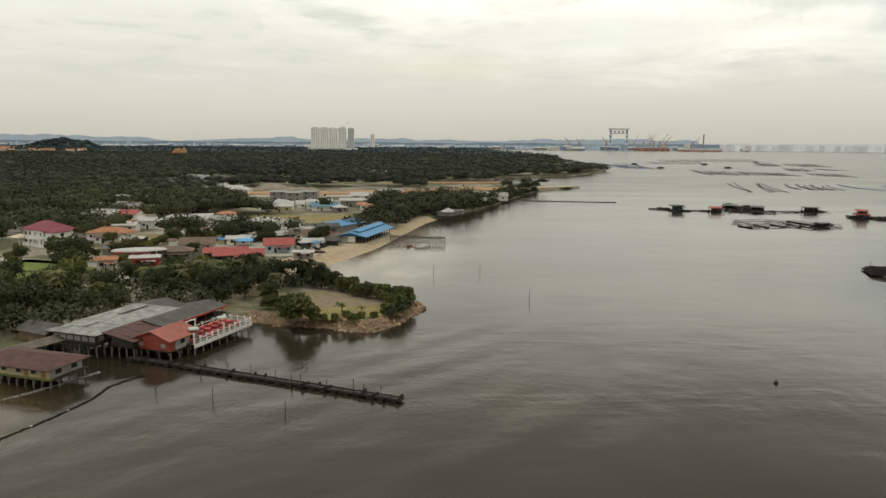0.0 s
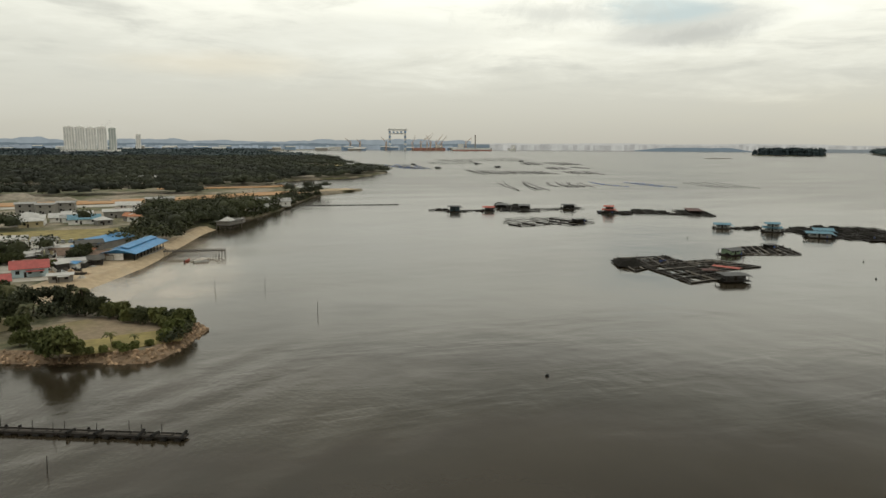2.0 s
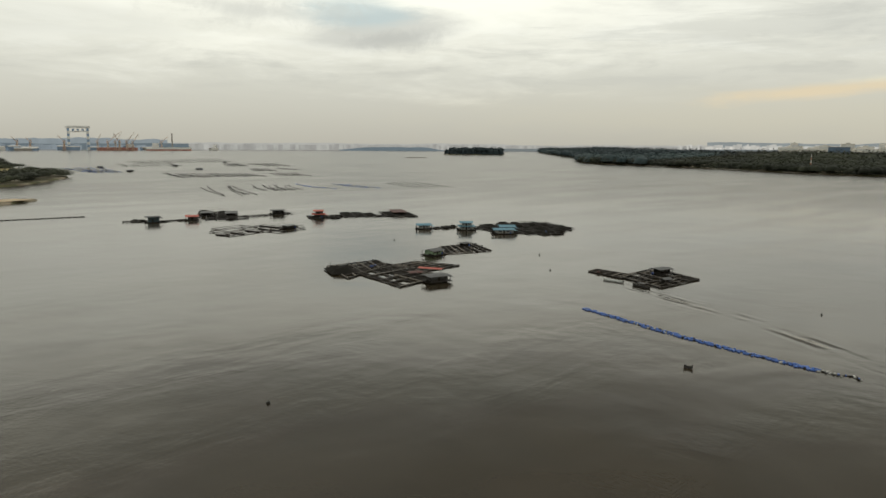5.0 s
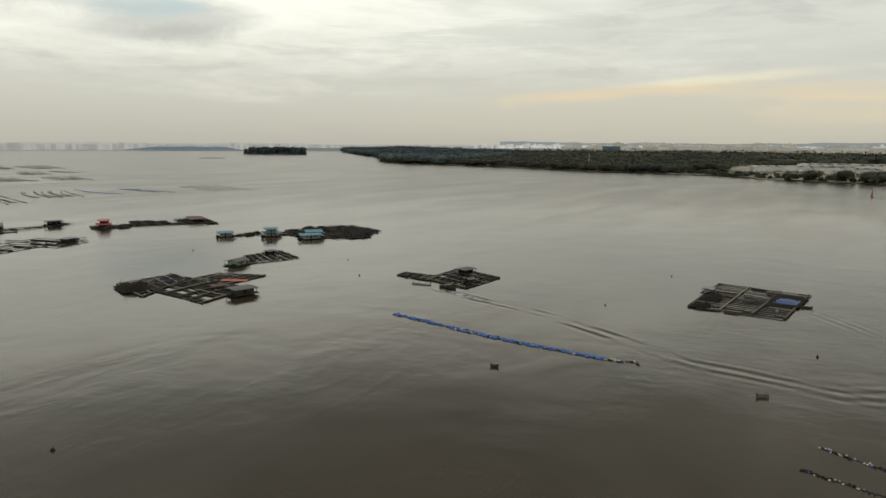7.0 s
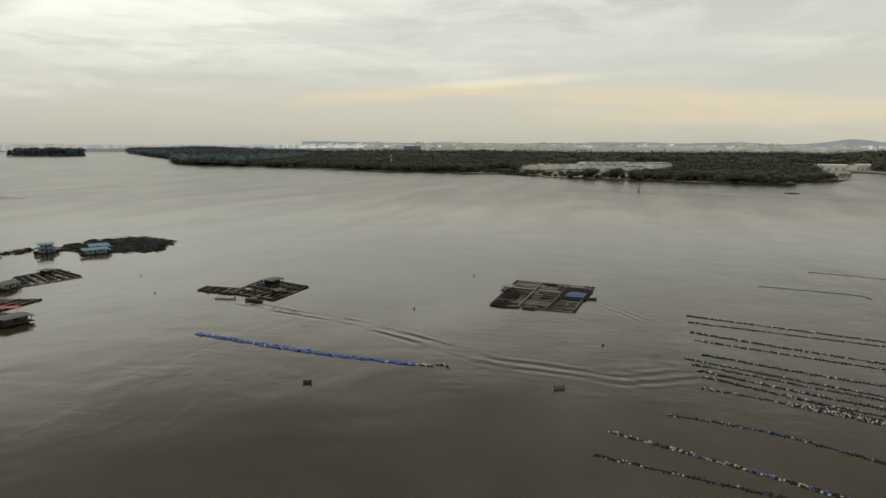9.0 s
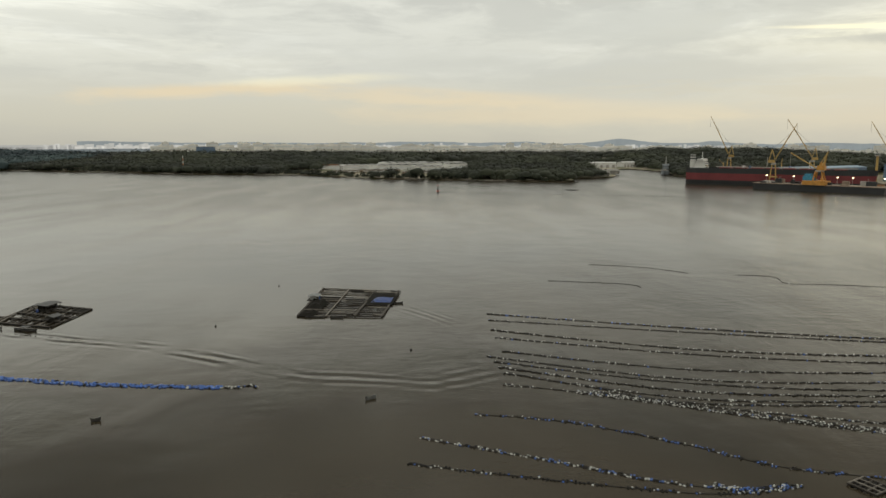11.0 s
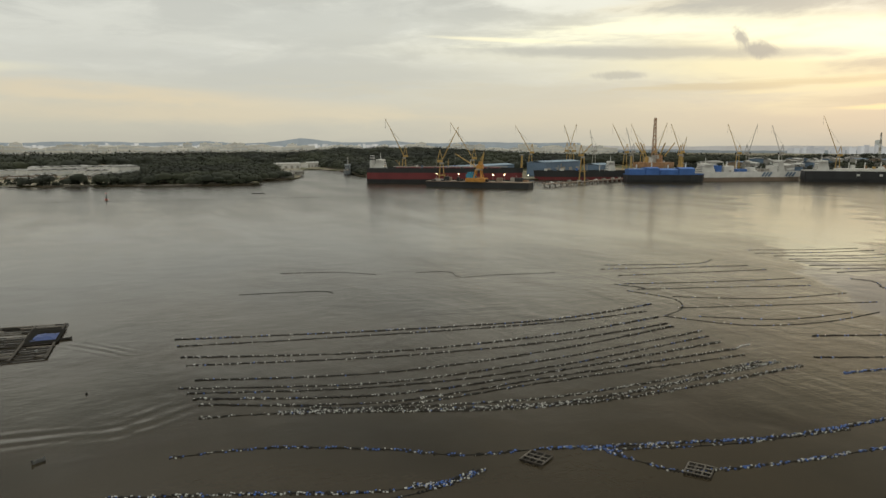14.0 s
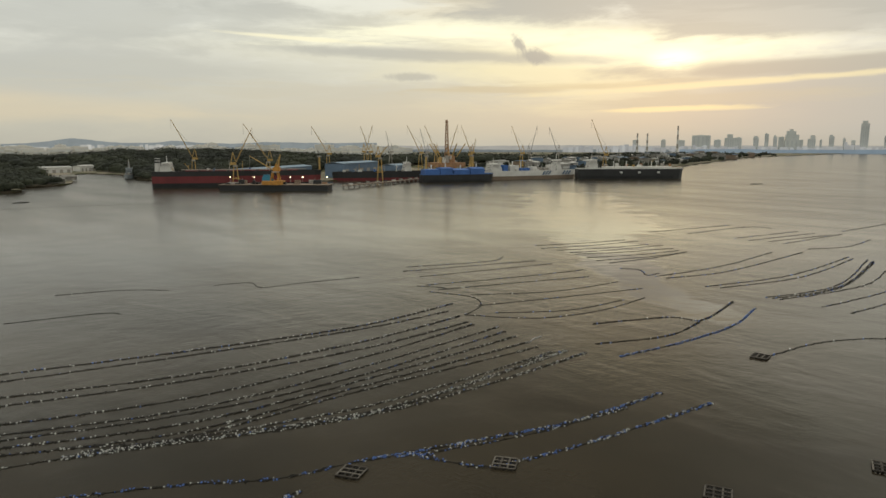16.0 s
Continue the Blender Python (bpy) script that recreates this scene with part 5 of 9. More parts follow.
    farm([(269, 424), (284, 411), (296, 409), (305, 443), (288, 440)], -25, 8.0, 6.0, "low dark fish farm raft", 0.6, 0.8, 20, WOOD_DARK, 0.8)
    farm([(297, 410), (317, 388), (337, 431), (317, 433)], -25, 7.0, 7.0, "dark fish farm raft heaped with nets", 0.85, 0.9, 21, WOOD_DARK, 0.8)
    hut(319, 414, 0.4, 62, 24, 10, 2.3, RUST, NET, "long low dark-roofed shed on the raft", flat=True)
    hut(158, 468, 0.3, -18, 9, 8, 5.0, TIN_DARK, WALL_TEAL, "dark teal floating hut", flat=True)
    farm([(162, 471), (161, 465), (180, 463), (181, 469)], -3, 6.0, 4.0, "slender dark raft between two huts", 0.4, 0.8, 22, WOOD_DARK, 0.9)
    farm([(144, 482), (146, 473), (156, 474), (155, 484)], -20, 5.0, 4.0, "small dark raft beside a teal hut", 0.3, 0.5, 23, WOOD_GREY)
    hut(183, 465, 0.3, -20, 8, 7, 3.4, TIN_RED, WALL_DARK, "floating hut with a faded red roof")
    farm([(211, 520), (189, 461), (214, 446), (222, 470), (228, 500)], -25, 7.0, 8.0, "dark fish farm raft under low roofs", 0.55, 0.7, 24, WOOD_DARK, 0.9)
    for px, py in ((203, 488), (216, 476)):
        hut(px, py, 0.5, 65, 16, 8, 2.6, TIN_DARK, NET, "long low dark roof over raft pens", flat=True)
    hut(247, 466, 0.3, -25, 10, 8, 4.0, TIN_DARK, NET, "dark floating hut on posts", flat=True)
    farm([(221, 466), (222, 459), (258, 462), (258, 469)], -2, 7.0, 4.0, "slender dark walkway raft", 0.3, 0.6, 25, WOOD_DARK, 0.9)
    farm([(172, 408), (165, 378), (207, 373), (224, 393), (192, 412)], 18, 5.4, 10.0, "open timber fish farm raft of slanting pens", 0.0, 0.0, 26, WOOD_DARK, 1.3, 0.2, 0.5)
    hut(211, 384, 0.3, 18, 9, 6, 2.4, TIN, WALL_DARK, "low grey-roofed hut on the open raft", flat=True)
    # small craft and marks
    boat(150, 83, 110, 1.9, BLACK_HULL, "dark open boat drifting on calm water")
    boat(164.5, 23, -60, 2.6, TIN, "small pale open boat adrift on calm water")
    boat(936, -161, 95, 17, BLACK_HULL, "long dark workboat under way", cabin=TIN_DARK)
    boat(524, -1140, 60, 22, BLACK_HULL, "dark workboat off the shipyard", cabin=TIN)
    boat(1560, -2760, 80, 40, BLACK_HULL, "low dark lighter far off")
    for x, y, h in ((-3, 235, 3.4), (13, 237, 3.2), (25, 195, 3.4), (-52, 121, 2.2), (-40, 116, 2.6), (-26, 110, 2.4), (-28, 124, 2.2), (-47, 130, 2.0), (-14, 119, 2.2)):
        t = thing("mooring_post", x, y, 0, 0, "thin dark timber stake standing in the water", "post", "stakes in the water")
        part("stake", G().rod((0, 0, -1), (0.12, 0.05, h), 0.09, 0.06, 6), WOOD_DARK, t)
    for x, y, s in ((63.7, 126.9, 0.5), (231, 83, 0.35), (299, 78, 0.35), (205, 15.5, 0.4), (225, 188, 0.4), (253, 218, 0.35), (230, 302, 0.4)):
        t = thing("marker_buoy", x, y, 0, 0, "small dark float marking nets on the water", "buoy", "marker buoys")
        part("float", G().rod((0, 0, -0.2), (0, 0, 0.35), s, s * 0.7, 8), FLOAT_BLACK, t)
        part("staff", G().rod((0, 0, 0.3), (0, 0, 1.0), 0.05, 0.04, 5), WOOD_DARK, t)
    t = thing("channel_buoy", 907, 18, 0, 0, "dark channel buoy with a lattice top", "buoy")
    part("float", G().rod((0, 0, -0.5), (0, 0, 1.2), 2.0, 1.8, 12), TIN_RED, t)
    part("lattice", G().rod((0, 0, 1.2), (0, 0, 7.0), 1.1, 0.3, 6), TIN_DARK, t)
    part("topmark", G().rod((0, 0, 7.0), (0, 0, 8.2), 0.6, 0.6, 8), TIN_RED, t)
    t = thing("sand_islet", 1585, 1945, 0, -30, "low dark mud bank showing above the water", "mud bank")
    part("bank", G().rod((0, 0, -0.8), (0, 0, 1.4), 52, 34, 24), mat("dark_mud", (0.07, 0.06, 0.045)), t)

    # blue barrel line
    float_line([(180, 136), (177, 118), (174, 98), (172.4, 78), (171.6, 62)], "thick string of blue barrel floats on the water", 2.2, 0.55, 0.80, 0.06, 0.36, 0.0, 2, "blue float lines", 3)
    float_line([(171.6, 62), (172, 57), (173.5, 55), (172, 53)], "pale tail of a blue float line", 1.2, 0.7, 0.1, 0.5, 0.3, 0.0, 3, "blue float lines", 2)
    dark = "long string of black and bleached barrel floats"
    float_line([(250, -10), (231, -79), (219, -142), (223, -193)], dark, 0.8, 0.95, 0.12, 0.15, 0.34, 0.02, 4)
    float_line([(241, -10), (226, -77), (215, -139), (214, -182)], dark, 0.8, 0.95, 0.03, 0.15, 0.30, 0.06, 5)
    float_line([(228, -10), (207, -70), (201, -129), (205, -180)], dark, 1.0, 0.95, 0.02, 0.28, 0.34, 0.02, 6)
    float_line([(219, -11), (202, -68), (194, -125), (196, -176)], dark, 0.8, 0.95, 0.02, 0.2, 0.30, 0.05, 7)
    float_line([(204, -12), (188, -62), (186, -119), (192, -175)], dark, 0.8, 0.95, 0.02, 0.2, 0.30, 0.05, 8)
    float_line([(199, -7), (180, -59), (178, -113), (183, -180)], dark, 1.0, 0.9, 0.02, 0.28, 0.26, 0.02, 9, dense=2)
    float_line([(194, -9), (177, -58), (172, -110), (177, -177)], dark, 0.8, 0.95, 0.05, 0.2, 0.28, 0.08, 10)
    float_line([(189, -10), (171, -56), (168, -107), (170, -175)], dark, 0.8, 0.9, 0.02, 0.25, 0.32, 0.02, 11)
    float_line([(184, -11), (166, -54), (164, -104), (162, -173)], dark, 0.8, 0.95, 0.02, 0.25, 0.30, 0.04, 12)
    float_line([(176, -29), (163, -53), (161, -102), (156, -171)], dark, 0.8, 0.95, 0.02, 0.25, 0.28, 0.05, 13)
    float_line([(175, -10), (170, -28), (154, -80), (149, -113), (149, -170)], dark, 1.2, 0.8, 0.02, 0.45, 0.26, 0.01, 14, dense=2)
    float_line([(170, -28), (151, -78), (145, -110), (147, -175)], dark, 2.2, 0.7, 0.02, 0.60, 0.27, 0.01, 15, dense=3)
    float_line([(170, -32), (150, -77), (142, -117), (141, -178)], dark, 1.8, 0.7, 0.02, 0.50, 0.26, 0.01, 16, dense=2)
    mixed = "loose string of blue, black and pale floats"
    float_line([(155, -2), (151, -22), (140, -44), (130, -59), (125, -77), (116, -103)], mixed, 0.8, 0.8, 0.35, 0.15, 0.28, 0.08, 17)
    float_line([(125, -77), (116, -103), (108, -129), (104, -163)], mixed, 1.2, 0.7, 0.35, 0.25, 0.30, 0.03, 18, dense=2)
    float_line([(121, -85), (118, -92), (110, -115), (104, -147)], mixed, 0.8, 0.8, 0.15, 0.3, 0.26, 0.10, 19)
    float_line([(118, -88), (110, -92), (104, -97), (98, -120), (91, -166)], mixed, 1.0, 0.7, 0.35, 0.3, 0.30, 0.03, 20, dense=2)
    float_line([(122, -84), (118, -90), (116, -89)], mixed, 1.6, 0.6, 0.5, 0.3, 0.3, 0.0, 21, dense=2)
    float_line([(142, 10), (132, -15), (123, -36), (121, -50), (122, -60)], mixed, 1.1, 0.7, 0.25, 0.35, 0.30, 0.02, 22, dense=2)
    float_line([(130, 12), (124, -14), (119, -41), (121, -56)], mixed, 0.8, 0.9, 0.1, 0.25, 0.28, 0.12, 23)
    float_line([(122, -44), (120, -50), (122, -58)], mixed, 2.2, 0.5, 0.25, 0.4, 0.3, 0.0, 24, dense=3)
    for k, (x, y, rz) in enumerate(((121.7, -72, 30), (103, -99, 35), (100.5, -216, 10), (66, -121, 25), (47.5, -158, 20))):
        raft(x, y, rz, 5.0, 5.0, 3, 3, "small timber float platform with open bays", -1, 40 + k, WOOD_PALE, 0.25)
    t = thing("foam_rope", 162, -174, 0.05, -80, "bleached white foam rope floating on the water", "rope")
    part("foam", G().rod((0, 0, 0), (4, 0.8, 0), 0.2).rod((4, 0.8, 0), (8, 0.2, 0), 0.2), FLOAT_PALE, t)
    slim = "thin dark float line far out on the water"
    lines_a = [((312, -349), (288, -417)), ((301, -342), (278, -418)), ((289, -344), (264, -410)), ((277, -342), (256, -415)), ((271, -339), (244, -407)), ((258, -334), (236, -400)), ((248, -330), (230, -393)), ((238, -329), (230, -400))]
    for i, (a, b) in enumerate(lines_a):
        float_line([a, ((a[0] + b[0]) / 2 - 3, (a[1] + b[1]) / 2), b], slim, 0.8, 1.1, 0.02, 0.03, 0.30, 0.02, 30 + i, "far shellfish lines")
    lines_b = [[(306, -234), (289, -280), (295, -300)], [(297, -224), (272, -303)], [(279, -221), (259, -302)], [(261, -210), (246, -255), (235, -300)], [(248, -209), (234, -250), (221, -286)],
               [(262, -205), (250, -212), (248, -206)], [(248, -201), (227, -208), (212, -199), (205, -183)], [(230, -211), (210, -245), (203, -286)], [(213, -198), (201, -234), (186, -281)],
               [(205, -183), (182, -201), (173, -230), (174, -264)], [(199, -195), (182, -221), (178, -254)]]
    for i, p in enumerate(lines_b):
        float_line(p, slim, 0.8, 1.0, 0.10, 0.03, 0.26, 0.03, 60 + i, "far shellfish lines")
    for i, p in enumerate([[(162, -210), (148, -241), (137, -247), (144, -286)], [(145, -189), (134, -216), (136, -243)], [(131, -183), (126, -214), (125, -248), (132, -281)]]):
        float_line(p, "curved string of dark and blue floats", 1.0, 0.9, 0.75 if i == 2 else 0.15, 0.05, 0.32, 0.02, 80 + i, "far shellfish lines", 2)
    lines_d = [[(224, -319), (214, -322), (203, -312), (202, -321)], [(198, -312), (190, -370), (193, -437)], [(192, -313), (180, -355), (180, -451)], [(168, -308), (153, -368), (154, -453)],
               [(162, -310), (147, -368), (150, -449)], [(138, -305), (127, -358), (143, -451)], [(132, -306), (124, -357), (137, -443)], [(135, -306), (125, -357), (139, -447)], [(114, -305), (106, -365), (112, -420)],
               [(102, -302), (98, -341), (102, -400)], [(127, -320), (118, -370), (124, -418)]]
    for i, p in enumerate(lines_d):
        float_line(p, slim, 1.0, 1.1, 0.12, 0.03, 0.32, 0.02, 90 + i, "far shellfish lines")
    lines_e = [[(300, -468), (280, -556)], [(275, -480), (265, -555), (248, -563)], [(239, -483), (225, -556)], [(227, -479), (212, -555)], [(215, -484), (200, -554)], [(204, -480), (196, -564)],
               [(183, -469), (170, -498), (171, -545)], [(202, -582), (195, -662)], [(99, -220), (94, -248), (83, -268), (70, -276)]]
    for i, p in enumerate(lines_e):
        float_line(p, slim, 1.0, 1.3, 0.05, 0.03, 0.34, 0.03, 110 + i, "far shellfish lines")
    for i, p in enumerate([[(356, -68), (348, -94), (333, -111)], [(313, -41), (306, -74), (299, -79)], [(329, -132), (324, -148), (309, -147), (306, -167), (299, -196)]]):
        float_line(p, slim, 0.6, 1.2, 0.0, 0.05, 0.24, 0.14, 130 + i, "far shellfish lines")
    # combs of lines towards the far shipyard
    r = random.Random(4)
    seed = 200
    combs = [((327, 805), (291, 660), (343, 810), (295, 664), 2, 0), ((359, 802), (309, 656), (368, 797), (324, 654), 4, 0), ((390, 794), (356, 697), (430, 782), (398, 686), 9, 0),
             ((446, 783), (436, 680), (441, 767), (433, 694), 2, 1), ((482, 764), (477, 686), (497, 756), (484, 666), 4, 1), ((558, 754), (530, 641), (602, 741), (568, 625), 4, 0),
             ((421, 1189), (390, 1018), (530, 1092), (517, 1004), 11, 0), ((343, 1498), (329, 1269), (420, 1529), (376, 1247), 7, 0.45), ((698, 1573), (666, 1449), (786, 1699), (699, 1449), 5, 0),
             ((781, 1608), (730, 1407), (845, 1618), (783, 1412), 4, 0), ((636, 1305), (590, 1184), (672, 1313), (623, 1178), 4, 0), ((678, 1274), (682, 1204), (695, 1290), (701, 1228), 2, 0),
             ((574, 1097), (547, 996), (612, 1079), (579, 973), 4, 0), ((597, 1960), (561, 1734), (928, 2150), (800, 1753), 10, 0), ((500, 1700), (470, 1520), (640, 1760), (590, 1540), 5, 0)]
    for a, b, c, d, n, blue in combs:
        far = a[1] > 900
        n = n * 2 if far else n
        for i in range(n):
            u = i / (n - 1)
            p = (a[0] + (c[0] - a[0]) * u + r.uniform(-3, 3), a[1] + (c[1] - a[1]) * u + r.uniform(-10, 10))
            q = (b[0] + (d[0] - b[0]) * u + r.uniform(-3, 3), b[1] + (d[1] - b[1]) * u + r.uniform(-10, 10))
            float_line([p, ((p[0] + q[0]) / 2 - r.uniform(2, 7), (p[1] + q[1]) / 2), q], "distant string of %s floats on the strait" % ("blue" if blue > 0.5 else "dark"), 0.8, 4.0 if far else 2.2, blue, 0.0, 0.70 if far else 0.5, 0.04, seed, "distant shellfish lines", 2 if blue > 0.5 else 1)
            seed += 1
    float_line([(968, 360), (905, 130), (862, -86), (846, -190), (811, -300)], "faint long line of floats across the strait", 0.8, 3.4, 0.0, 0.0, 0.32, 0.10, 400, "distant shellfish lines")
    for x, y in ((395, 1270), (530, 1300), (560, 1500), (410, 1500), (760, 1700)):
        hut(x, y, 0.3, 20, 11, 8, 3, TIN_DARK, WALL_DARK, "dark keeper's hut far out on the strait")


build_water_things()

# ---------------------------------------------------------------- trees near the camera
def crown_mesh(name, seed, height, spread, clumps, leaves, size, material):
    r = np.random.default_rng(seed)
    a = r.uniform(0, 2 * math.pi, clumps)
    q = np.sqrt(r.random(clumps)) * spread * 0.70
    z = height * (0.26 + 0.58 * r.random(clumps)) * (1 - 0.35 * (q / spread) ** 2)
    c = np.stack([np.cos(a) * q, np.sin(a) * q, z], 1)
    v, f = leaf_cloud(r, c, spread * r.uniform(0.36, 0.58, clumps), leaves, np.full(clumps, size), 0.8)
    return sheet_mesh(name, v, f, material), c


def tree(kind, seed, height, spread, material, label):
    """A tree: tapered trunk, limbs to each clump, and a leafy uneven crown."""
    root = thing("tree", 0, 0, -60, 0, label, "tree", "trees by the shore")
    crown, c = crown_mesh("crown", seed, height, spread, 16, 100, 0.46, material)
    trunk = G().rod((0, 0, -0.3), (0.15, 0.1, height * 0.55), 0.035 * height, 0.018 * height, 7)
    for x, y, z in c[:7]:
        trunk.rod((0.1, 0.05, height * 0.35), (x * 0.8, y * 0.8, z), 0.012 * height, 0.005 * height, 5)
    part("trunk", trunk, BARK, root)
    part("crown", crown, material, root)
    return root


def palm(seed, height):
    """A palm: slender leaning trunk and a head of drooping feathered fronds."""
    r = random.Random(seed)
    root = thing("palm_tree", 0, 0, -60, 0, "coconut palm with drooping green fronds", "palm tree", "palms by the shore")
    top = Vector((r.uniform(-1, 1), r.uniform(-1, 1), height))
    part("trunk", G().rod((0, 0, -0.3), top * 0.5 + Vector((0.2, 0, 0)), 0.22, 0.17, 7).rod(top * 0.5 + Vector((0.2, 0, 0)), top, 0.17, 0.13, 7), BARK, root)
    for i in range(12):
        a, lift, ln = i * 2.4 + r.uniform(-0.2, 0.2), r.uniform(-0.1, 1.0), r.uniform(2.6, 3.6)
        g = G()
        d, s = Vector((math.cos(a), math.sin(a), 0)), Vector((-math.sin(a), math.cos(a), 0))
        prev = top.copy()
        for k in range(6):
            u = (k + 1) / 6
            cur = top + d * (ln * u) + Vector((0, 0, ln * (lift * u - 0.95 * u * u)))
            for sg in (-1, 1):
                w = 0.75 * math.sin(math.pi * min(0.92, u * 0.85 + 0.08))
                g.face(prev, cur, cur + s * (sg * w) - Vector((0, 0, 0.35 * w)) - d * 0.1, prev + s * (sg * w * 0.8) - Vector((0, 0, 0.3 * w)) - d * 0.25)
            prev = cur
        part("frond", g, LEAF_PALM, root)
    return root


def plant_trees():
    broad = [tree("broad", 21, 9.0, 4.4, LEAF_DEEP, "broad dark green shore tree"), tree("broad", 22, 7.5, 3.8, LEAF_MID, "rounded mid-green shore tree"),
             tree("broad", 23, 10.5, 5.2, LEAF_DEEP, "tall dark spreading tree"), tree("broad", 24, 5.0, 3.0, LEAF_MID, "low leafy green tree")]
    palms = [palm(31, 7.5), palm(32, 6.0), palm(33, 9.0)]
    r = random.Random(8)

    def put(proto, x, y, k=1.0, z=1.6):
        copy_thing(proto, pose(x, y, z, r.uniform(-3, 3), r.uniform(-3, 3), r.uniform(0, 360)) @ Matrix.Scale(k, 4))

    # hedge of trees along the spit
    for x, y, i, k in ((-34.5, 163, 1, 1.05), (-38, 205, 0, 0.9), (-32.4, 202, 0, 0.75), (-26.6, 197, 3, 1.0), (-21, 190, 0, 0.62), (-17, 188, 3, 1.0), (-13, 186.5, 0, 0.55), (-10, 184, 3, 1.0), (-12, 176, 3, 0.9), (-13.5, 171, 3, 0.7),
                       (-29, 199.5, 3, 0.9), (-24, 193, 3, 0.8), (-15, 184, 3, 0.7), (-42, 211, 0, 1.0), (-50, 211, 2, 0.85), (-52, 197, 2, 0.9), (-55, 189, 0, 0.9), (-47.5, 186, 1, 0.8), (-45, 176, 3, 0.8), (-37, 166, 3, 0.9), (-40, 171, 1, 0.7), (-32, 165, 3, 0.8)):
        put(broad[i], x, y, k)
    for x, y in ((-26, 165.5), (-22, 164.5), (-19.5, 166), (-29, 165), (-17, 168), (-24, 168)):
        put(broad[3], x, y, r.uniform(0.35, 0.5))
    for x, y, i, k in ((-36, 203, 2, 0.85), (-25, 170, 1, 0.55), (-10.5, 180, 1, 0.5), (-46, 190, 0, 0.9), (-20, 170, 1, 0.4)):
        put(palms[i], x, y, k)
    # dense belt behind the stilt restaurant
    for x, y, i, k in ((-65, 192, 2, 0.8), (-72, 186, 0, 0.85), (-81, 194, 2, 0.8), (-85, 176, 0, 0.75), (-90, 170, 2, 0.7), (-96, 194, 2, 0.75), (-97, 168, 0, 1.0), (-104, 168, 2, 0.9), (-114, 172, 2, 0.9), (-120, 186, 2, 0.9),
                       (-98, 154, 0, 0.85), (-107, 156, 2, 0.8), (-118, 158, 2, 0.9), (-127, 168, 2, 0.9), (-132, 180, 0, 1.0), (-111, 182, 0, 0.9), (-104, 186, 2, 0.85), (-114, 212, 1, 1.1), (-120, 224, 2, 0.9), (-127, 228, 0, 0.8),
                       (-106, 294, 0, 0.95), (-99, 296, 3, 1.0), (-94, 300, 0, 0.5), (-95, 211, 0, 0.8), (-86, 214, 3, 1.0), (-67, 212, 1, 0.9), (-62, 221, 2, 0.85), (-74, 205, 1, 0.9), (-78, 214, 3, 1.1),
                       (-60, 205, 0, 0.9), (-70, 222, 1, 0.8), (-80, 204, 0, 0.8), (-136, 196, 0, 1.0), (-130, 205, 2, 0.8), (-92, 183, 3, 1.2), (-59, 182, 0, 0.7), (-88, 226, 0, 0.75), (-81, 232, 3, 1.0)):
        put(broad[i], x, y, k)
    for x, y, i, k in ((-70, 208, 0, 0.9), (-75, 212, 1, 1.0), (-66, 205, 1, 0.95), (-80, 208, 0, 0.8), (-84, 206, 1, 0.9), (-62, 211, 0, 0.9), (-88, 210, 1, 0.8), (-56, 214, 2, 0.8), (-72, 217, 1, 0.9), (-77, 200, 1, 0.9), (-52, 203, 2, 0.7), (-90, 204, 1, 0.9), (-67, 199, 1, 0.8)):
        put(palms[i], x, y, k)
    for x, y, k in ((-110, 304, 1.15), (-131, 238, 1.15), (-128, 241, 1.0), (-92, 296, 0.9), (-78, 298, 0.55), (-74, 297, 0.5), (-120, 255, 0.7), (-104, 279, 0.6)):
        put(broad[2], x, y, k)
    # scattered village trees
    for _ in range(110):
        x, y = r.uniform(-225, -50), r.uniform(232, 352)
        if not (y > 300 and x > -150 - 0.1 * (y - 300)) and x > -0.66 * y - 12 and not (abs(x + 163) < 16 and abs(y - 286) < 16) and not (abs(x + 72) < 24 and abs(y - 258) < 16):
            put(broad[r.choice((0, 1, 2, 3))], x, y, r.uniform(0.40, 0.85))
    for proto in broad + palms:      # the originals take a place of their own in the belt
        proto.matrix_world = pose(-100 - 4 * r.random(), 176 + 6 * r.random(), 1.6, 0, 0, r.uniform(0, 360))


plant_trees()

# ---------------------------------------------------------------- shore: revetment, beach, lawns and roads
ROCK = mat("warm_rock", (0.29, 0.20, 0.125), 0.9, 0.35, 0.9, 0.35, 0.3, bump=0.05, vary=0.35)
SAND = mat("orange_sand", (0.37, 0.285, 0.185), 0.95, 0.15, 0.3, 0.35, 0.05, tint=(0.46, 0.40, 0.31))
SAND_PALE = mat("pale_wet_sand", (0.36, 0.335, 0.29), 0.8, 0.12, 0.3, 0.3, 0.06)
SOIL = mat("orange_soil", (0.36, 0.20, 0.09), 0.95, 0.2, 0.15, 0.4, 0.03, tint=(0.36, 0.29, 0.19))
DRYGRASS = mat("dry_yellow_grass", (0.22, 0.175, 0.065), 0.95, 0.25, 0.25, 0.5, 0.03, tint=(0.13, 0.125, 0.04))
LAWN = mat("bright_lawn", (0.125, 0.165, 0.03), 0.95, 0.2, 0.3, 0.3, 0.06)
PAVING = mat("pale_concrete_road", (0.34, 0.31, 0.26), 0.9, 0.12, 0.25, 0.4, 0.04)
SPITSOIL = mat("spit_soil", (0.21, 0.16, 0.105), 0.95, 0.2, 0.5, 0.5, 0.10, tint=(0.18, 0.155, 0.06))


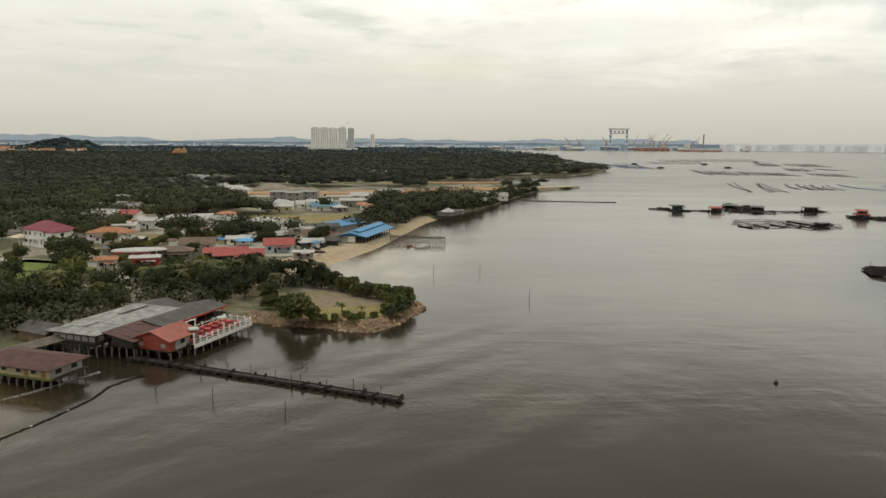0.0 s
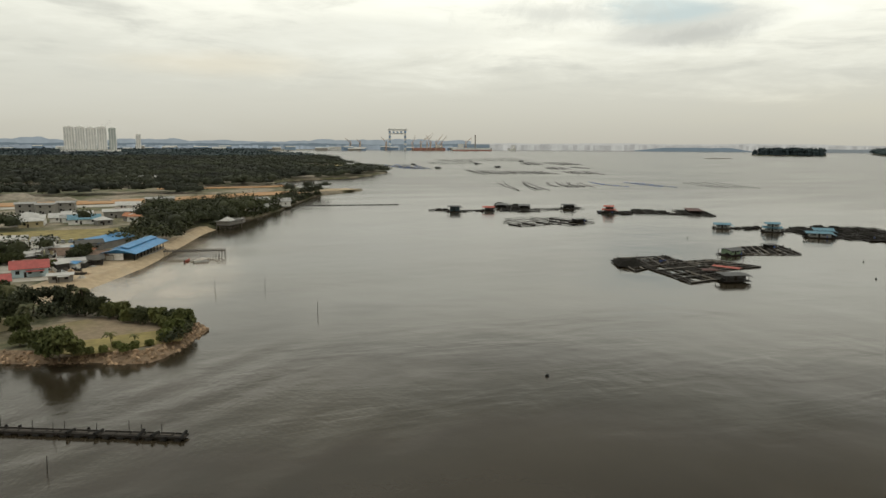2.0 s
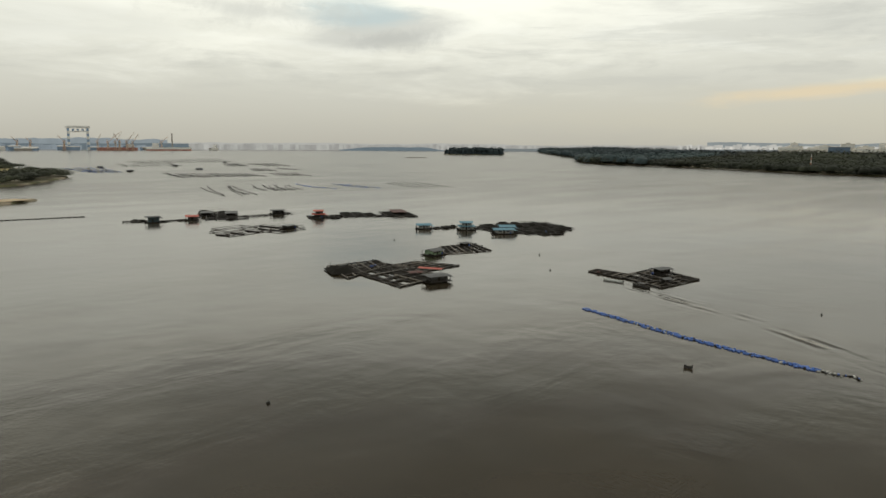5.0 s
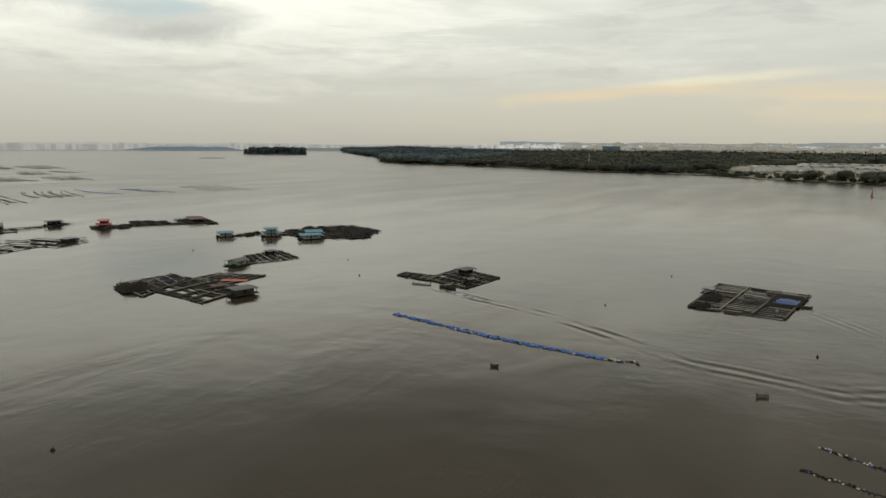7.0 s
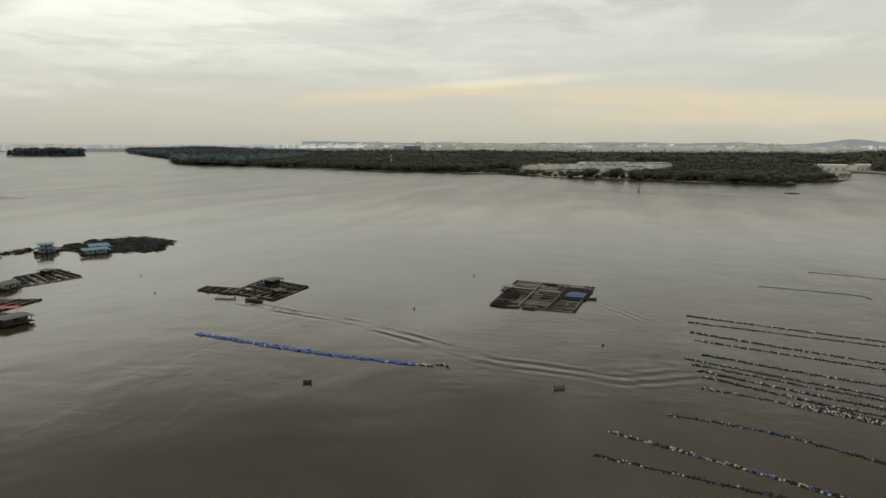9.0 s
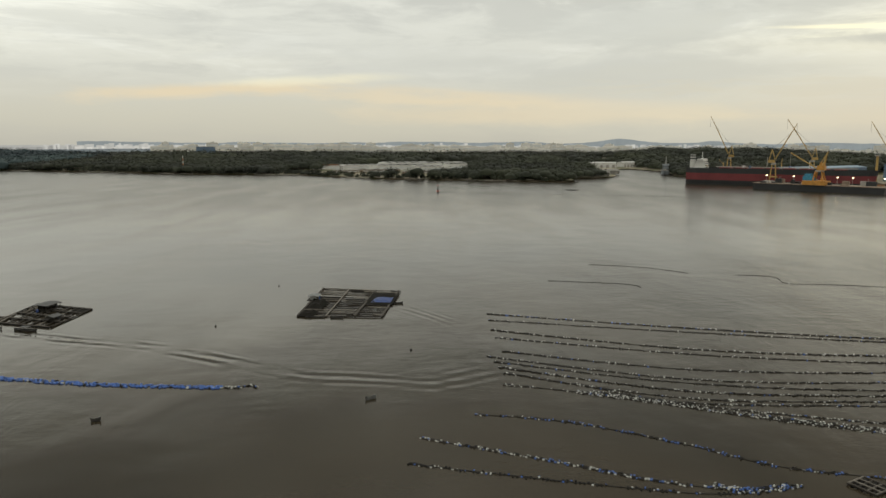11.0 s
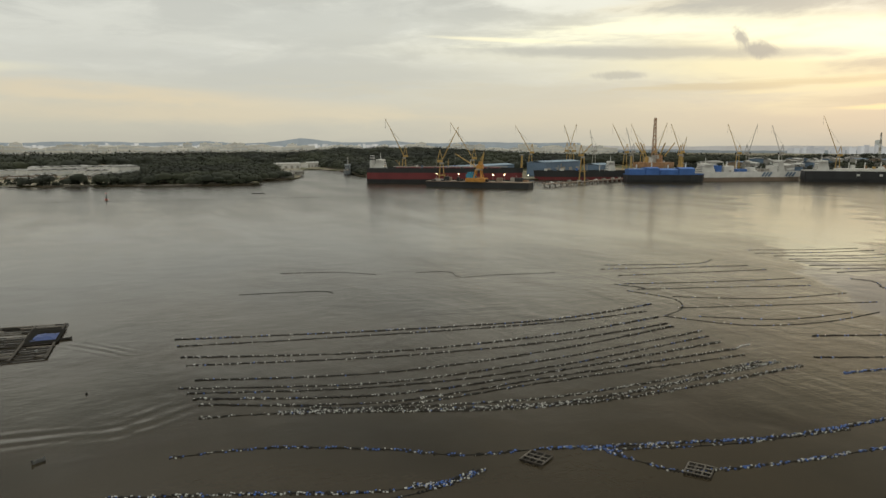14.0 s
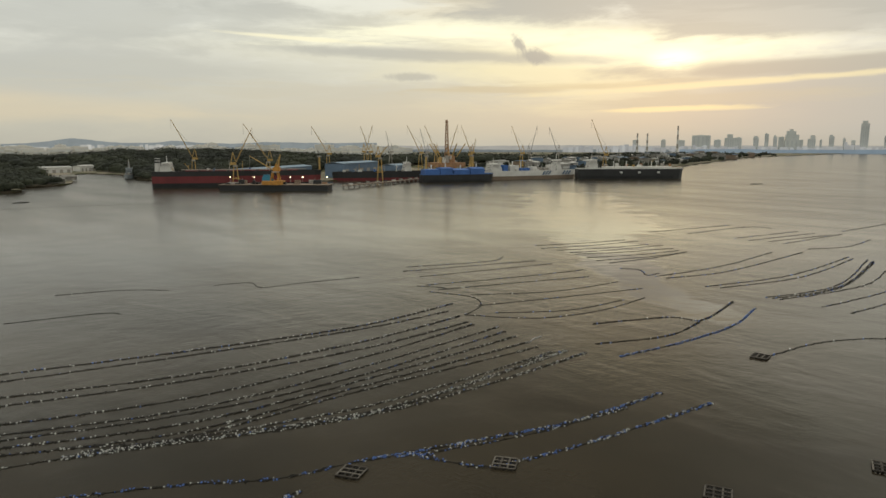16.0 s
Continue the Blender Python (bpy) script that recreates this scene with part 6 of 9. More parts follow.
def patch(name, material, centre, lx, ly, rz, label, z=1.74, kind="ground", edge=0.12, seed=1):
    """A level piece of ground with an uneven outline, a few centimetres proud."""
    bm = bmesh.new()
    n = 40
    top = []
    for i in range(n):
        a = 2 * math.pi * i / n
        c, s = math.cos(a), math.sin(a)
        k = 1 / max(abs(c), abs(s)) ** 0.75 * (1 + edge * noise.noise((c * 2.2 + seed, s * 2.2, seed)))
        top.append(bm.verts.new((c * k * lx / 2, s * k * ly / 2, 0)))
    f = bm.faces.new(top)
    low = bmesh.ops.extrude_face_region(bm, geom=[f])
    for v in low["geom"]:
        if isinstance(v, bmesh.types.BMVert):
            v.co.z = 0.08
    me = bpy.data.meshes.new(name)
    bm.to_mesh(me)
    bm.free()
    me.materials.append(material)
    ob = tagged(new(name, me), label, kind, kind="structure")
    ob.matrix_world = pose(centre[0], centre[1], z - 0.04, 0, 0, rz)
    return ob


def strip(name, material, pts, wide, label, z=1.80, category="road"):
    """A road or bank along a smooth line, as a slab."""
    c = curve_through(pts, 6.0)
    t = np.gradient(c, axis=0)
    t /= np.linalg.norm(t, axis=1, keepdims=True)
    nrm = np.stack([-t[:, 1], t[:, 0]], 1) * wide / 2
    g = G()
    for i in range(len(c) - 1):
        a, b, d, e = c[i] + nrm[i], c[i] - nrm[i], c[i + 1] - nrm[i + 1], c[i + 1] + nrm[i + 1]
        g.face((*a, z), (*b, z), (*d, z), (*e, z))
        g.face((*b, z), (*b, z - 0.3), (*d, z - 0.3), (*d, z))
        g.face((*a, z - 0.3), (*a, z), (*e, z), (*e, z - 0.3))
    return tagged(new(name, g.mesh(name, material)), label, category, kind="structure")


def shore(name, material, pts, inward, outward, label, z0=-0.5, z1=1.85):
    """A beach: a sloping strip from under the water up to the land."""
    c = curve_through(pts, 5.0)
    t = np.gradient(c, axis=0)
    t /= np.linalg.norm(t, axis=1, keepdims=True)
    nrm = np.stack([-t[:, 1], t[:, 0]], 1)
    g = G()
    rows = [(inward, z1), (inward * 0.35, z1), (0, z1), (-outward * 0.15, z1 * 0.62), (-outward * 0.45, z1 * 0.22 + z0 * 0.2), (-outward, z0)]
    for i in range(len(c) - 1):
        for (o0, h0), (o1, h1) in zip(rows, rows[1:]):
            g.face((*(c[i] + nrm[i] * o0), h0), (*(c[i] + nrm[i] * o1), h1), (*(c[i + 1] + nrm[i + 1] * o1), h1), (*(c[i + 1] + nrm[i + 1] * o0), h0))
    return tagged(new(name, g.mesh(name, material)), label, "beach", kind="structure")


shore("beach", SAND, [(-43, 225), (-50, 243), (-45, 259), (-38, 279), (-33, 296), (-27, 326), (-23, 347)], 11, 8, "orange sandy beach before the village", -0.35)
shore("far_beach", SAND, [(-23, 345), (-19, 366), (-14, 389), (-8, 406)], 4, 8, "strip of pale sand below dark trees", -0.4)
patch("spit_ground", SPITSOIL, (-28, 183), 30, 34, 18, "bare sandy soil with yellow grass on the spit", 1.78, seed=2)
patch("spit_grass", DRYGRASS, (-23, 173), 26, 13, 16, "patchy yellow-green grass on the spit", 1.86, "lawn", seed=9)
patch("lawn", LAWN, (-140, 230), 40, 30, -28, "bright green mown lawn", 1.78, "lawn", seed=3)
patch("dry_field", DRYGRASS, (-76, 388), 70, 44, 5, "yellow dry grass field", 1.78, "field", seed=4)
patch("village_yard", PAVING, (-72, 300), 76, 40, 14, "pale dusty paved yard among houses", 1.79, "yard", seed=5)
patch("beach_yard", PAVING, (-61, 274), 18, 28, 10, "pale rubble yard above the beach", 1.83, "yard", seed=6)
patch("field_edge", DRYGRASS, (-118, 312), 60, 26, 10, "dry orange-brown grass beside the road", 1.76, "field", seed=7)
strip("road", PAVING, [(-290, 296), (-205, 306), (-150, 318), (-100, 338), (-50, 356)], 9, "pale dusty village road")
strip("car_park", PAVING, [(-120, 332), (-85, 342), (-52, 350)], 22, "pale gravel car park", 1.78, "car park")
strip("lawn_road", PAVING, [(-230, 262), (-165, 250), (-130, 242), (-112, 232), (-100, 212)], 6, "pale concrete lane beside the lawn", 1.82)
strip("sand_bank", SOIL, [(-190, 572), (-95, 584), (-40, 602), (30, 640), (70, 660)], 34, "long bare bank of orange soil", 2.6, "bank")
strip("point_sand", SAND, [(20, 634), (70, 668), (126, 694)], 22, "bare orange sandy point", 2.3, "bank")
strip("track", SAND_PALE, [(-210, 552), (-120, 556), (-60, 562)], 24, "bare pale ground among trees", 2.0, "track")
strip("far_clearing", DRYGRASS, [(205, 1240), (225, 1330), (215, 1440)], 60, "pale grass clearing on the headland", 3.0, "field")
strip("far_sand", SOIL, [(-60, 744), (40, 752), (70, 770)], 22, "narrow strip of orange sand by the inlet", 2.2, "bank")


def rock_mesh(seed):
    bm = bmesh.new()
    bmesh.ops.create_icosphere(bm, subdivisions=1, radius=1.0)
    for v in bm.verts:
        v.co *= 0.72 + 0.5 * noise.noise(v.co * 1.7 + Vector((seed * 5.1, 0, 0)))
        v.co.z *= 0.72
    me = bpy.data.meshes.new("rock")
    bm.to_mesh(me)
    bm.free()
    me.materials.append(ROCK)
    return me


def revetment():
    """Loose armour rocks round the spit."""
    root = thing("rock_revetment", -16, 161, 0, 0, "sloping revetment of loose warm brown rocks round the spit", "revetment")
    base = Vector((-16, 161, 0))
    kinds = [rock_mesh(i) for i in range(7)]
    r = random.Random(12)
    line = curve_through([(-50, 171.5), (-40, 168.2), (-30, 166.2), (-21, 162.6), (-17.2, 161.6), (-15.0, 163.6), (-12.0, 169.5), (-8.4, 178.5), (-6.0, 184.5), (-7.5, 190), (-13, 199)], 0.5)
    tang = np.gradient(line, axis=0)
    bank = G()
    for (ax, ay), (bx, by), (tx, ty), (ux, uy) in zip(line[:-4:4], line[4::4], tang[:-4:4], tang[4::4]):
        n, m = math.hypot(tx, ty), math.hypot(ux, uy)
        bank.face((ax + ty / n * 2.4 + 16, ay - tx / n * 2.4 - 161, -0.6), (bx + uy / m * 2.4 + 16, by - ux / m * 2.4 - 161, -0.6), (bx - uy / m * 2.6 + 16, by + ux / m * 2.6 - 161, 1.95), (ax - ty / n * 2.6 + 16, ay + tx / n * 2.6 - 161, 1.95))
    part("bank", bank, ROCK, root)
    for i in range(300):
        k = r.randrange(len(line))
        (x, y), (tx, ty) = line[k], tang[k]
        n = math.hypot(tx, ty)
        u = r.uniform(-2.2, 2.4)
        s = r.uniform(0.45, 1.15)
        ob = new("rock", r.choice(kinds))
        ob.parent = root
        ob.matrix_basis = Matrix.Translation(Vector((x - ty / n * u, y + tx / n * u, 0.62 + 0.52 * u)) - base) @ pose(0, 0, 0, r.uniform(0, 360), r.uniform(0, 360), r.uniform(0, 360)) @ Matrix.Diagonal((s, s * r.uniform(0.7, 1.1), s * 0.9, 1))


# ---------------------------------------------------------------- stilt restaurant, terrace and jetty
PAINT_WHITE = mat("white_paint", (0.72, 0.71, 0.68), 0.6, 0.08, 0.8, 0.2, 0.4, tint=(0.45, 0.42, 0.36))
PAINT_RED = mat("red_paint", (0.42, 0.045, 0.04), 0.5, 0.15, 0.8)
PAINT_ORANGE = mat("orange_red_wall", (0.29, 0.060, 0.036), 0.7, 0.15, 0.8, 0.4, 0.3)
ROOF_ORANGE = mat("orange_red_roof", (0.30, 0.088, 0.066), 0.65, 0.2, 0.8, 0.4, 0.4)
ROOF_GREY = mat("grey_sheet_roof", (0.27, 0.265, 0.25), 0.6, 0.28, 0.7, 0.75, 0.22, metal=0.15, tint=(0.13, 0.125, 0.115))
ROOF_DARK = mat("dark_sheet_roof", (0.062, 0.058, 0.049), 0.7, 0.3, 0.5, 0.4, 0.2)
WALL_CREAM = mat("cream_wall", (0.50, 0.43, 0.27), 0.8, 0.15, 0.6, 0.35, 0.3)
STILT = mat("stilt_concrete", (0.22, 0.20, 0.17), 0.9, 0.25, 1.0, 0.5, 0.4)
GLASS_DARK = mat("dark_window", (0.02, 0.022, 0.025), 0.15, 0.2, 0.5)


ROOF_BROWN_OLD = mat("stained_brown_roof", (0.115, 0.095, 0.072), 0.8, 0.3, 0.8, 0.6, 0.3, tint=(0.05, 0.045, 0.038))


def stilts(root, xs, ys, top, r=0.17, low=-1.2):
    for x in xs:
        for y in ys:
            part("stilt", G().rod((x, y, low), (x, y, top), r, sides=6), STILT, root)


def window(root, x, y, z, w, h, axis, frame_mat=None):
    """A framed dark window set on a wall; axis x or y is its normal."""
    f, p = G(), G()
    if axis == "y":
        f.box(x, y, z, w + 0.24, 0.16, h + 0.24)
        p.box(x, y, z + 0.12, w, 0.22, h)
    else:
        f.box(x, y, z, 0.16, w + 0.24, h + 0.24)
        p.box(x, y, z + 0.12, 0.22, w, h)
    ob = part("window", f, frame_mat or PAINT_WHITE, root)
    part("pane", p, GLASS_DARK, ob)


def restaurant():
    # main hall under two grey hipped roofs
    t = thing("stilt_restaurant", -74.2, 152, 0, 71, "long timber restaurant on stilts under grey hipped sheet roofs", "restaurant")
    stilts(t, np.linspace(-10.4, 13, 12), np.linspace(-5.8, 5.8, 6), 2.6, 0.13)
    part("floor", G().box(1.2, 0, 2.6, 24.6, 12.4, 0.3), WOOD_DARK, t)
    part("wall", G().box(1.2, 0, 2.9, 23.6, 11.6, 1.95), WALL_DARK, t)
    for i in range(6):
        part("panel", G().box(-10.66, -5.0 + i * 1.95, 3.3, 0.08, 1.5, 1.0), WALL_WHITE, t)
    for i in range(5):
        part("panel", G().box(-9 + i * 2.2, -5.86, 3.3, 1.4, 0.08, 1.0), WALL_WHITE, t)
    part("roof", G().hip(-7.2, 0, 4.85, 6.8, 12.0, 1.1, 0.15, 0.9, 0, 1.8), ROOF_GREY, t, "pale grey hipped sheet roof")
    part("roof", G().hip(5.2, 0, 4.9, 17.0, 12.0, 1.6, 0.15, 0.9, 0, 4.2), ROOF_GREY, t, "pale grey hipped sheet roof")
    for cx, a, rise, ridge in ((-7.2, 4.3, 1.1, 1.8), (5.2, 9.4, 1.6, 4.2)):
        for sx in (-1, 1):
            for sy in (-1, 1):
                part("hip_cap", G().rod((cx + sx * a, sy * 6.9, 5.03), (cx + sx * ridge, 0, 5.03 + rise), 0.09, sides=5), WALL_WHITE, t, "pale hip flashing")
        part("ridge_cap", G().rod((cx - ridge, 0, 5.03 + rise), (cx + ridge, 0, 5.03 + rise), 0.1, sides=5), WALL_WHITE, t)
    part("roof_vent", G().hip(-7.2, 0, 5.95, 3.4, 2.6, 0.5, 0.12, 0.4), ROOF_GREY, t)
    part("roof_vent", G().hip(5.2, 0, 6.45, 8, 3, 0.6, 0.12, 0.4), ROOF_GREY, t)
    for x in (-10.6, -4.1, -3.0, 13.4):
        part("roof_flashing", G().box(x, 0, 5.0, 0.14, 13.2, 0.08), WALL_WHITE, t)
    part("back_roof", G().gable(16.5, 2, 4.4, 6, 13, 1.3, 0.12, 0.6), ROOF_DARK, t)
    # brown-roofed kitchen wing in front
    t = thing("brown_wing", -65.0, 145.0, 0, 71, "low timber kitchen wing on stilts under a rusty roof", "house")
    stilts(t, np.linspace(-5.0, 5.0, 6), (-3.0, -1.0, 1.0, 3.0), 2.2, 0.13)
    part("floor", G().box(0, 0, 2.2, 10.6, 6.0, 0.25), WOOD_DARK, t)
    part("wall", G().box(0, 0, 2.45, 10.2, 5.4, 2.0), WALL_DARK, t)
    g = G()
    for x in range(7):          # sheets of a lean-to roof falling towards the water
        a, b, dz = -6.2 + x * 1.77, -4.45 + x * 1.77, 0.03 * (x % 2)
        n = len(g.v)
        g.v += [(a, -4.2, 3.95 + dz), (b, -4.2, 3.95 + dz), (b, 4.2, 5.25 + dz), (a, 4.2, 5.25 + dz), (a, -4.2, 4.05 + dz), (b, -4.2, 4.05 + dz), (b, 4.2, 5.35 + dz), (a, 4.2, 5.35 + dz)]
        g.f += [(n + 3, n + 2, n + 1, n), (n + 4, n + 5, n + 6, n + 7)] + [(n + i, n + (i + 1) % 4, n + 4 + (i + 1) % 4, n + 4 + i) for i in range(4)]
    part("roof", g, RUST, t, "rusty dark red lean-to sheet roof")
    # dark hall behind the terrace
    t = thing("dark_hall", -62.3, 160.5, 0, 71, "dark-roofed dining hall with a red fascia beside the terrace", "restaurant")
    stilts(t, np.linspace(-10, 10, 6), (-4, 0, 4), 2.5)
    part("floor", G().box(0, 0, 2.5, 22, 10, 0.3), WOOD_DARK, t)
    part("wall", G().box(0, 1.2, 2.8, 20, 7, 1.7), WALL_DARK, t)
    part("roof", G().gable(0, 0, 4.5, 21, 9, 0.8, 0.14, 0.9), ROOF_DARK, t)
    part("fascia", G().box(0, -5.5, 4.2, 22.8, 0.12, 0.36), PAINT_RED, t, "red painted fascia board")
    for i in range(7):
        part("post", G().box(-10 + i * 3.3, -5.0, 2.8, 0.18, 0.18, 1.7), PAINT_RED, t)
    # orange house
    t = thing("orange_stilt_house", -58.7, 143.6, 0, 71, "orange-red timber house on stilts with a red gabled roof", "house")
    stilts(t, np.linspace(-4.0, 4.0, 4), np.linspace(-4.3, 4.3, 4), 1.75, 0.16)
    part("floor", G().box(0, 0, 1.75, 9, 9.4, 0.22), WOOD_DARK, t)
    part("wall", G().box(0, 0, 1.97, 8.6, 9, 2.3), PAINT_ORANGE, t)
    part("side_wall", G().box(0.8, -4.55, 1.97, 7.0, 0.08, 2.1), WALL_WHITE, t, "pale boarded side wall")
    part("gable_wall", G().gable_ends(0, 0, 4.27, 8.6, 9, 1.6), PAINT_ORANGE, t)
    part("roof", G().gable(0, 0, 4.27, 8.6, 9, 1.6, 0.14, 0.6), ROOF_ORANGE, t)
    for x in (-0.6, 2.4):
        window(t, x, -4.61, 2.9, 1.0, 0.8, "y", WOOD_DARK)
    for y in (-2.8, 2.8):
        part("notice", G().box(-4.34, y, 2.6, 0.06, 1.1, 0.8), WALL_WHITE, t)
    # terrace
    t = thing("terrace_deck", -52.4, 152.6, 0, 70, "white-edged timber terrace deck on stilts over the water", "terrace")
    stilts(t, np.linspace(-9.4, 9.4, 8), (-3.4, 0, 3.4), 2.2, 0.15)
    for i in range(20):
        part("plank", G().box(-9.5 + i, 0, 2.2, 0.97, 7.6, 0.18), WOOD_GREY, t)
    part("edge_board", G().box(0, -3.9, 1.6, 20.2, 0.14, 0.85), PAINT_WHITE, t, "white edge board")
    part("edge_board", G().box(10.1, 0, 1.6, 0.14, 7.9, 0.85), PAINT_WHITE, t, "white edge board")
    rails = thing("balustrade", -52.4, 152.6, 2.38, 70, "white balustrade with capped posts round the terrace", "balustrade")
    for i in range(11):
        x = -9.9 + i * 1.98
        h = 2.3 if i in (0, 5) else 1.25
        part("post", G().box(x, -3.75, 0, 0.26, 0.26, h).box(x, -3.75, h, 0.36, 0.36, 0.12), PAINT_WHITE, rails)
        if i % 2 == 0:
            part("post", G().box(x, 3.75, 0, 0.26, 0.26, 1.25).box(x, 3.75, 1.25, 0.36, 0.36, 0.12), PAINT_WHITE, rails)
    for y in (-3.75, 3.75):
        for z in (0.35, 0.95):
            part("rail", G().box(0, y, z, 20, 0.1, 0.1), PAINT_WHITE, rails)
    for y in (-2, 0, 2, 3.6):
        part("post", G().box(9.95, y, 0, 0.26, 0.26, 1.25).box(9.95, y, 1.25, 0.36, 0.36, 0.12), PAINT_WHITE, rails)
    for z in (0.35, 0.95):
        part("rail", G().box(9.95, 0, z, 0.1, 7.5, 0.1), PAINT_WHITE, rails)
    m = pose(-52.4, 152.6, 2.38, 0, 0, 70)
    table = thing("dining_table", 0, 0, 0, 0, "round table under a red cloth on the terrace", "table", "terrace tables")
    part("tabletop", G().rod((0, 0, 0.72), (0, 0, 0.78), 0.75, sides=12), PAINT_RED, table)
    part("cloth", G().rod((0, 0, 0.4), (0, 0, 0.72), 0.8, 0.74, 12), PAINT_RED, table, "red tablecloth")
    part("pedestal", G().rod((0, 0, 0), (0, 0, 0.5), 0.25, 0.1, 8), WOOD_DARK, table)
    chair = thing("dining_chair", 0, 0, 0, 0, "red plastic dining chair on the terrace", "chair", "terrace chairs")
    part("seat", G().box(0, 0, 0.42, 0.45, 0.45, 0.06), PAINT_RED, chair)
    part("backrest", G().box(0, 0.21, 0.46, 0.44, 0.05, 0.45), PAINT_RED, chair)
    for sx in (-1, 1):
        for sy in (-1, 1):
            part("leg", G().box(sx * 0.19, sy * 0.19, 0, 0.05, 0.05, 0.43), PAINT_RED, chair)
    first = True
    for i in range(8):
        for j, y in enumerate((-2.2, 0.4, 2.4)):
            x = -8.4 + i * 2.5 + j * 0.5
            if x > 9:
                continue
            if first:
                table.matrix_world = m @ pose(x, y, 0)
            else:
                copy_thing(table, m @ pose(x, y, 0))
            for k in (1, 2) if (i + j) % 2 else (0, 2):
                a = radians(45 + 90 * k)
                at = m @ pose(x + 1.05 * math.cos(a), y + 1.05 * math.sin(a), 0, 0, 0, 45 + 90 * k - 90)
                if first:
                    chair.matrix_world = at
                    first = False
                else:
                    copy_thing(chair, at)
    for x, y in ((-9.0, 2.2), (-2.5, 3.2)):
        a = thing("white_pergola", 0, 0, 0, 0, "white painted timber pergola frame over the terrace", "pergola", "terrace pergolas")
        a.matrix_world = m @ pose(x, y, 0)
        for sx in (-1, 1):
            part("post", G().box(sx * 1.4, 0, 0, 0.2, 0.2, 2.7), PAINT_WHITE, a)
        part("beam", G().box(0, 0, 2.7, 3.4, 0.22, 0.2), PAINT_WHITE, a)
    for x, y in ((-7.2, -1.5), (3.0, -1.0)):
        a = thing("sunshade", 0, 0, 0, 0, "pale flat sunshade on a single pole", "sunshade", "terrace sunshades")
        a.matrix_world = m @ pose(x, y, 0)
        part("pole", G().rod((0, 0, 0), (0, 0, 2.6), 0.07, sides=8), PAINT_WHITE, a)
        part("canopy", G().rod((0, 0, 2.5), (0, 0, 2.75), 1.5, 1.35, 4), mat("pale_green_canvas", (0.42, 0.48, 0.43), 0.8, 0.1), a)
    # keeper's cabin and the low shed beside it
    t = thing("stilt_cabin", -78.2, 127.2, 0, -17, "small cream timber cabin on stilts with a rusty brown roof", "house")
    stilts(t, np.linspace(-8.8, 8.8, 10), (-4.0, -2.0, 0.0, 2.0, 4.0), 1.75, 0.12)
    part("floor", G().box(0, 0, 1.75, 19, 9, 0.22), WOOD_GREY, t)
    part("wall", G().box(0, 0, 1.97, 17, 7.6, 1.9), WALL_CREAM, t)
    part("roof", G().hip(0, 0, 3.8, 17, 7.6, 1.4, 0.14, 1.3), RUST, t)
    for x in (-6, -2, 1.5, 5.0):
        window(t, x, -3.86, 2.6, 1.0, 0.8, "y", WALL_WHITE)
    for x in (-4, 3.2, 7.2):
        part("door", G().box(x, -3.86, 1.97, 0.9, 0.1, 1.75), mat("ochre_door", (0.36, 0.21, 0.08), 0.7, 0.15), t)
    part("end_wall", G().box(8.56, 0, 1.97, 0.1, 7.4, 1.8), WALL_WHITE, t, "whitewashed end wall")
    for y in (-1.8, 1.8):
        window(t, 8.6, y, 2.5, 1.1, 0.8, "x", WOOD_DARK)
    part("walkway", G().box(0, -4.3, 1.98, 18.6, 0.7, 0.08), mat("green_boards", (0.19, 0.21, 0.07), 0.8, 0.2), t)
    t = thing("grey_shed", -87, 148, 0, -25, "low plank shed under a grey sheet roof", "shed")
    stilts(t, (-4, 0, 4), (-3, 3), 2.0, 0.15)
    part("wall", G().box(0, 0, 2.0, 9, 6.4, 2.3), mat("brown_plank_wall", (0.20, 0.13, 0.08), 0.85, 0.25), t)
    part("roof", G().gable(0, 0, 4.3, 9, 6.4, 1.1, 0.12, 0.7), ROOF_DARK, t)
    t = thing("walkway_roof", -84.5, 138.5, 0, 62, "long low stained brown sheet roof over a walkway", "roof")
    part("roof", G().gable(0, 0, 3.2, 15, 5, 0.7, 0.12, 0.4), ROOF_BROWN_OLD, t)
    for x in (-7, -2.5, 2.5, 7):
        for y in (-2, 2):
            part("post", G().box(x, y, -1, 0.18, 0.18, 4.25), WOOD_DARK, t)
    # floating jetty
    a, b = Vector((-65, 139.3, 0)), Vector((-6.8, 116.0, 0))
    ang = math.degrees(math.atan2(b.y - a.y, b.x - a.x))
    t = thing("floating_jetty", a.x, a.y, 0, ang, "long dark floating jetty of timber sections and black drums", "jetty")
    ln = (b - a).length
    n = 26
    r = random.Random(3)
    for i in range(n):
        x = ln * (i + 0.5) / n
        part("section", G().box(x, 0, 0.28, ln / n * 0.93, 1.7, 0.20).box(x, -0.85, 0.25, ln / n * 0.93, 0.2, 0.40).box(x, 0.85, 0.25, ln / n * 0.93, 0.2, 0.40), WOOD_DARK, t)
        part("deck_board", G().box(x, r.uniform(-0.2, 0.2), 0.5, ln / n * 0.85, 0.6, 0.06), WOOD_GREY, t)
        for sy in (-0.85, 0.85):
            part("drum", G().rod((x - 0.5, sy, 0.05), (x + 0.5, sy, 0.05), 0.32, sides=8), FLOAT_BLACK, t)
        if r.random() < 0.7:
            part("fender", G().rod((x + 0.6, r.choice((-1.3, 1.3)), 0.45), (x + 0.6, r.choice((-1.2, 1.2)), 0.85), 0.28, 0.25, 8), FLOAT_BLACK, t)
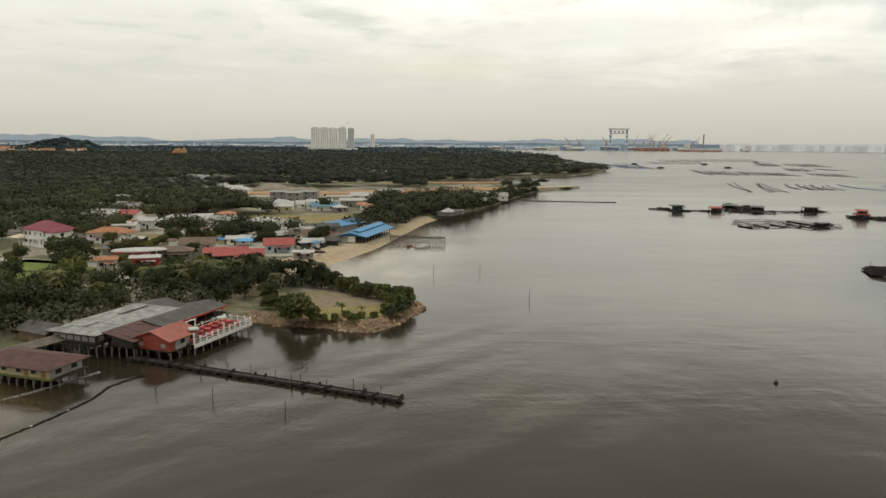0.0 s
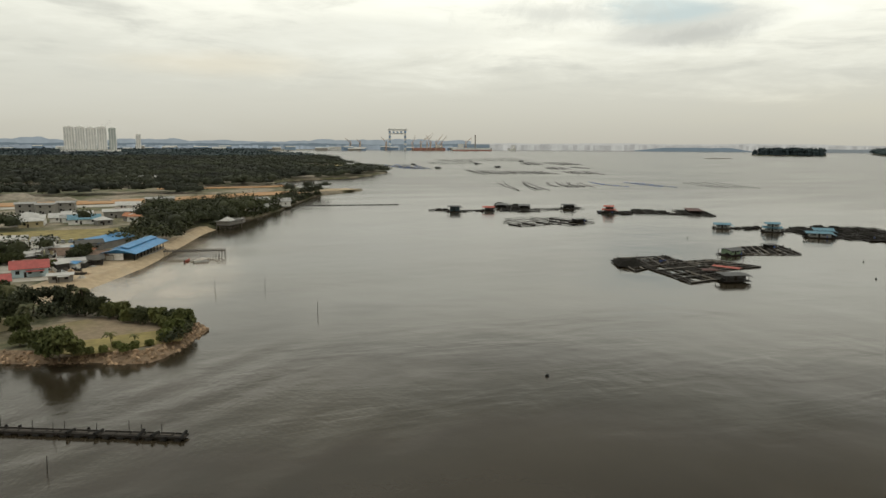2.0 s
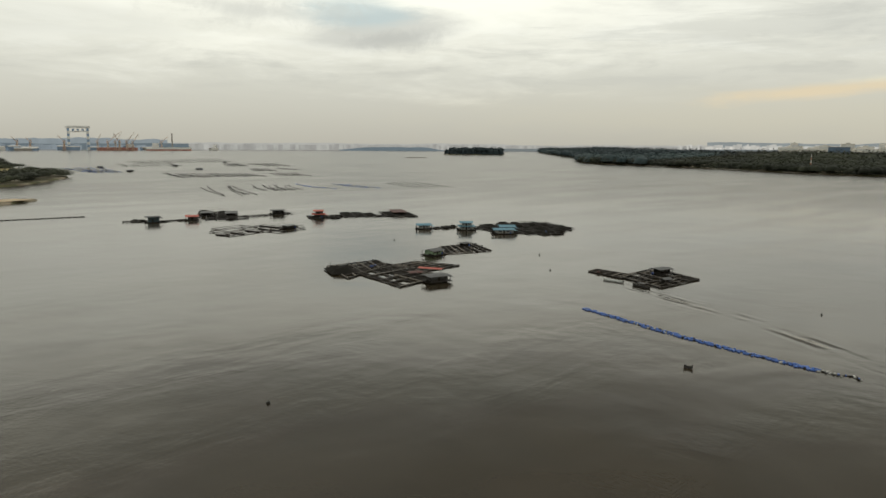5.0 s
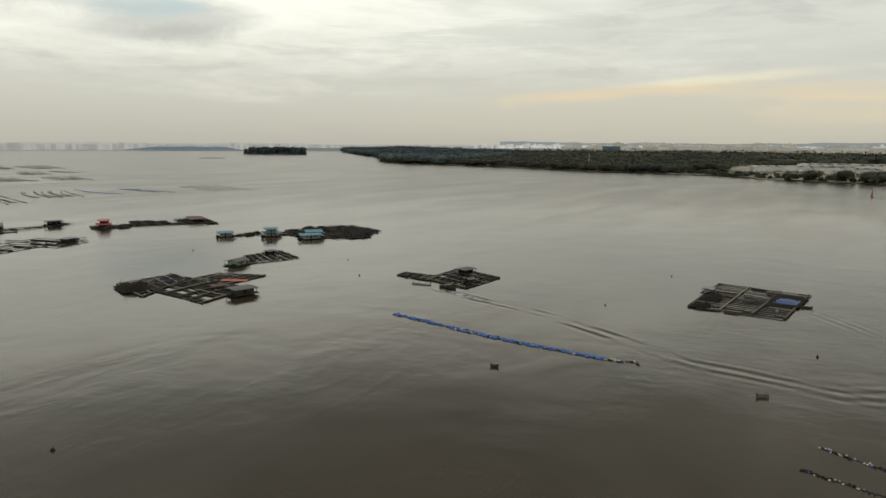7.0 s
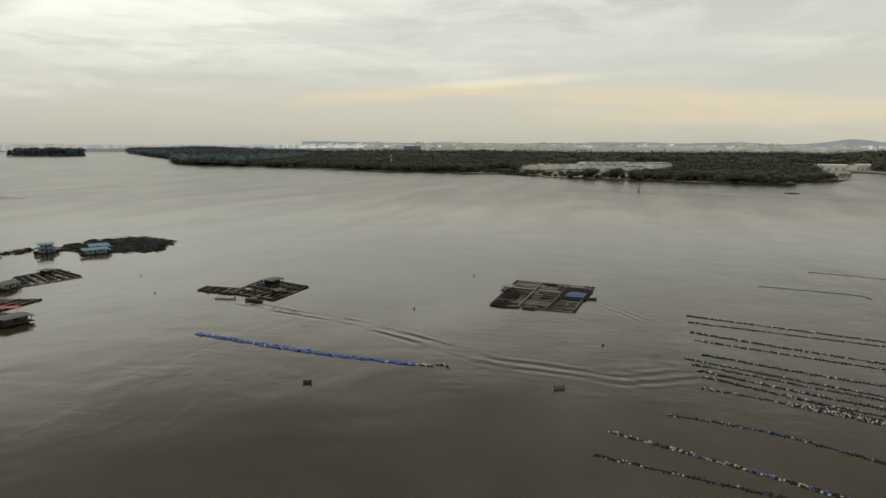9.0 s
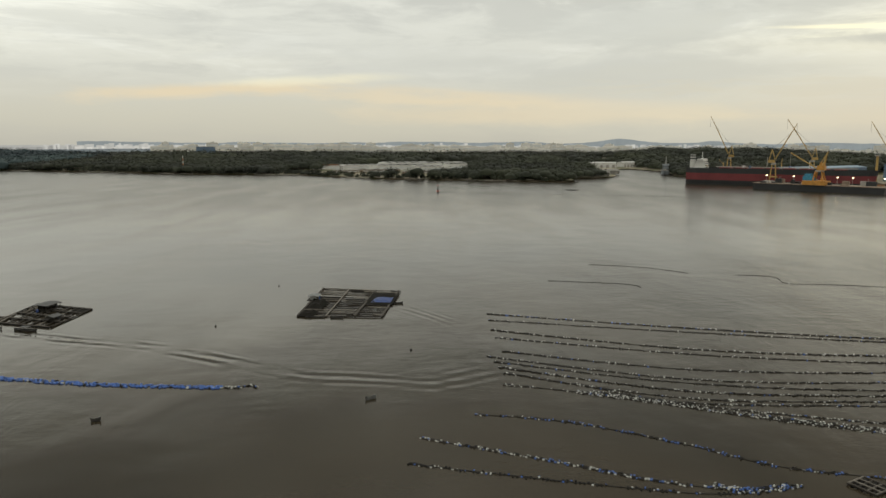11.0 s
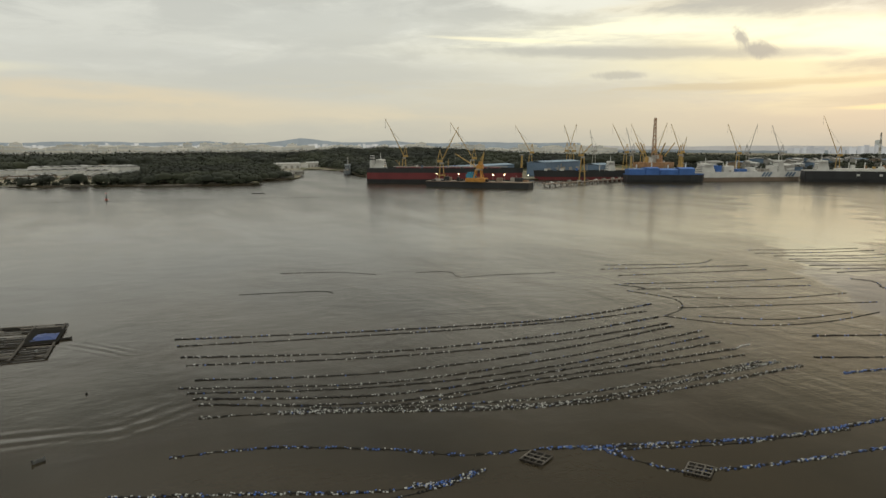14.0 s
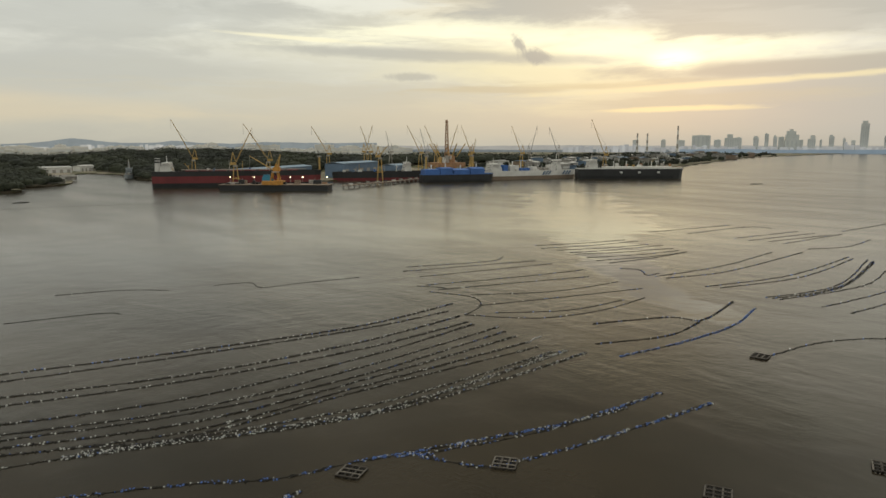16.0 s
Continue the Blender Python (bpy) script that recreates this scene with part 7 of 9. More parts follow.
    for i in range(9):
        x = ln * (0.2 + 0.09 * i)
        part("stake", G().rod((x, 1.5, -1), (x + 0.1, 1.55, r.uniform(1.4, 2.4)), 0.06, sides=5), WOOD_DARK, t)
    float_line([(-68, 97), (-64, 107), (-61.5, 116), (-61, 123), (-57.5, 129)], "dark net line curving on the water", 0.3, 0.5, 0.0, 0.02, 0.2, 0.0, 400, "net lines")
    float_line([(-95, 108), (-80, 113), (-72, 122), (-67, 131)], "pale line of drift foam on the water", 0.95, 0.25, 0.0, 0.97, 0.09, 0.0, 401, "drift lines", 4)


restaurant()
revetment()

# ---------------------------------------------------------------- the village
ROOF_MAROON = mat("maroon_tile_roof", (0.20, 0.035, 0.05), 0.65, 0.2, 0.9, 0.3, 0.4)
ROOF_REDS = mat("bright_red_roof", (0.30, 0.055, 0.045), 0.6, 0.18, 0.8, 0.3, 0.3)
ROOF_TERRA = mat("terracotta_roof", (0.36, 0.15, 0.07), 0.75, 0.25, 0.8, 0.4, 0.3)
ROOF_BROWN = mat("brown_tile_roof", (0.15, 0.10, 0.07), 0.8, 0.25, 0.8, 0.4, 0.3)
ROOF_BLUE = mat("bright_blue_roof", (0.055, 0.205, 0.40), 0.5, 0.12, 0.5, 0.25, 0.2)
ROOF_PALE = mat("pale_flat_roof", (0.42, 0.41, 0.385), 0.7, 0.12, 0.5, 0.35, 0.2)
WALL_PLASTER = mat("white_plaster", (0.80, 0.79, 0.76), 0.8, 0.08, 0.5, 0.25, 0.3, tint=(0.40, 0.37, 0.31))
WALL_PALEBLUE = mat("pale_blue_wall", (0.46, 0.58, 0.62), 0.8, 0.08, 0.5, 0.2, 0.3)
WALL_GREY = mat("grey_block_wall", (0.28, 0.27, 0.25), 0.85, 0.15, 0.6, 0.35, 0.3)


def house(x, y, rz, lx, ly, h, roof, wall, label, hip=False, rise=None, name="house", z=1.72, storeys=1, porch=True):
    """A village house: walls, windows and doors, a pitched or hipped roof with eaves, perhaps a porch."""
    t = thing(name, x, y, z, rz, label, "house", "village houses")
    part("wall", G().box(0, 0, 0, lx, ly, h), wall, t)
    rise = rise or ly * 0.22
    if hip:
        part("roof", G().hip(0, 0, h, lx, ly, rise, 0.16, 0.7), roof, t)
    else:
        part("roof", G().gable(0, 0, h, lx, ly, rise, 0.16, 0.7), roof, t)
        part("gable_wall", G().gable_ends(0, 0, h, lx, ly, rise), wall, t)
    n = max(2, int(lx / 3.5)) if porch else 2
    for s in range(storeys):
        z0 = h * s / storeys + h / storeys * 0.35
        for i in range(n):
            px = -lx / 2 + lx * (i + 0.5) / n
            window(t, px, -ly / 2 - 0.03, z0, 1.2, min(1.2, h / storeys * 0.4), "y", wall)
        for sx in (-1, 1) if porch else ():
            window(t, sx * (lx / 2 + 0.03), 0, z0, 1.2, 1.0, "x", wall)
    part("door", G().box(-lx * 0.12, -ly / 2 - 0.05, 0, 1.0, 0.14, 2.0), WOOD_DARK, t)
    if porch:
        part("porch_roof", G().box(lx * 0.15, -ly / 2 - 1.2, 2.3, lx * 0.5, 2.4, 0.12), roof, t)
        for sx in (-1, 1):
            part("porch_post", G().box(lx * 0.15 + sx * lx * 0.23, -ly / 2 - 2.2, 0, 0.16, 0.16, 2.3), wall, t)
    return t


def mansion():
    t = thing("white_mansion", -164, 287, 1.72, -28, "white two-storey mansion with a maroon hipped roof", "house")
    part("wall", G().box(0, 0, 0, 16, 11, 6.6), WALL_PLASTER, t)
    part("roof", G().hip(0, 0, 6.6, 16, 11, 3.4, 0.2, 1.0), ROOF_MAROON, t)
    part("wing", G().box(9.5, -2, 0, 5, 8, 6.2), WALL_PLASTER, t)
    part("wing_roof", G().hip(9.5, -2, 6.2, 5, 8, 1.6, 0.2, 0.6), ROOF_MAROON, t)
    part("balcony", G().box(1, -6.4, 3.2, 9, 2.0, 0.25).box(1, -7.3, 3.45, 9, 0.15, 0.9), WALL_PLASTER, t)
    for i in range(4):
        part("column", G().rod((-3 + i * 2.7, -7.1, 0), (-3 + i * 2.7, -7.1, 6.4), 0.22, sides=8), WALL_PLASTER, t)
    for z in (1.0, 4.3):
        for i in range(5):
            window(t, -6.5 + i * 3.2, -5.55, z, 1.3, 1.4, "y", WALL_PLASTER)
        window(t, 12.05, -2, z, 1.4, 1.4, "x", WALL_PLASTER)
    part("canopy", G().hip(-11, -5, 3.0, 7, 6, 1.2, 0.15, 0.5), mat("cream_canopy", (0.60, 0.50, 0.38), 0.8, 0.1), t)
    for sx in (-13.5, -8.5):
        for sy in (-7.3, -2.7):
            part("canopy_post", G().box(sx, sy, 0, 0.25, 0.25, 3.0), WALL_PLASTER, t)
    w = thing("garden_wall", -158, 276, 1.72, -28, "white garden wall before the mansion", "wall")
    for i in range(12):
        part("panel", G().box(-16 + i * 3, 0, 0, 2.8, 0.18, 1.3), WALL_PLASTER, w)
        part("pier", G().box(-17.5 + i * 3, 0, 0, 0.4, 0.4, 1.7), WALL_PLASTER, w)


def market():
    """The blue-roofed seafood market on the beach."""
    t = thing("beach_market", -35, 314, 1.2, 76, "long open market hall with a bright blue sheet roof", "market hall")
    part("floor", G().box(0, 0, 0.2, 36, 12.5, 0.4), WALL_GREY, t)
    part("roof", G().gable(0, 0, 3.5, 37, 13, 1.6, 0.16, 1.0), ROOF_BLUE, t)
    part("upper_roof", G().gable(2, 0, 5.0, 34, 5, 0.7, 0.14, 0.3), ROOF_BLUE, t)
    part("gable_wall", G().gable_ends(0, 0, 3.5, 36, 12, 1.5), ROOF_BLUE, t)
    part("back_wall", G().box(0, 5.8, 0.6, 35, 0.25, 2.9), WALL_DARK, t)
    part("front_panel", G().box(-18.0, 1.6, 0.8, 0.2, 7, 2.6), WALL_PLASTER, t, "white painted front panel")
    for i in range(10):
        part("post", G().box(-17 + i * 3.8, -5.8, -1.6, 0.25, 0.25, 5.0), WOOD_DARK, t)
    part("rail", G().box(0, -5.9, 1.4, 35, 0.08, 0.1), WOOD_GREY, t)
    t = thing("market_annex", -51, 342, 1.72, 60, "low hall with a blue sheet roof", "hall")
    part("roof", G().gable(0, 0, 3.2, 24, 14, 1.6, 0.14, 0.6), ROOF_BLUE, t)
    part("wall", G().box(0, 0, 0, 22, 13, 3.2), WALL_GREY, t)
    # pier on stilts
    t = thing("timber_pier", -24, 313.7, 0, -10, "grey timber pier on many thin stilts over the shallows", "pier")
    for i in range(12):
        part("deck_plank", G().box(i * 2.1 + 1, 0, 2.2, 2.0, 3.2, 0.16), WOOD_GREY, t)
    for i in range(20):
        for y in (-1.4, 1.4):
            part("stilt", G().rod((i * 1.3 + 0.6, y, -1), (i * 1.3 + 0.6, y, 3.0), 0.12, sides=6), WOOD_GREY, t)
    for y in (-1.5, 1.5):
        part("rail", G().box(12.8, y, 2.9, 25.4, 0.1, 0.1), WOOD_GREY, t)
    t = thing("boat_ramp", -9, 299, 0, 60, "pale concrete slip running into the water", "slipway")
    part("slab", G().box(0, 0, -0.6, 9, 3.4, 1.0), PAVING, t)
    boat(-8.5, 294, 10, 5.5, BOAT_WHITE, "small white boat at the slipway")
    boat(-14, 298, 70, 5, TIN_RED, "small red boat drawn up by the slipway")
    # stilt restaurant farther along the shore
    t = thing("far_stilt_hall", 4, 408, 0, 62, "dark hall on stilts with a pale peaked tent roof", "hall")
    stilts(t, np.linspace(-7, 7, 5), np.linspace(-4, 4, 4), 2.2, 0.2)
    part("floor", G().box(0, 0, 2.2, 16, 10, 0.3), WOOD_DARK, t)
    part("wall", G().box(0, 0, 2.5, 14, 8, 2.0), WALL_GREY, t)
    part("roof", G().hip(0, 0, 4.5, 14, 8, 1.3, 0.15, 1.0), ROOF_DARK, t)
    part("tent_roof", G().hip(-4, -1, 4.9, 6, 6, 2.2, 0.12, 0.3, 0, 0.3), ROOF_PALE, t, "pale peaked tent roof")
    part("annex", G().box(9, -2, 2.5, 4, 5, 2.4), WALL_GREY, t)
    # boom on the water
    t = thing("float_boom", 62, 541, 0, -8.2, "long thin dark boom floating off the point", "boom")
    for i in range(18):
        part("boom_section", G().rod((i * 4, 0, 0.1), (i * 4 + 3.7, 0, 0.1), 0.42, sides=6), FLOAT_BLACK, t)


def car_proto(paint, label):
    t = thing("parked_car", 0, 0, 0, 0, label, "car", "parked cars")
    g = G()
    g.box(0, 0, 0.35, 4.3, 1.7, 0.55)
    n = len(g.v)
    g.v += [(-1.5, -0.8, 0.9), (1.2, -0.8, 0.9), (1.2, 0.8, 0.9), (-1.5, 0.8, 0.9), (-1.0, -0.65, 1.45), (0.5, -0.65, 1.45), (0.5, 0.65, 1.45), (-1.0, 0.65, 1.45)]
    g.f += [(n + 4, n + 5, n + 6, n + 7)]
    part("body", g, paint, t)
    w = G()
    n = 0
    w.v += [(-1.5, -0.8, 0.9), (1.2, -0.8, 0.9), (1.2, 0.8, 0.9), (-1.5, 0.8, 0.9), (-1.0, -0.65, 1.44), (0.5, -0.65, 1.44), (0.5, 0.65, 1.44), (-1.0, 0.65, 1.44)]
    w.f += [(i, (i + 1) % 4, 4 + (i + 1) % 4, 4 + i) for i in range(4)]
    part("window_band", w, GLASS_DARK, t)
    for x in (-1.35, 1.35):
        for y in (-0.8, 0.8):
            part("wheel", G().rod((x, y - 0.1, 0.32), (x, y + 0.1, 0.32), 0.32, sides=10), FLOAT_BLACK, t)
    return t


def village():
    mansion()
    market()
    house(-146, 304, -8, 17, 10, 3.2, ROOF_TERRA, WALL_PLASTER, "low house with a broad terracotta roof", True, 2.2)
    house(-142, 294, -8, 11, 6, 2.8, ROOF_BROWN, WALL_PLASTER, "brick-brown roofed house with a carport")
    house(-156, 334, 4, 15, 8, 3.2, ROOF_TERRA, WALL_GREY, "terrace of houses with terracotta roofs")
    house(-98, 276, 12, 13, 7.5, 2.9, ROOF_BROWN, WALL_PLASTER, "house with a wide brown tiled roof", False, 2.0)
    house(-74, 250, 14, 17, 7, 2.8, ROOF_REDS, WALL_DARK, "long low building with a bright red roof", False, 1.5, "long_house")
    house(-81, 257, 14, 15, 6, 2.6, ROOF_REDS, WALL_DARK, "long low building with a red sheet roof", False, 1.3, "long_house")
    house(-64.5, 272, 12, 11, 8, 3.4, ROOF_REDS, WALL_PALEBLUE, "pale blue walled house with a red roof", False, 2.0)
    house(-57, 301, 20, 9, 7, 3.4, ROOF_BROWN, WALL_PLASTER, "white walled house with a dark brown roof", False, 2.0)
    house(-54, 287, 12, 8, 5, 2.8, ROOF_PALE, WALL_PLASTER, "small white flat-roofed house", False, 0.6)
    house(-66, 322, 8, 8, 4, 3.0, ROOF_PALE, WALL_PLASTER, "white cabin beside the car park", False, 0.5, porch=False)
    house(-55, 330, 20, 10, 6, 3.4, ROOF_DARK, WALL_GREY, "dark-roofed open shed by the car park", False, 1.2)
    house(-46, 300, 20, 9, 6, 2.8, ROOF_BROWN, WALL_GREY, "weathered shed above the beach", False, 1.1)
    house(-47, 290, 10, 6, 5, 2.6, ROOF_DARK, WALL_DARK, "dark shed above the beach", False, 1.0)
    house(-86, 290, 10, 9, 5, 2.9, ROOF_PALE, WALL_PLASTER, "white bungalow with a pale roof", False, 0.9)
    house(-52, 257, 6, 7, 4, 2.6, ROOF_PALE, WALL_GREY, "grey block hut on the rubble yard", False, 0.4)
    house(-114, 233, 20, 6, 5, 3.4, ROOF_TERRA, PAINT_WHITE, "white kiosk with a red base", False, 0.7)
    house(-103, 238, 16, 9, 5, 3.4, ROOF_PALE, PAINT_RED, "small hall with red walls and a pale roof", False, 0.5)
    house(-125, 268, -20, 12, 7, 3.0, ROOF_BROWN, WALL_PLASTER, "bungalow with a brown roof", True)
    house(-100, 254, 14, 14, 7, 3.0, ROOF_BROWN, WALL_GREY, "low grey house with a mottled brown roof", True)
    t = thing("oval_pavilion", -109, 247, 1.72, 16, "open pavilion with a pale oval roof", "pavilion")
    g = G().rod((0, 0, 4.2), (0, 0, 4.6), 5, 4.7, 20)
    g.v = [(x * 1.9, y, z) for x, y, z in g.v]
    part("roof", g, ROOF_PALE, t)
    part("fascia", G().box(-2, -4.2, 3.4, 12, 0.2, 0.9), PAINT_RED, t)
    for x in (-6, -2, 2, 6):
        for y in (-2.5, 2.5):
            part("column", G().rod((x, y, 0), (x, y, 4.2), 0.25, sides=8), PAINT_WHITE, t)
    t = thing("blue_canopy", -82, 286, 1.72, 10, "small bright blue canopy on posts", "canopy")
    part("roof", G().gable(0, 0, 2.4, 6, 4, 0.8, 0.1, 0.3), mat("sky_blue_canvas", (0.10, 0.33, 0.60), 0.6, 0.1), t)
    for x in (-2.7, 2.7):
        for y in (-1.8, 1.8):
            part("post", G().box(x, y, 0, 0.12, 0.12, 2.5), PAINT_WHITE, t)
    t = thing("cream_wall", -53.5, 192, 1.72, 10, "cream painted wall panel among trees", "wall")
    part("panel", G().box(0, 0, 0, 4.5, 0.3, 3.2), WALL_CREAM, t)
    r = random.Random(17)
    roofs = (ROOF_BROWN, ROOF_TERRA, ROOF_PALE, ROOF_DARK, ROOF_GREY, ROOF_PALE)
    walls = (WALL_PLASTER, WALL_PLASTER, WALL_GREY, WALL_CREAM)
    names = {id(ROOF_BROWN): "brown", id(ROOF_TERRA): "terracotta", id(ROOF_PALE): "pale grey", id(ROOF_DARK): "dark", id(ROOF_GREY): "grey"}
    for x, y in ((-195, 345), (-182, 352), (-168, 350), (-205, 330), (-150, 352), (-214, 352), (-140, 366), (-190, 372), (-176, 388), (-160, 402), (-206, 396), (-225, 380), (-130, 372), (-240, 410), (-148, 420), (-198, 428), (-222, 440), (-120, 384),
                 (-100, 430), (-64, 432), (-48, 446), (-84, 452), (-36, 470), (-110, 470), (-140, 480), (-20, 480), (-60, 490), (-175, 470), (-10, 500), (10, 520), (22, 540), (-30, 520), (-50, 450), (-16, 520), (30, 560), (-236, 332), (-250, 360)):
        k = r.choice(roofs)
        house(x, y, r.uniform(-25, 25), r.uniform(7, 12), r.uniform(5.5, 8), r.uniform(2.6, 3.3), k, r.choice(walls), "village house with a %s roof among trees" % names[id(k)], r.random() < 0.4, porch=False)
    kinds = {"p": (ROOF_PALE, WALL_PLASTER, "pale"), "g": (ROOF_GREY, WALL_PLASTER, "grey"), "r": (ROOF_REDS, WALL_PLASTER, "red"), "d": (ROOF_DARK, WALL_GREY, "dark"), "b": (TIN_BLUE, WALL_PLASTER, "blue-grey")}
    for x, y, k in PEEK:
        roof, wall, tone = kinds[k]
        w = r.uniform(0.026, 0.04) * y
        house(x, y, r.uniform(-15, 15), w, w * 0.6, r.uniform(2.8, 4.2), roof, wall, "white-walled house with a %s roof among dark trees" % tone if wall is WALL_PLASTER else "grey house with a dark roof among trees", r.random() < 0.3, porch=False)
    # pale workshops beyond the fields
    for x, y, lx, ly, rz in ((-112, 925, 46, 14, 6), (-34, 936, 12, 8, 0), (-70, 930, 14, 8, 4), (10, 940, 16, 7, 6), (-180, 600, 16, 9, 0), (-60, 470, 18, 7, 6), (-82, 462, 16, 5, 8), (-44, 566, 20, 8, 12), (-280, 700, 26, 10, 5), (-310, 690, 18, 9, 0)):
        house(x, y, rz, lx, ly, 4.2, r.choice((ROOF_PALE, ROOF_GREY, ROOF_GREY)), WALL_GREY, "long grey workshop with a light sheet roof", False, 1.2, "workshop", porch=False)
    for x, y in ((-121, 512), (-107, 504), (-98, 516)):
        house(x, y, r.uniform(-10, 10), 11, 8, 6.5, ROOF_GREY, WALL_GREY, "unfinished grey concrete house", False, 0.8, "workshop", storeys=2, porch=False)
    for x, y, lx, ly, h in ((-122, 606, 34, 16, 3.6), (-158, 640, 30, 20, 4.5), (-140, 618, 22, 14, 3.0), (-90, 598, 22, 12, 2.4)):
        t = thing("spoil_heap", x, y, 1.6, r.uniform(-12, 12), "broad heap of pale dug earth beyond the trees", "heap", "spoil heaps")
        part("mound", heap_of(r, 0, 0, 0, lx, ly, h), mat("pale_dug_earth", (0.27, 0.235, 0.185), 0.95, 0.2, 0.25, 0.5, 0.06), t)
    # stalls and small sheds crowding the shore road
    tones = (WALL_PLASTER, WALL_GREY, WALL_DARK, WALL_CREAM)
    for i in range(30):
        x, y = r.uniform(-128, -50), r.uniform(262, 328)
        t = thing("stall", x, y, 1.76, r.uniform(-30, 40), "small makeshift stall with a sheet roof by the shore road", "stall", "village stalls")
        a, b2, h = r.uniform(2.5, 5), r.uniform(2, 4), r.uniform(2.1, 2.7)
        part("wall", G().box(0, 0, 0, a, b2, h), r.choice(tones), t)
        part("roof", G().gable(0, 0, h, a, b2, 0.5, 0.1, 0.6), r.choice((ROOF_PALE, ROOF_BROWN, ROOF_GREY, ROOF_TERRA, ROOF_BLUE, ROOF_PALE)), t)
    # parked cars and boats
    paints = [car_proto(mat("car_white", (0.62, 0.62, 0.61), 0.3, 0.05), "white car parked in the dusty yard"), car_proto(mat("car_silver", (0.32, 0.33, 0.34), 0.3, 0.05, metal=0.5), "silver car parked in the dusty yard"),
              car_proto(mat("car_black", (0.02, 0.02, 0.022), 0.3, 0.05), "black car parked in the dusty yard"), car_proto(mat("car_red", (0.30, 0.03, 0.03), 0.3, 0.05), "red car parked in the dusty yard")]
    spots = [(-118 + i * 3.2, 345 + i * 0.75, 100) for i in range(19)] + [(-79 + i * 3.0, 310 + i * 0.4, 12) for i in range(6)] + [(-70 + i * 4, 296 + r.uniform(-3, 3), r.uniform(0, 180)) for i in range(5)] + [(-120 + i * 3, 260 + r.uniform(-2, 2), 80) for i in range(4)]
    used = set()
    for x, y, a in spots:
        k = r.choice((0, 0, 1, 1, 2, 2, 3))
        at = pose(x + r.uniform(-0.4, 0.4), y + r.uniform(-0.8, 0.8), 1.90, 0, 0, a + r.uniform(-6, 6))
        if k in used:
            copy_thing(paints[k], at)
        else:
            paints[k].matrix_world = at
            used.add(k)
    for i in range(7):
        boat(-52 + r.uniform(-4, 4), 268 + i * 4.5, r.uniform(0, 180), 5, r.choice((BOAT_WHITE, BLACK_HULL, WOOD_GREY)), "old boat hull drawn up above the beach", 1.85)
    for i in range(30):
        t = thing("rubble_pile", -58 + r.uniform(-10, 14), 258 + r.uniform(0, 42), 1.86, r.uniform(0, 360), "pile of pale rubble and timber above the beach", "rubble", "rubble piles")
        part("mound", heap_of(r, 0, 0, 0, r.uniform(1.5, 4), r.uniform(1.2, 3), r.uniform(0.5, 1.2)), r.choice((PAVING, WOOD_GREY, SAND_PALE, ROCK)), t)


village()

# ---------------------------------------------------------------- the white towers and the far northern yard
CONCRETE = mat("pale_tower_concrete", (0.86, 0.855, 0.83), 0.8, 0.05, 0.05, 0.15, 0.02)
NETTING = mat("green_scaffold_net", (0.38, 0.45, 0.43), 0.9, 0.12, 0.1)
SHADE = mat("tower_window_shadow", (0.55, 0.56, 0.56), 0.5, 0.1, 0.1)
# far yard paints, paled to put the haze of distance into the colour
YARD_BLUE = mat("hazed_blue_steel", (0.24, 0.34, 0.48), 0.7, 0.1, 0.05)
YARD_WHITE = mat("hazed_white_steel", (0.72, 0.72, 0.70), 0.7, 0.08, 0.05)
YARD_RED = mat("hazed_red_steel", (0.42, 0.20, 0.16), 0.7, 0.15, 0.05)
CRANE_YELLOW = mat("yellow_crane_steel", (0.40, 0.26, 0.08), 0.6, 0.15, 0.3)
CRANE_GREY = mat("grey_crane_steel", (0.30, 0.28, 0.25), 0.7, 0.15, 0.3)


def tower_block(x, y, lx, ly, h, rz, label, wall=CONCRETE, netted=False):
    t = thing("tower_block", x, y, 1.6, rz, label, "apartment tower", "apartment towers")
    part("wall", G().box(0, 0, 0, lx, ly, h), NETTING if netted else wall, t)
    part("roof", G().box(0, 0, h, lx * 0.4, ly * 0.6, 5).box(0, 0, h, lx + 0.6, ly + 0.6, 0.8), wall, t)
    n = max(2, int(lx / 8))
    for i in range(n):
        px = -lx / 2 + lx * (i + 0.5) / n
        part("window_column", G().box(px, -ly / 2 - 0.12, 6, lx / n * 0.24, 0.3, h - 9), SHADE, t)
        part("balcony_stack", G().box(px + lx / n * 0.42, -ly / 2 - 0.8, 4, lx / n * 0.25, 1.7, h - 5), wall, t)
    m = int(h / 3.3)
    for k in range(0, m, 2):
        part("floor_band", G().box(0, -ly / 2 - 0.2, k * 3.3 + 3, lx, 0.45, 0.5), wall, t)
    return t


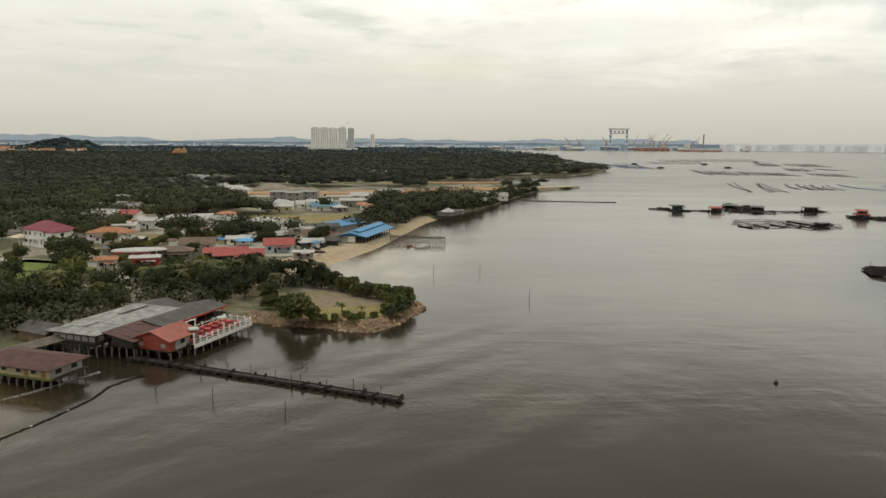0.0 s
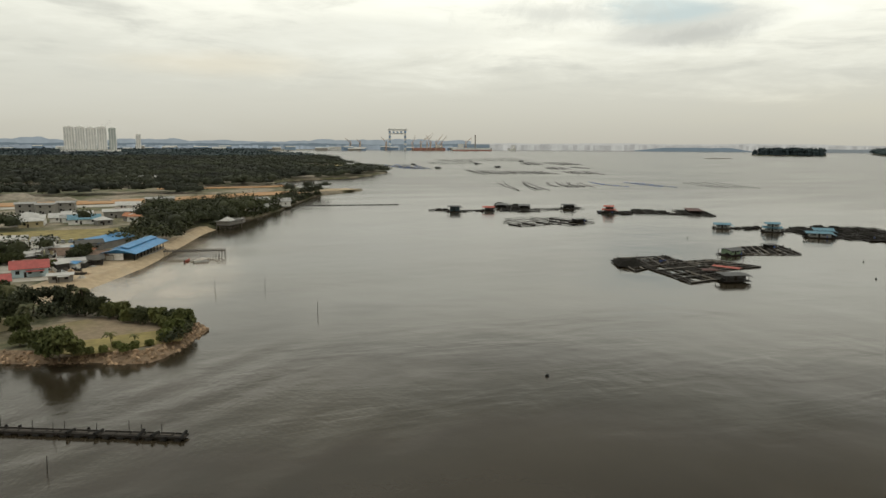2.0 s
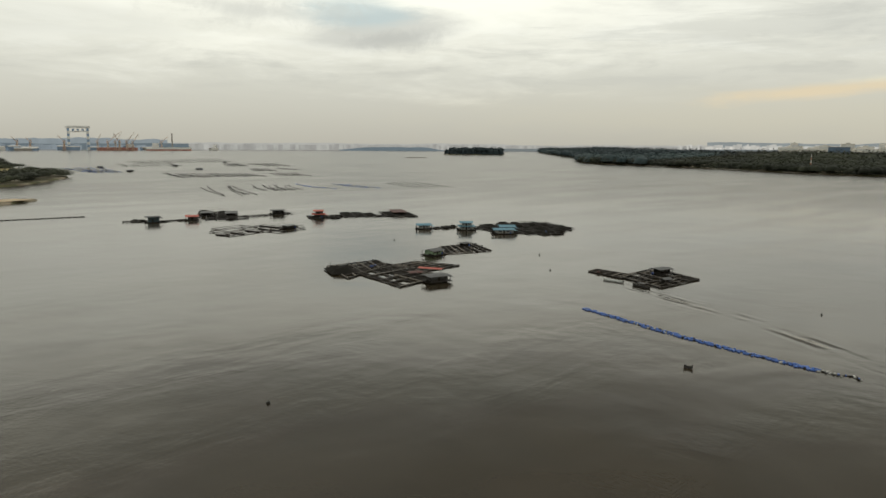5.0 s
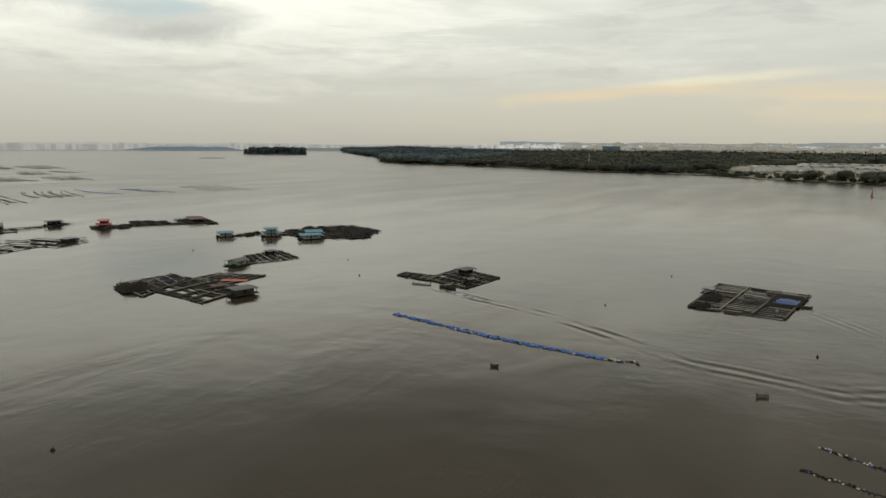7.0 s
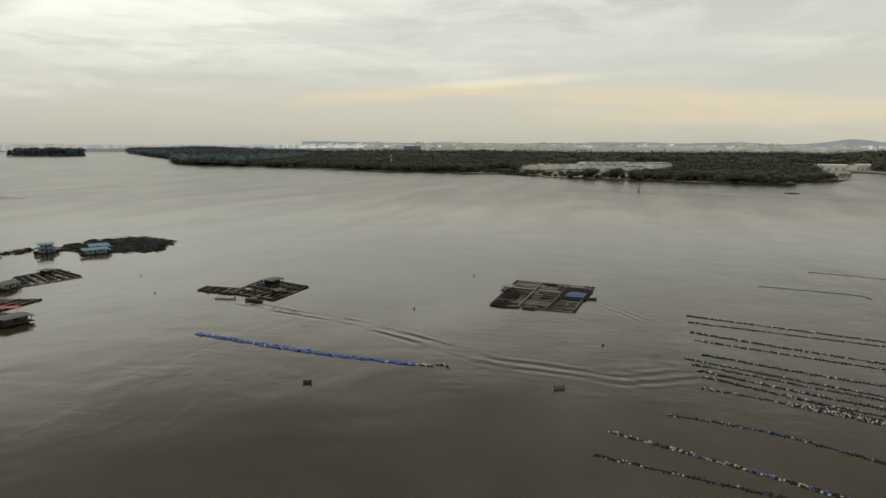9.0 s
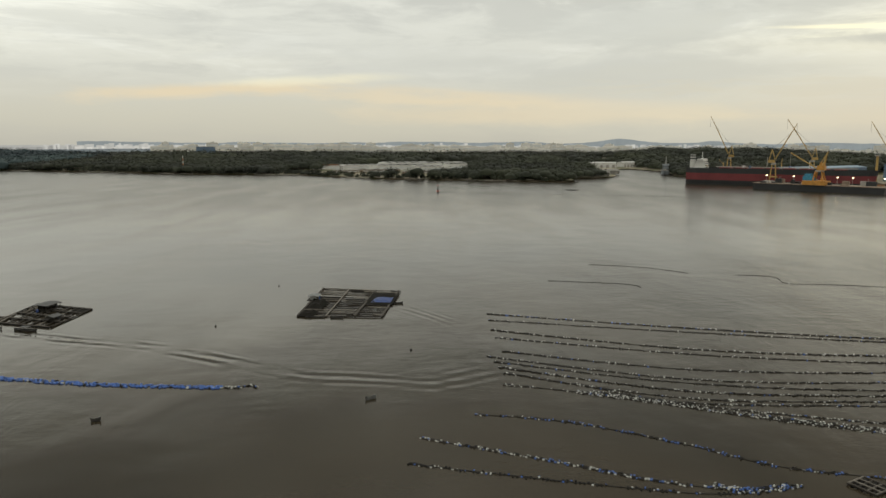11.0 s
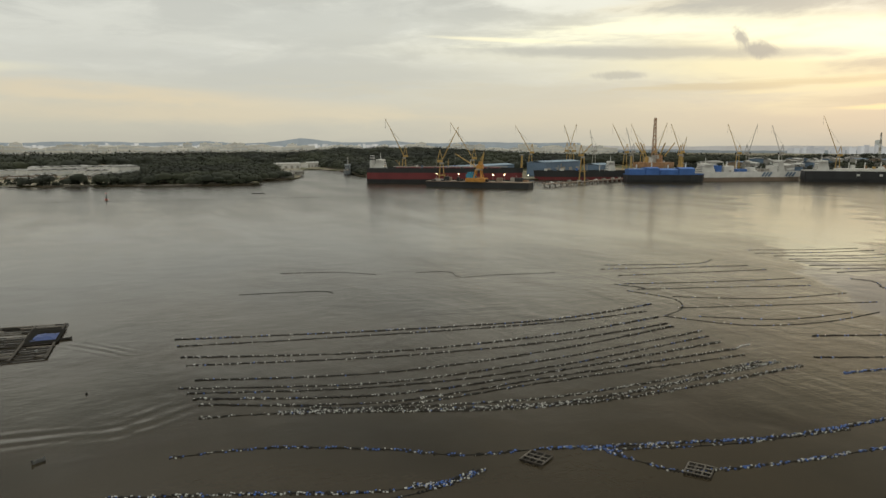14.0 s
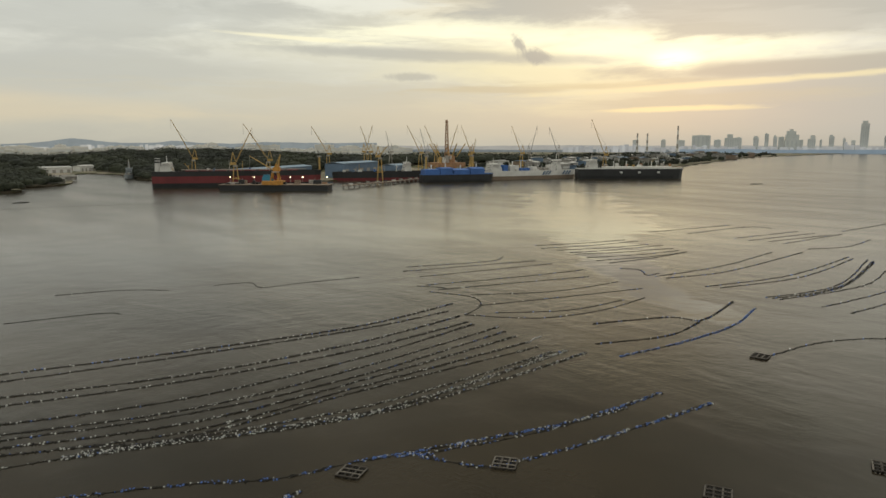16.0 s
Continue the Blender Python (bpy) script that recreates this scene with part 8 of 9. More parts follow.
def crane(x, y, tip, label, base=3.0, pivot=40.0, paint=None, group="shipyard cranes", thin=1.0, z=0.0):
    """A level-luffing dock crane: portal legs, machine house, A-frame and a long lattice jib with its stays."""
    paint = paint or CRANE_YELLOW
    t = thing("dock_crane", x, y, z, 0, label, "crane", group)
    tp = Vector(tip) - Vector((x, y, z))
    d = Vector((tp.x, tp.y, 0))
    d = d.normalized() if d.length > 0.5 else Vector((1, 0, 0))
    s = Vector((-d.y, d.x, 0))
    for a in (-1, 1):
        for b in (-1, 1):
            part("portal_leg", G().beam(d * (5 * a) + s * (5 * b), d * (2.2 * a) + s * (2.2 * b) + Vector((0, 0, pivot - 8)), 1.0 * thin), paint, t)
    part("portal_beam", G().box(0, 0, pivot * 0.35, 9.5, 9.5, 1.2), paint, t)
    part("slew_ring", G().rod((0, 0, pivot - 8), (0, 0, pivot - 5), 3.4, sides=12), CRANE_GREY, t)
    ang = math.degrees(math.atan2(d.y, d.x))
    part("machine_house", G().box(-d.x * 3, -d.y * 3, pivot - 5, 9, 5, 4, ang), paint, t)
    part("cab", G().box(d.x * 4 + s.x * 3, d.y * 4 + s.y * 3, pivot - 5, 3, 2.4, 3, ang), GLASS_DARK, t)
    foot = d * 2 + Vector((0, 0, pivot))
    peak = -d * 3 + Vector((0, 0, pivot + 14))
    for q in (-1, 1):
        part("a_frame", G().beam(s * (2 * q) - d * 6 + Vector((0, 0, pivot)), peak, 0.8 * thin).beam(s * (2 * q) + d * 1 + Vector((0, 0, pivot)), peak, 0.8 * thin), paint, t)
    jib = G()
    for q in (-1, 1):
        jib.beam(foot + s * (1.6 * q), tp + s * (0.4 * q), 0.75 * thin)
    up = Vector((0, 0, 1.8))
    mid = foot.lerp(tp, 0.5) + up
    jib.beam(foot + up, mid, 0.6 * thin).beam(mid, tp, 0.6 * thin)
    n = 12
    for i in range(n):
        a, b = foot.lerp(tp, i / n), foot.lerp(tp, (i + 1) / n)
        w = 1.6 - 1.2 * i / n
        jib.beam(a + s * w, b - s * w, 0.35 * thin).beam(a - s * w, b + s * w, 0.35 * thin)
    part("jib", jib, paint, t)
    part("stay", G().beam(peak, foot.lerp(tp, 0.75), 0.3 * thin), CRANE_GREY, t)
    part("hook_line", G().beam(tp, tp - Vector((0, 0, 18)), 0.25 * thin), CRANE_GREY, t)
    return t


def ship(x0, y0, x1, y1, beam, depth, name, label, hull, boot, boot_h, deck, mid=None, mid_h=0.0, flare=0.14):
    """A ship from stern (x0, y0) to bow (x1, y1): shaped hull with a boot band, deck, bulwark and hatches."""
    a, b = Vector((x0, y0, 0)), Vector((x1, y1, 0))
    ln = (b - a).length
    t = thing(name, (x0 + x1) / 2, (y0 + y1) / 2, 0, math.degrees(math.atan2(y1 - y0, x1 - x0)), label, "ship", "ships at the yard")
    sec = [(-0.5, 0.80, 0.25), (-0.44, 0.96, 0.05), (-0.3, 1, 0), (0.3, 1, 0), (0.4, 0.82, 0.0), (0.46, 0.5, 0.02), (0.5, 0.05, 0.05)]

    def band(z0, z1, k0, k1):
        g = G()
        for (u, wu, _), (v, wv, _) in zip(sec, sec[1:]):
            su, sv = u * ln, v * ln
            for q in (-1, 1):
                g.face((su + (flare * depth * z0 / depth if u > 0.45 else 0), q * beam / 2 * wu * k0, z0), (sv + (flare * z0 if v > 0.45 else 0), q * beam / 2 * wv * k0, z0),
                       (sv + (flare * z1 if v > 0.45 else 0), q * beam / 2 * wv * k1, z1), (su + (flare * z1 if u > 0.45 else 0), q * beam / 2 * wu * k1, z1))
        u, wu, _ = sec[0]
        g.face((u * ln, -beam / 2 * wu, z0), (u * ln, beam / 2 * wu, z0), (u * ln, beam / 2 * wu, z1), (u * ln, -beam / 2 * wu, z1))
        return g
    part("boot_band", band(-1, boot_h, 0.96, 1.0), boot, t)
    if mid is not None:
        part("side_band", band(boot_h, mid_h, 1.0, 1.0), mid, t)
    part("hull", band(max(boot_h, mid_h), depth, 1.0, 1.0), hull, t)
    part("bulwark", band(depth, depth + 1.3, 1.0, 1.0), deck if deck is not None else hull, t)
    g = G()
    for (u, wu, _), (v, wv, _) in zip(sec, sec[1:]):
        g.face((u * ln, -beam / 2 * wu, depth - 0.1), (v * ln, -beam / 2 * wv, depth - 0.1), (v * ln, beam / 2 * wv, depth - 0.1), (u * ln, beam / 2 * wu, depth - 0.1))
    part("deck", g, mat("ship_deck", (0.16, 0.13, 0.10), 0.8, 0.2, 0.1), t)
    return t, ln


def north():
    r = random.Random(23)
    # white towers inland
    c, s = Vector((-462, 2965)), Vector((math.cos(radians(8)), math.sin(radians(8))))
    for i, (w, h, net) in enumerate(((36, 100, False), (34, 100, False), (36, 98, False), (34, 100, False), (26, 97, True))):
        o = -74 + i * 37
        tower_block(c.x + s.x * o, c.y + s.y * o, w, 24, h, 8, "white high-rise apartment tower, upper floors unfinished" if not net else "high-rise tower wrapped in green scaffold net", CONCRETE, net)
    t = thing("podium", c.x, c.y - 14, 1.6, 8, "low white podium before the towers", "building")
    part("wall", G().box(0, 0, 0, 205, 30, 16), CONCRETE, t)
    part("roof", G().box(0, 0, 16, 206, 31, 1), ROOF_PALE, t)
    crane(c.x + 40, c.y + 20, (c.x + 66, c.y + 24, 128), "thin tower crane over the apartment towers", 2, 100, CRANE_GREY, "tower cranes", 0.5)
    tower_block(-390, 3900, 22, 18, 82, 0, "lone pale apartment tower far inland")
    # gantry cranes of the far yard
    t = thing("gantry_crane", 1065, 4268, 0, -14, "giant blue and white goliath gantry crane", "crane")
    for x in (-48, 48):
        for k in range(8):
            part("leg_section", G().box(x, 0, 2 + k * 15, 13, 11, 15), YARD_BLUE if k % 2 else YARD_WHITE, t)
    part("girder", G().box(0, 0, 122, 122, 13, 12), YARD_WHITE, t)
    for k in range(5):
        part("girder_band", G().box(-48 + k * 24, 0, 108, 12, 13.6, 10), YARD_BLUE, t)
    part("cross_girder", G().box(0, 0, 100, 96, 10, 7), YARD_WHITE, t)
    for x, y, tx, tz in ((1130, 4150, 1146, 92), (1180, 4140, 1252, 108), (1235, 4120, 1205, 96), (1300, 4100, 1330, 92), (760, 4230, 731, 76), (820, 4230, 800, 70), (1440, 4050, 1475, 80), (980, 4220, 950, 84), (1270, 4110, 1310, 100), (1215, 4125, 1240, 90)):
        # orange paled in the paint to stand in for haze
        crane(x, y, (tx, y - 6, tz), "hazy orange dock crane of the far yard", 2, 46, mat("hazed_orange_steel", (0.55, 0.40, 0.30), 0.7, 0.1), "far yard cranes", 2.0)
    sh, ln = ship(1365, 4080, 1590, 3998, 34, 17, "far_ship", "red and white ship at the far yard", YARD_WHITE, YARD_RED, 8, YARD_WHITE)
    part("superstructure", G().box(-70, 0, 17, 34, 26, 26), YARD_WHITE, sh)
    part("mast", G().beam((18, 0, 17), (18, 0, 98), 7), CRANE_GREY, sh)
    sh, ln = ship(1330, 4120, 1130, 4165, 30, 16, "far_ship", "rust-red hulled ship at the far yard", YARD_RED, YARD_RED, 6, YARD_RED)
    part("superstructure", G().box(-60, 0, 16, 24, 22, 22), YARD_WHITE, sh)
    sh, ln = ship(1820, 4180, 1760, 4140, 30, 14, "far_ship", "white tanker at anchor far off", YARD_WHITE, YARD_WHITE, 5, YARD_WHITE)
    part("superstructure", G().box(-18, 0, 14, 14, 18, 20), YARD_WHITE, sh)
    for i in range(46):
        x, y = r.uniform(-2600, 1450), r.uniform(3950, 4450)
        if x > 900:
            y = 4230 + r.uniform(-30, 60)
        k = r.choice((YARD_BLUE, YARD_WHITE, YARD_BLUE, YARD_BLUE, CRANE_GREY))
        t = thing("far_hall", x, y, 1.6, r.uniform(-15, 15), "distant factory hall of the far shore", "hall", "distant halls")
        lx, h = r.uniform(30, 90), r.uniform(2, 14)
        part("wall", G().box(0, 0, 0, lx, 40, h + 8), k, t)
        part("roof", G().gable(0, 0, h + 8, lx, 40, 4, 0.6, 1.0), ROOF_PALE, t)
    for k, (dist, z) in enumerate(((2480, 9), (2600, 14))):
        for i in range(11):
            if r.random() < 0.25:
                continue
            a = radians(-33.5 + i * 0.62 + r.uniform(-0.1, 0.1) + 0.3 * k)
            house(dist * math.sin(a), dist * math.cos(a), r.uniform(-20, 20) + 28, r.uniform(14, 27), 11, r.uniform(4, 7), ROOF_TERRA, CONCRETE, "row of terrace houses with terracotta roofs far inland", False, 4, "terrace_row", z, 2, False)
    g = G()
    n = 14
    at = [[(2380 + 60 * q, radians(-37 + 0.9 * p)) for q in range(7)] for p in range(n)]
    up = [[1.0 + 14 * math.sin(math.pi * min(1, q / 4.5)) * abs(math.sin(math.pi * p / (n - 1))) ** 0.5 for q in range(7)] for p in range(n)]
    for p in range(n - 1):
        for q in range(6):
            g.face(*[(at[i][j][0] * math.sin(at[i][j][1]), at[i][j][0] * math.cos(at[i][j][1]), up[i][j]) for i, j in ((p, q), (p + 1, q), (p + 1, q + 1), (p, q + 1))])
    tagged(new("ground_rise", g.mesh("ground_rise", GROUND)), "gentle rise of open ground under the terrace houses", "ground", kind="structure")
    t = thing("orange_mound", -702, 1875, 1.6, 0, "bare orange hill cut open among the woods", "hill")
    part("mound", heap_of(r, 0, 0, 0, 46, 42, 24), SOIL, t)
    # wooded hill at the far side of the village
    g = G()
    k = 24

    def lift(u, v):
        return 44 * math.exp(-(u / 120) ** 2 - (v / 75) ** 2) * (1 + 0.25 * noise.noise((u * 0.02, v * 0.02, 4)))
    grid = [[(u, v, lift(u, v)) for v in np.linspace(-170, 170, k)] for u in np.linspace(-280, 280, k)]
    for i in range(k - 1):
        for j in range(k - 1):
            g.face(grid[i][j], grid[i + 1][j], grid[i + 1][j + 1], grid[i][j + 1])
    # the hill takes the same haze-tinted colour as its trees
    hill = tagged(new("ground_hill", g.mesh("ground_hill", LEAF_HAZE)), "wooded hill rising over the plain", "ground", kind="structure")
    hill.matrix_world = pose(-1240, 2290, 1.2, 0, 0, 28)
    rr = np.random.default_rng(9)
    n = 700
    u, v = rr.uniform(-230, 230, n), rr.uniform(-140, 140, n)
    z = np.array([lift(a, b2) for a, b2 in zip(u, v)])
    c2, s2 = math.cos(radians(28)), math.sin(radians(28))
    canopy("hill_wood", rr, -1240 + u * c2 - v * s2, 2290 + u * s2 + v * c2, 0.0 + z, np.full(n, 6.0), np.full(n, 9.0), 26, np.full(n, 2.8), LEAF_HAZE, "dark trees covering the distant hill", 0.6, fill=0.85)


north()

# ---------------------------------------------------------------- the shipyard across the strait
HULL_RED = mat("tanker_red", (0.15, 0.026, 0.028), 0.6, 0.2, 0.06, 0.3, 0.03)
HULL_BLACK = mat("tanker_black", (0.020, 0.021, 0.022), 0.5, 0.2, 0.06)
HULL_WHITE = mat("ship_white", (0.58, 0.57, 0.54), 0.6, 0.1, 0.06, 0.25, 0.04)
HULL_TAN = mat("ship_tan_boot", (0.20, 0.15, 0.11), 0.7, 0.15, 0.06)
HULL_BLUE = mat("ship_blue_cover", (0.05, 0.13, 0.36), 0.6, 0.15, 0.05)
SHED_BLUE = mat("blue_grey_shed", (0.11, 0.16, 0.23), 0.7, 0.12, 0.03)
RIG_RUST = mat("rust_brown_rig", (0.30, 0.17, 0.09), 0.8, 0.25, 0.2)
WORKS_ROOF = mat("worn_works_roof", (0.24, 0.235, 0.22), 0.8, 0.25, 0.05, 0.4, 0.02, vary=0.35)
QUAY = mat("quay_concrete", (0.20, 0.19, 0.17), 0.9, 0.15, 0.1)


def deckhouse(ship_root, x, lx, ly, z, storeys, paint, name="superstructure"):
    """Stepped accommodation block with window bands and a bridge."""
    h = 3.0
    for k in range(storeys):
        f = 1 - 0.06 * k
        part(name, G().box(x, 0, z + k * h, lx * f, ly * f, h), paint, ship_root)
        part("window_band", G().box(x, 0, z + k * h + 1.2, lx * f + 0.2, ly * f * 0.94, 0.9), GLASS_DARK, ship_root)
    part("bridge", G().box(x, 0, z + storeys * h, lx * 0.6, ly * 1.15, 2.8), paint, ship_root)
    part("mast", G().rod((x, 0, z + storeys * h + 2.8), (x, 0, z + storeys * h + 13), 0.7, 0.3, 6), paint, ship_root)


def yard():
    r = random.Random(31)
    fleet = []
    # great tanker, stern to the inlet
    s, ln = ship(1114, -376, 986, -594, 40, 24, "red_tanker", "great tanker with a black and red hull beside the quay", HULL_BLACK, HULL_BLACK, 7.0, HULL_BLACK, HULL_RED, 17.5)
    fleet.append((s, ln / 2, 15, 24))
    deckhouse(s, -ln * 0.42, 16, 32, 24, 4, HULL_WHITE)
    part("funnel", G().rod((-ln * 0.475, 0, 24), (-ln * 0.475, 0, 45), 4.5, 4.0, 10), HULL_WHITE, s)
    for z in (38, 42):
        part("funnel_band", G().rod((-ln * 0.475, 0, z), (-ln * 0.475, 0, z + 2), 4.7, 4.7, 10), HULL_BLACK, s)
    for i in range(8):
        part("hatch", G().box(-70 + i * 22, 0, 24, 17, 22, 2.2), HULL_RED, s)
    part("pipe_rack", G().box(10, 0, 26.4, 190, 3, 1.2), CRANE_GREY, s)
    # floating dock with its crane before the tanker
    t = thing("work_barge", 925, -484, 0, -134.8, "long dark work barge with deck lamps", "barge")
    part("hull", G().box(0, 0, -1, 158, 30, 10), HULL_BLACK, t)
    for i in range(24):
        part("deck_gear", G().box(r.uniform(-70, 70), r.uniform(-10, 10), 9, r.uniform(3, 14), r.uniform(3, 8), r.uniform(1.5, 6.5)), r.choice((HULL_BLACK, HULL_BLACK, HULL_TAN, CRANE_GREY, RIG_RUST)), t)
    part("fender_rail", G().box(0, 0, 8.4, 160, 31, 0.8), HULL_TAN, t)
    for i in range(9):
        k = part("lamp_post", G().rod((-72 + i * 18, 12, 9.0), (-72 + i * 18, 12, 18), 0.25, sides=6), CRANE_GREY, t)
        e = bpy.data.materials.get("lamp_glow")
        if e is None:
            e = bpy.data.materials.new("lamp_glow")
            e.use_nodes = True
            N = Nodes(e.node_tree)
            em = N.add("ShaderNodeEmission")
            em.inputs[0].default_value = (1.0, 0.78, 0.45, 1)
            em.inputs[1].default_value = 9.0
            N.link(em.outputs[0], N.add("ShaderNodeOutputMaterial").inputs[0])
        if i in (0, 2, 5, 6, 8):
            part("lamp_head", G().rod((-72 + i * 18, 12, 18), (-72 + i * 18, 12, 19.2), 0.75, 0.75, 8), e, k)
    t = thing("floating_crane", 921, -478, 0, -134.8, "orange floating crane with a blue cabin", "crane")
    orange = mat("orange_crane_steel", (0.44, 0.21, 0.04), 0.6, 0.2, 0.2)
    part("pontoon", G().box(0, 0, 9, 28, 22, 5.5), orange, t)
    for a in (-1, 1):
        for b in (-1, 1):
            part("leg", G().beam((3 + 6 * a, 6 * b, 14), (3 + 3.5 * a, 3.5 * b, 27), 1.3), orange, t)
            part("brace", G().beam((3 + 6 * a, 6 * b, 15), (3 + 3.5 * a, -3.5 * b, 26), 0.7), orange, t)
    part("turntable", G().rod((3, 0, 26), (3, 0, 28), 5.5, sides=12), CRANE_GREY, t)
    part("tower", G().box(5, 0, 28, 9, 9, 6).box(6, 0, 34, 5, 6, 4), orange, t)
    part("cabin", G().box(-9, 1, 14.5, 13, 11, 5.5).box(-10, 1, 20, 8, 8, 3), mat("teal_cabin", (0.04, 0.20, 0.30), 0.6, 0.1), t)
    part("a_frame", G().beam((7, -3.5, 34), (11, 0, 52), 1.1).beam((7, 3.5, 34), (11, 0, 52), 1.1).beam((2, 0, 34), (11, 0, 52), 0.8), CRANE_YELLOW, t)
    jib = G()
    for q in (-1, 1):
        jib.beam((0, 2.6 * q, 30), (-34, 0.8 * q, 50), 0.8)
    for i in range(9):
        u, v = i / 9, (i + 1) / 9
        jib.beam((-34 * u, 2.6 - 1.8 * u, 30 + 20 * u), (-34 * v, -2.6 + 1.8 * v, 30 + 20 * v), 0.45).beam((-34 * u, -2.6 + 1.8 * u, 30 + 20 * u), (-34 * v, 2.6 - 1.8 * v, 30 + 20 * v), 0.45)
    part("jib", jib, CRANE_YELLOW, t)
    part("stay", G().beam((11, 0, 52), (-30, 0, 48), 0.35), CRANE_GREY, t)
    part("hook_line", G().beam((-34, 0, 50), (-34, 0, 30), 0.3), CRANE_GREY, t)
    for i in range(6):
        part("winch", G().box(r.uniform(-12, 12), r.uniform(-9, 9), 14.5, r.uniform(2, 4), r.uniform(2, 4), r.uniform(1.5, 4)), r.choice((orange, CRANE_GREY, CRANE_YELLOW)), t)
    # second ship and the jetty before it
    s, ln = ship(1012, -838, 1086, -684, 30, 15, "dark_ship", "dark-hulled cargo ship moored behind a jetty", HULL_BLACK, HULL_RED, 5, HULL_BLACK)
    fleet.append((s, ln / 2, 11, 15))
    deckhouse(s, -ln * 0.30, 14, 24, 15, 5, HULL_WHITE)
    t = thing("yard_jetty", 935, -700, 0, -70, "long piled yard jetty with pale sheds", "jetty")
    part("deck", G().box(0, 0, 4, 260, 9, 1.2), HULL_TAN, t)
    for i in range(18):
        for y in (-5, 5):
            part("pile", G().rod((-125 + i * 14.7, y, -1), (-125 + i * 14.7, y, 4.2), 0.9, sides=6), QUAY, t)
    for i in range(10):
        part("shed", G().box(-115 + i * 25, r.uniform(-2, 2), 5.2, r.uniform(4, 9), 3.5, r.uniform(1.5, 3)), r.choice((HULL_BLACK, CRANE_GREY, QUAY, HULL_WHITE)), t)
    # ship under blue covers with a drilling rig behind
    s, ln = ship(940, -770, 888, -892, 30, 13, "covered_ship", "dark-hulled ship under bright blue covers", HULL_BLACK, HULL_BLACK, 4, HULL_BLUE)
    fleet.append((s, ln / 2, 11, 13))
    for x, w, h in ((-50, 26, 8), (-24, 22, 10), (4, 30, 7), (34, 26, 9)):
        part("cover", G().box(x, r.uniform(-1, 1), 13.5, w, 27, h), HULL_BLUE, s, "bright blue cover")
        part("cover_ridge", G().gable(x, 0, 13.5 + h, w - 1, 26, r.uniform(1.0, 2.5), 0.5, 0.5), HULL_BLUE, s)
        part("vent", G().rod((x + 3, 3, 18), (x + 3, 3, 22 + h), 1.2, sides=8), HULL_WHITE, s)
    t = thing("drilling_rig", 1050, -928, 0, 25, "rust-brown drilling rig with a tall derrick", "drilling rig")
    part("platform", G().box(0, 0, 20, 60, 52, 9), RIG_RUST, t)
    for x in (-24, 24):
        for y in (-20, 20):
            part("leg", G().rod((x, y, -1), (x, y, 22), 4, sides=8), RIG_RUST, t)
    for i in range(16):
        z = r.choice((29, 29, 34, 39))
        k = (48 - z) * 0.9
        part("module", G().box(r.uniform(-k, k), r.uniform(-k, k), 29, r.uniform(5, 13), r.uniform(5, 12), z - 29 + r.uniform(4, 9)), r.choice((RIG_RUST, RIG_RUST, CRANE_YELLOW, CRANE_GREY, HULL_WHITE)), t)
    g = G()
    for a, b in ((-1, -1), (1, -1), (1, 1), (-1, 1)):
        g.beam((3.2 * a, 3.2 * b, 40), (1.5 * a, 1.5 * b, 113), 0.8)
    for k in range(9):
        z0, w0 = 45 + k * 7.4, 3.1 - 0.17 * k
        g.beam((-w0, -w0, z0), (w0, -w0, z0 + 6.5), 0.5).beam((w0, w0, z0), (-w0, w0, z0 + 6.5), 0.9).beam((-w0, w0, z0), (-w0, -w0, z0 + 6.5), 0.9).beam((w0, -w0, z0), (w0, w0, z0 + 6.5), 0.9)
    part("derrick", g, RIG_RUST, t)
    for a in (0, 72, 144, 216, 288):
        part("boom", G().beam((20 * math.cos(radians(a)), 20 * math.sin(radians(a)), 40), (38 * math.cos(radians(a)), 38 * math.sin(radians(a)), 66), 1.6), CRANE_YELLOW, t)
    # white survey ship with dark stripes
    s, ln = ship(926, -898, 862, -1094, 34, 15, "white_ship", "white offshore ship with dark slanting stripes", HULL_WHITE, HULL_TAN, 6.5, HULL_WHITE)
    fleet.append((s, ln / 2, 13, 15))
    deckhouse(s, -ln * 0.36, 24, 26, 15, 4, HULL_WHITE)
    deckhouse(s, ln * 0.30, 12, 24, 15, 6, HULL_WHITE)
    for i in range(9):
        part("module", G().box(-55 + i * 13, r.uniform(-4, 4), 15, r.uniform(8, 12), r.uniform(14, 24), r.uniform(5, 13)), r.choice((HULL_WHITE, CRANE_GREY, HULL_BLUE, HULL_WHITE)), s)
    for i in (22, 28, 34, 66, 72, 78):
        for q in (-1, 1):
            part("stripe", G().beam((i, q * 17.15, 8), (i + 6, q * 17.15, 15), 0.3, 3.0), SHED_BLUE, s)
    for i in (-78, -30, -12):
        part("post", G().rod((i, 8, 15), (i, 8, 33), 1.2, sides=8), HULL_WHITE, s)
    # black gas carrier
    s, ln = ship(826, -1056, 700, -1212, 36, 19, "black_ship", "black-hulled gas carrier with a white deck", HULL_BLACK, HULL_BLACK, 6, HULL_WHITE)
    fleet.append((s, ln / 2, 10, 23))
    deckhouse(s, -ln * 0.36, 18, 32, 19, 5, HULL_WHITE)
    part("trunk_deck", G().box(14, 0, 19, 128, 24, 4.0), HULL_WHITE, s)
    for i in (-20, 14, 50):
        for q in (-1, 1):
            part("hull_mark", G().box(i, q * 18.15, 11, 5, 0.2, 3.4), HULL_WHITE, s)
    for i in range(5):
        part("vent_mast", G().rod((-30 + i * 24, 0, 23), (-30 + i * 24, 0, 33), 0.8, sides=6), HULL_WHITE, s)
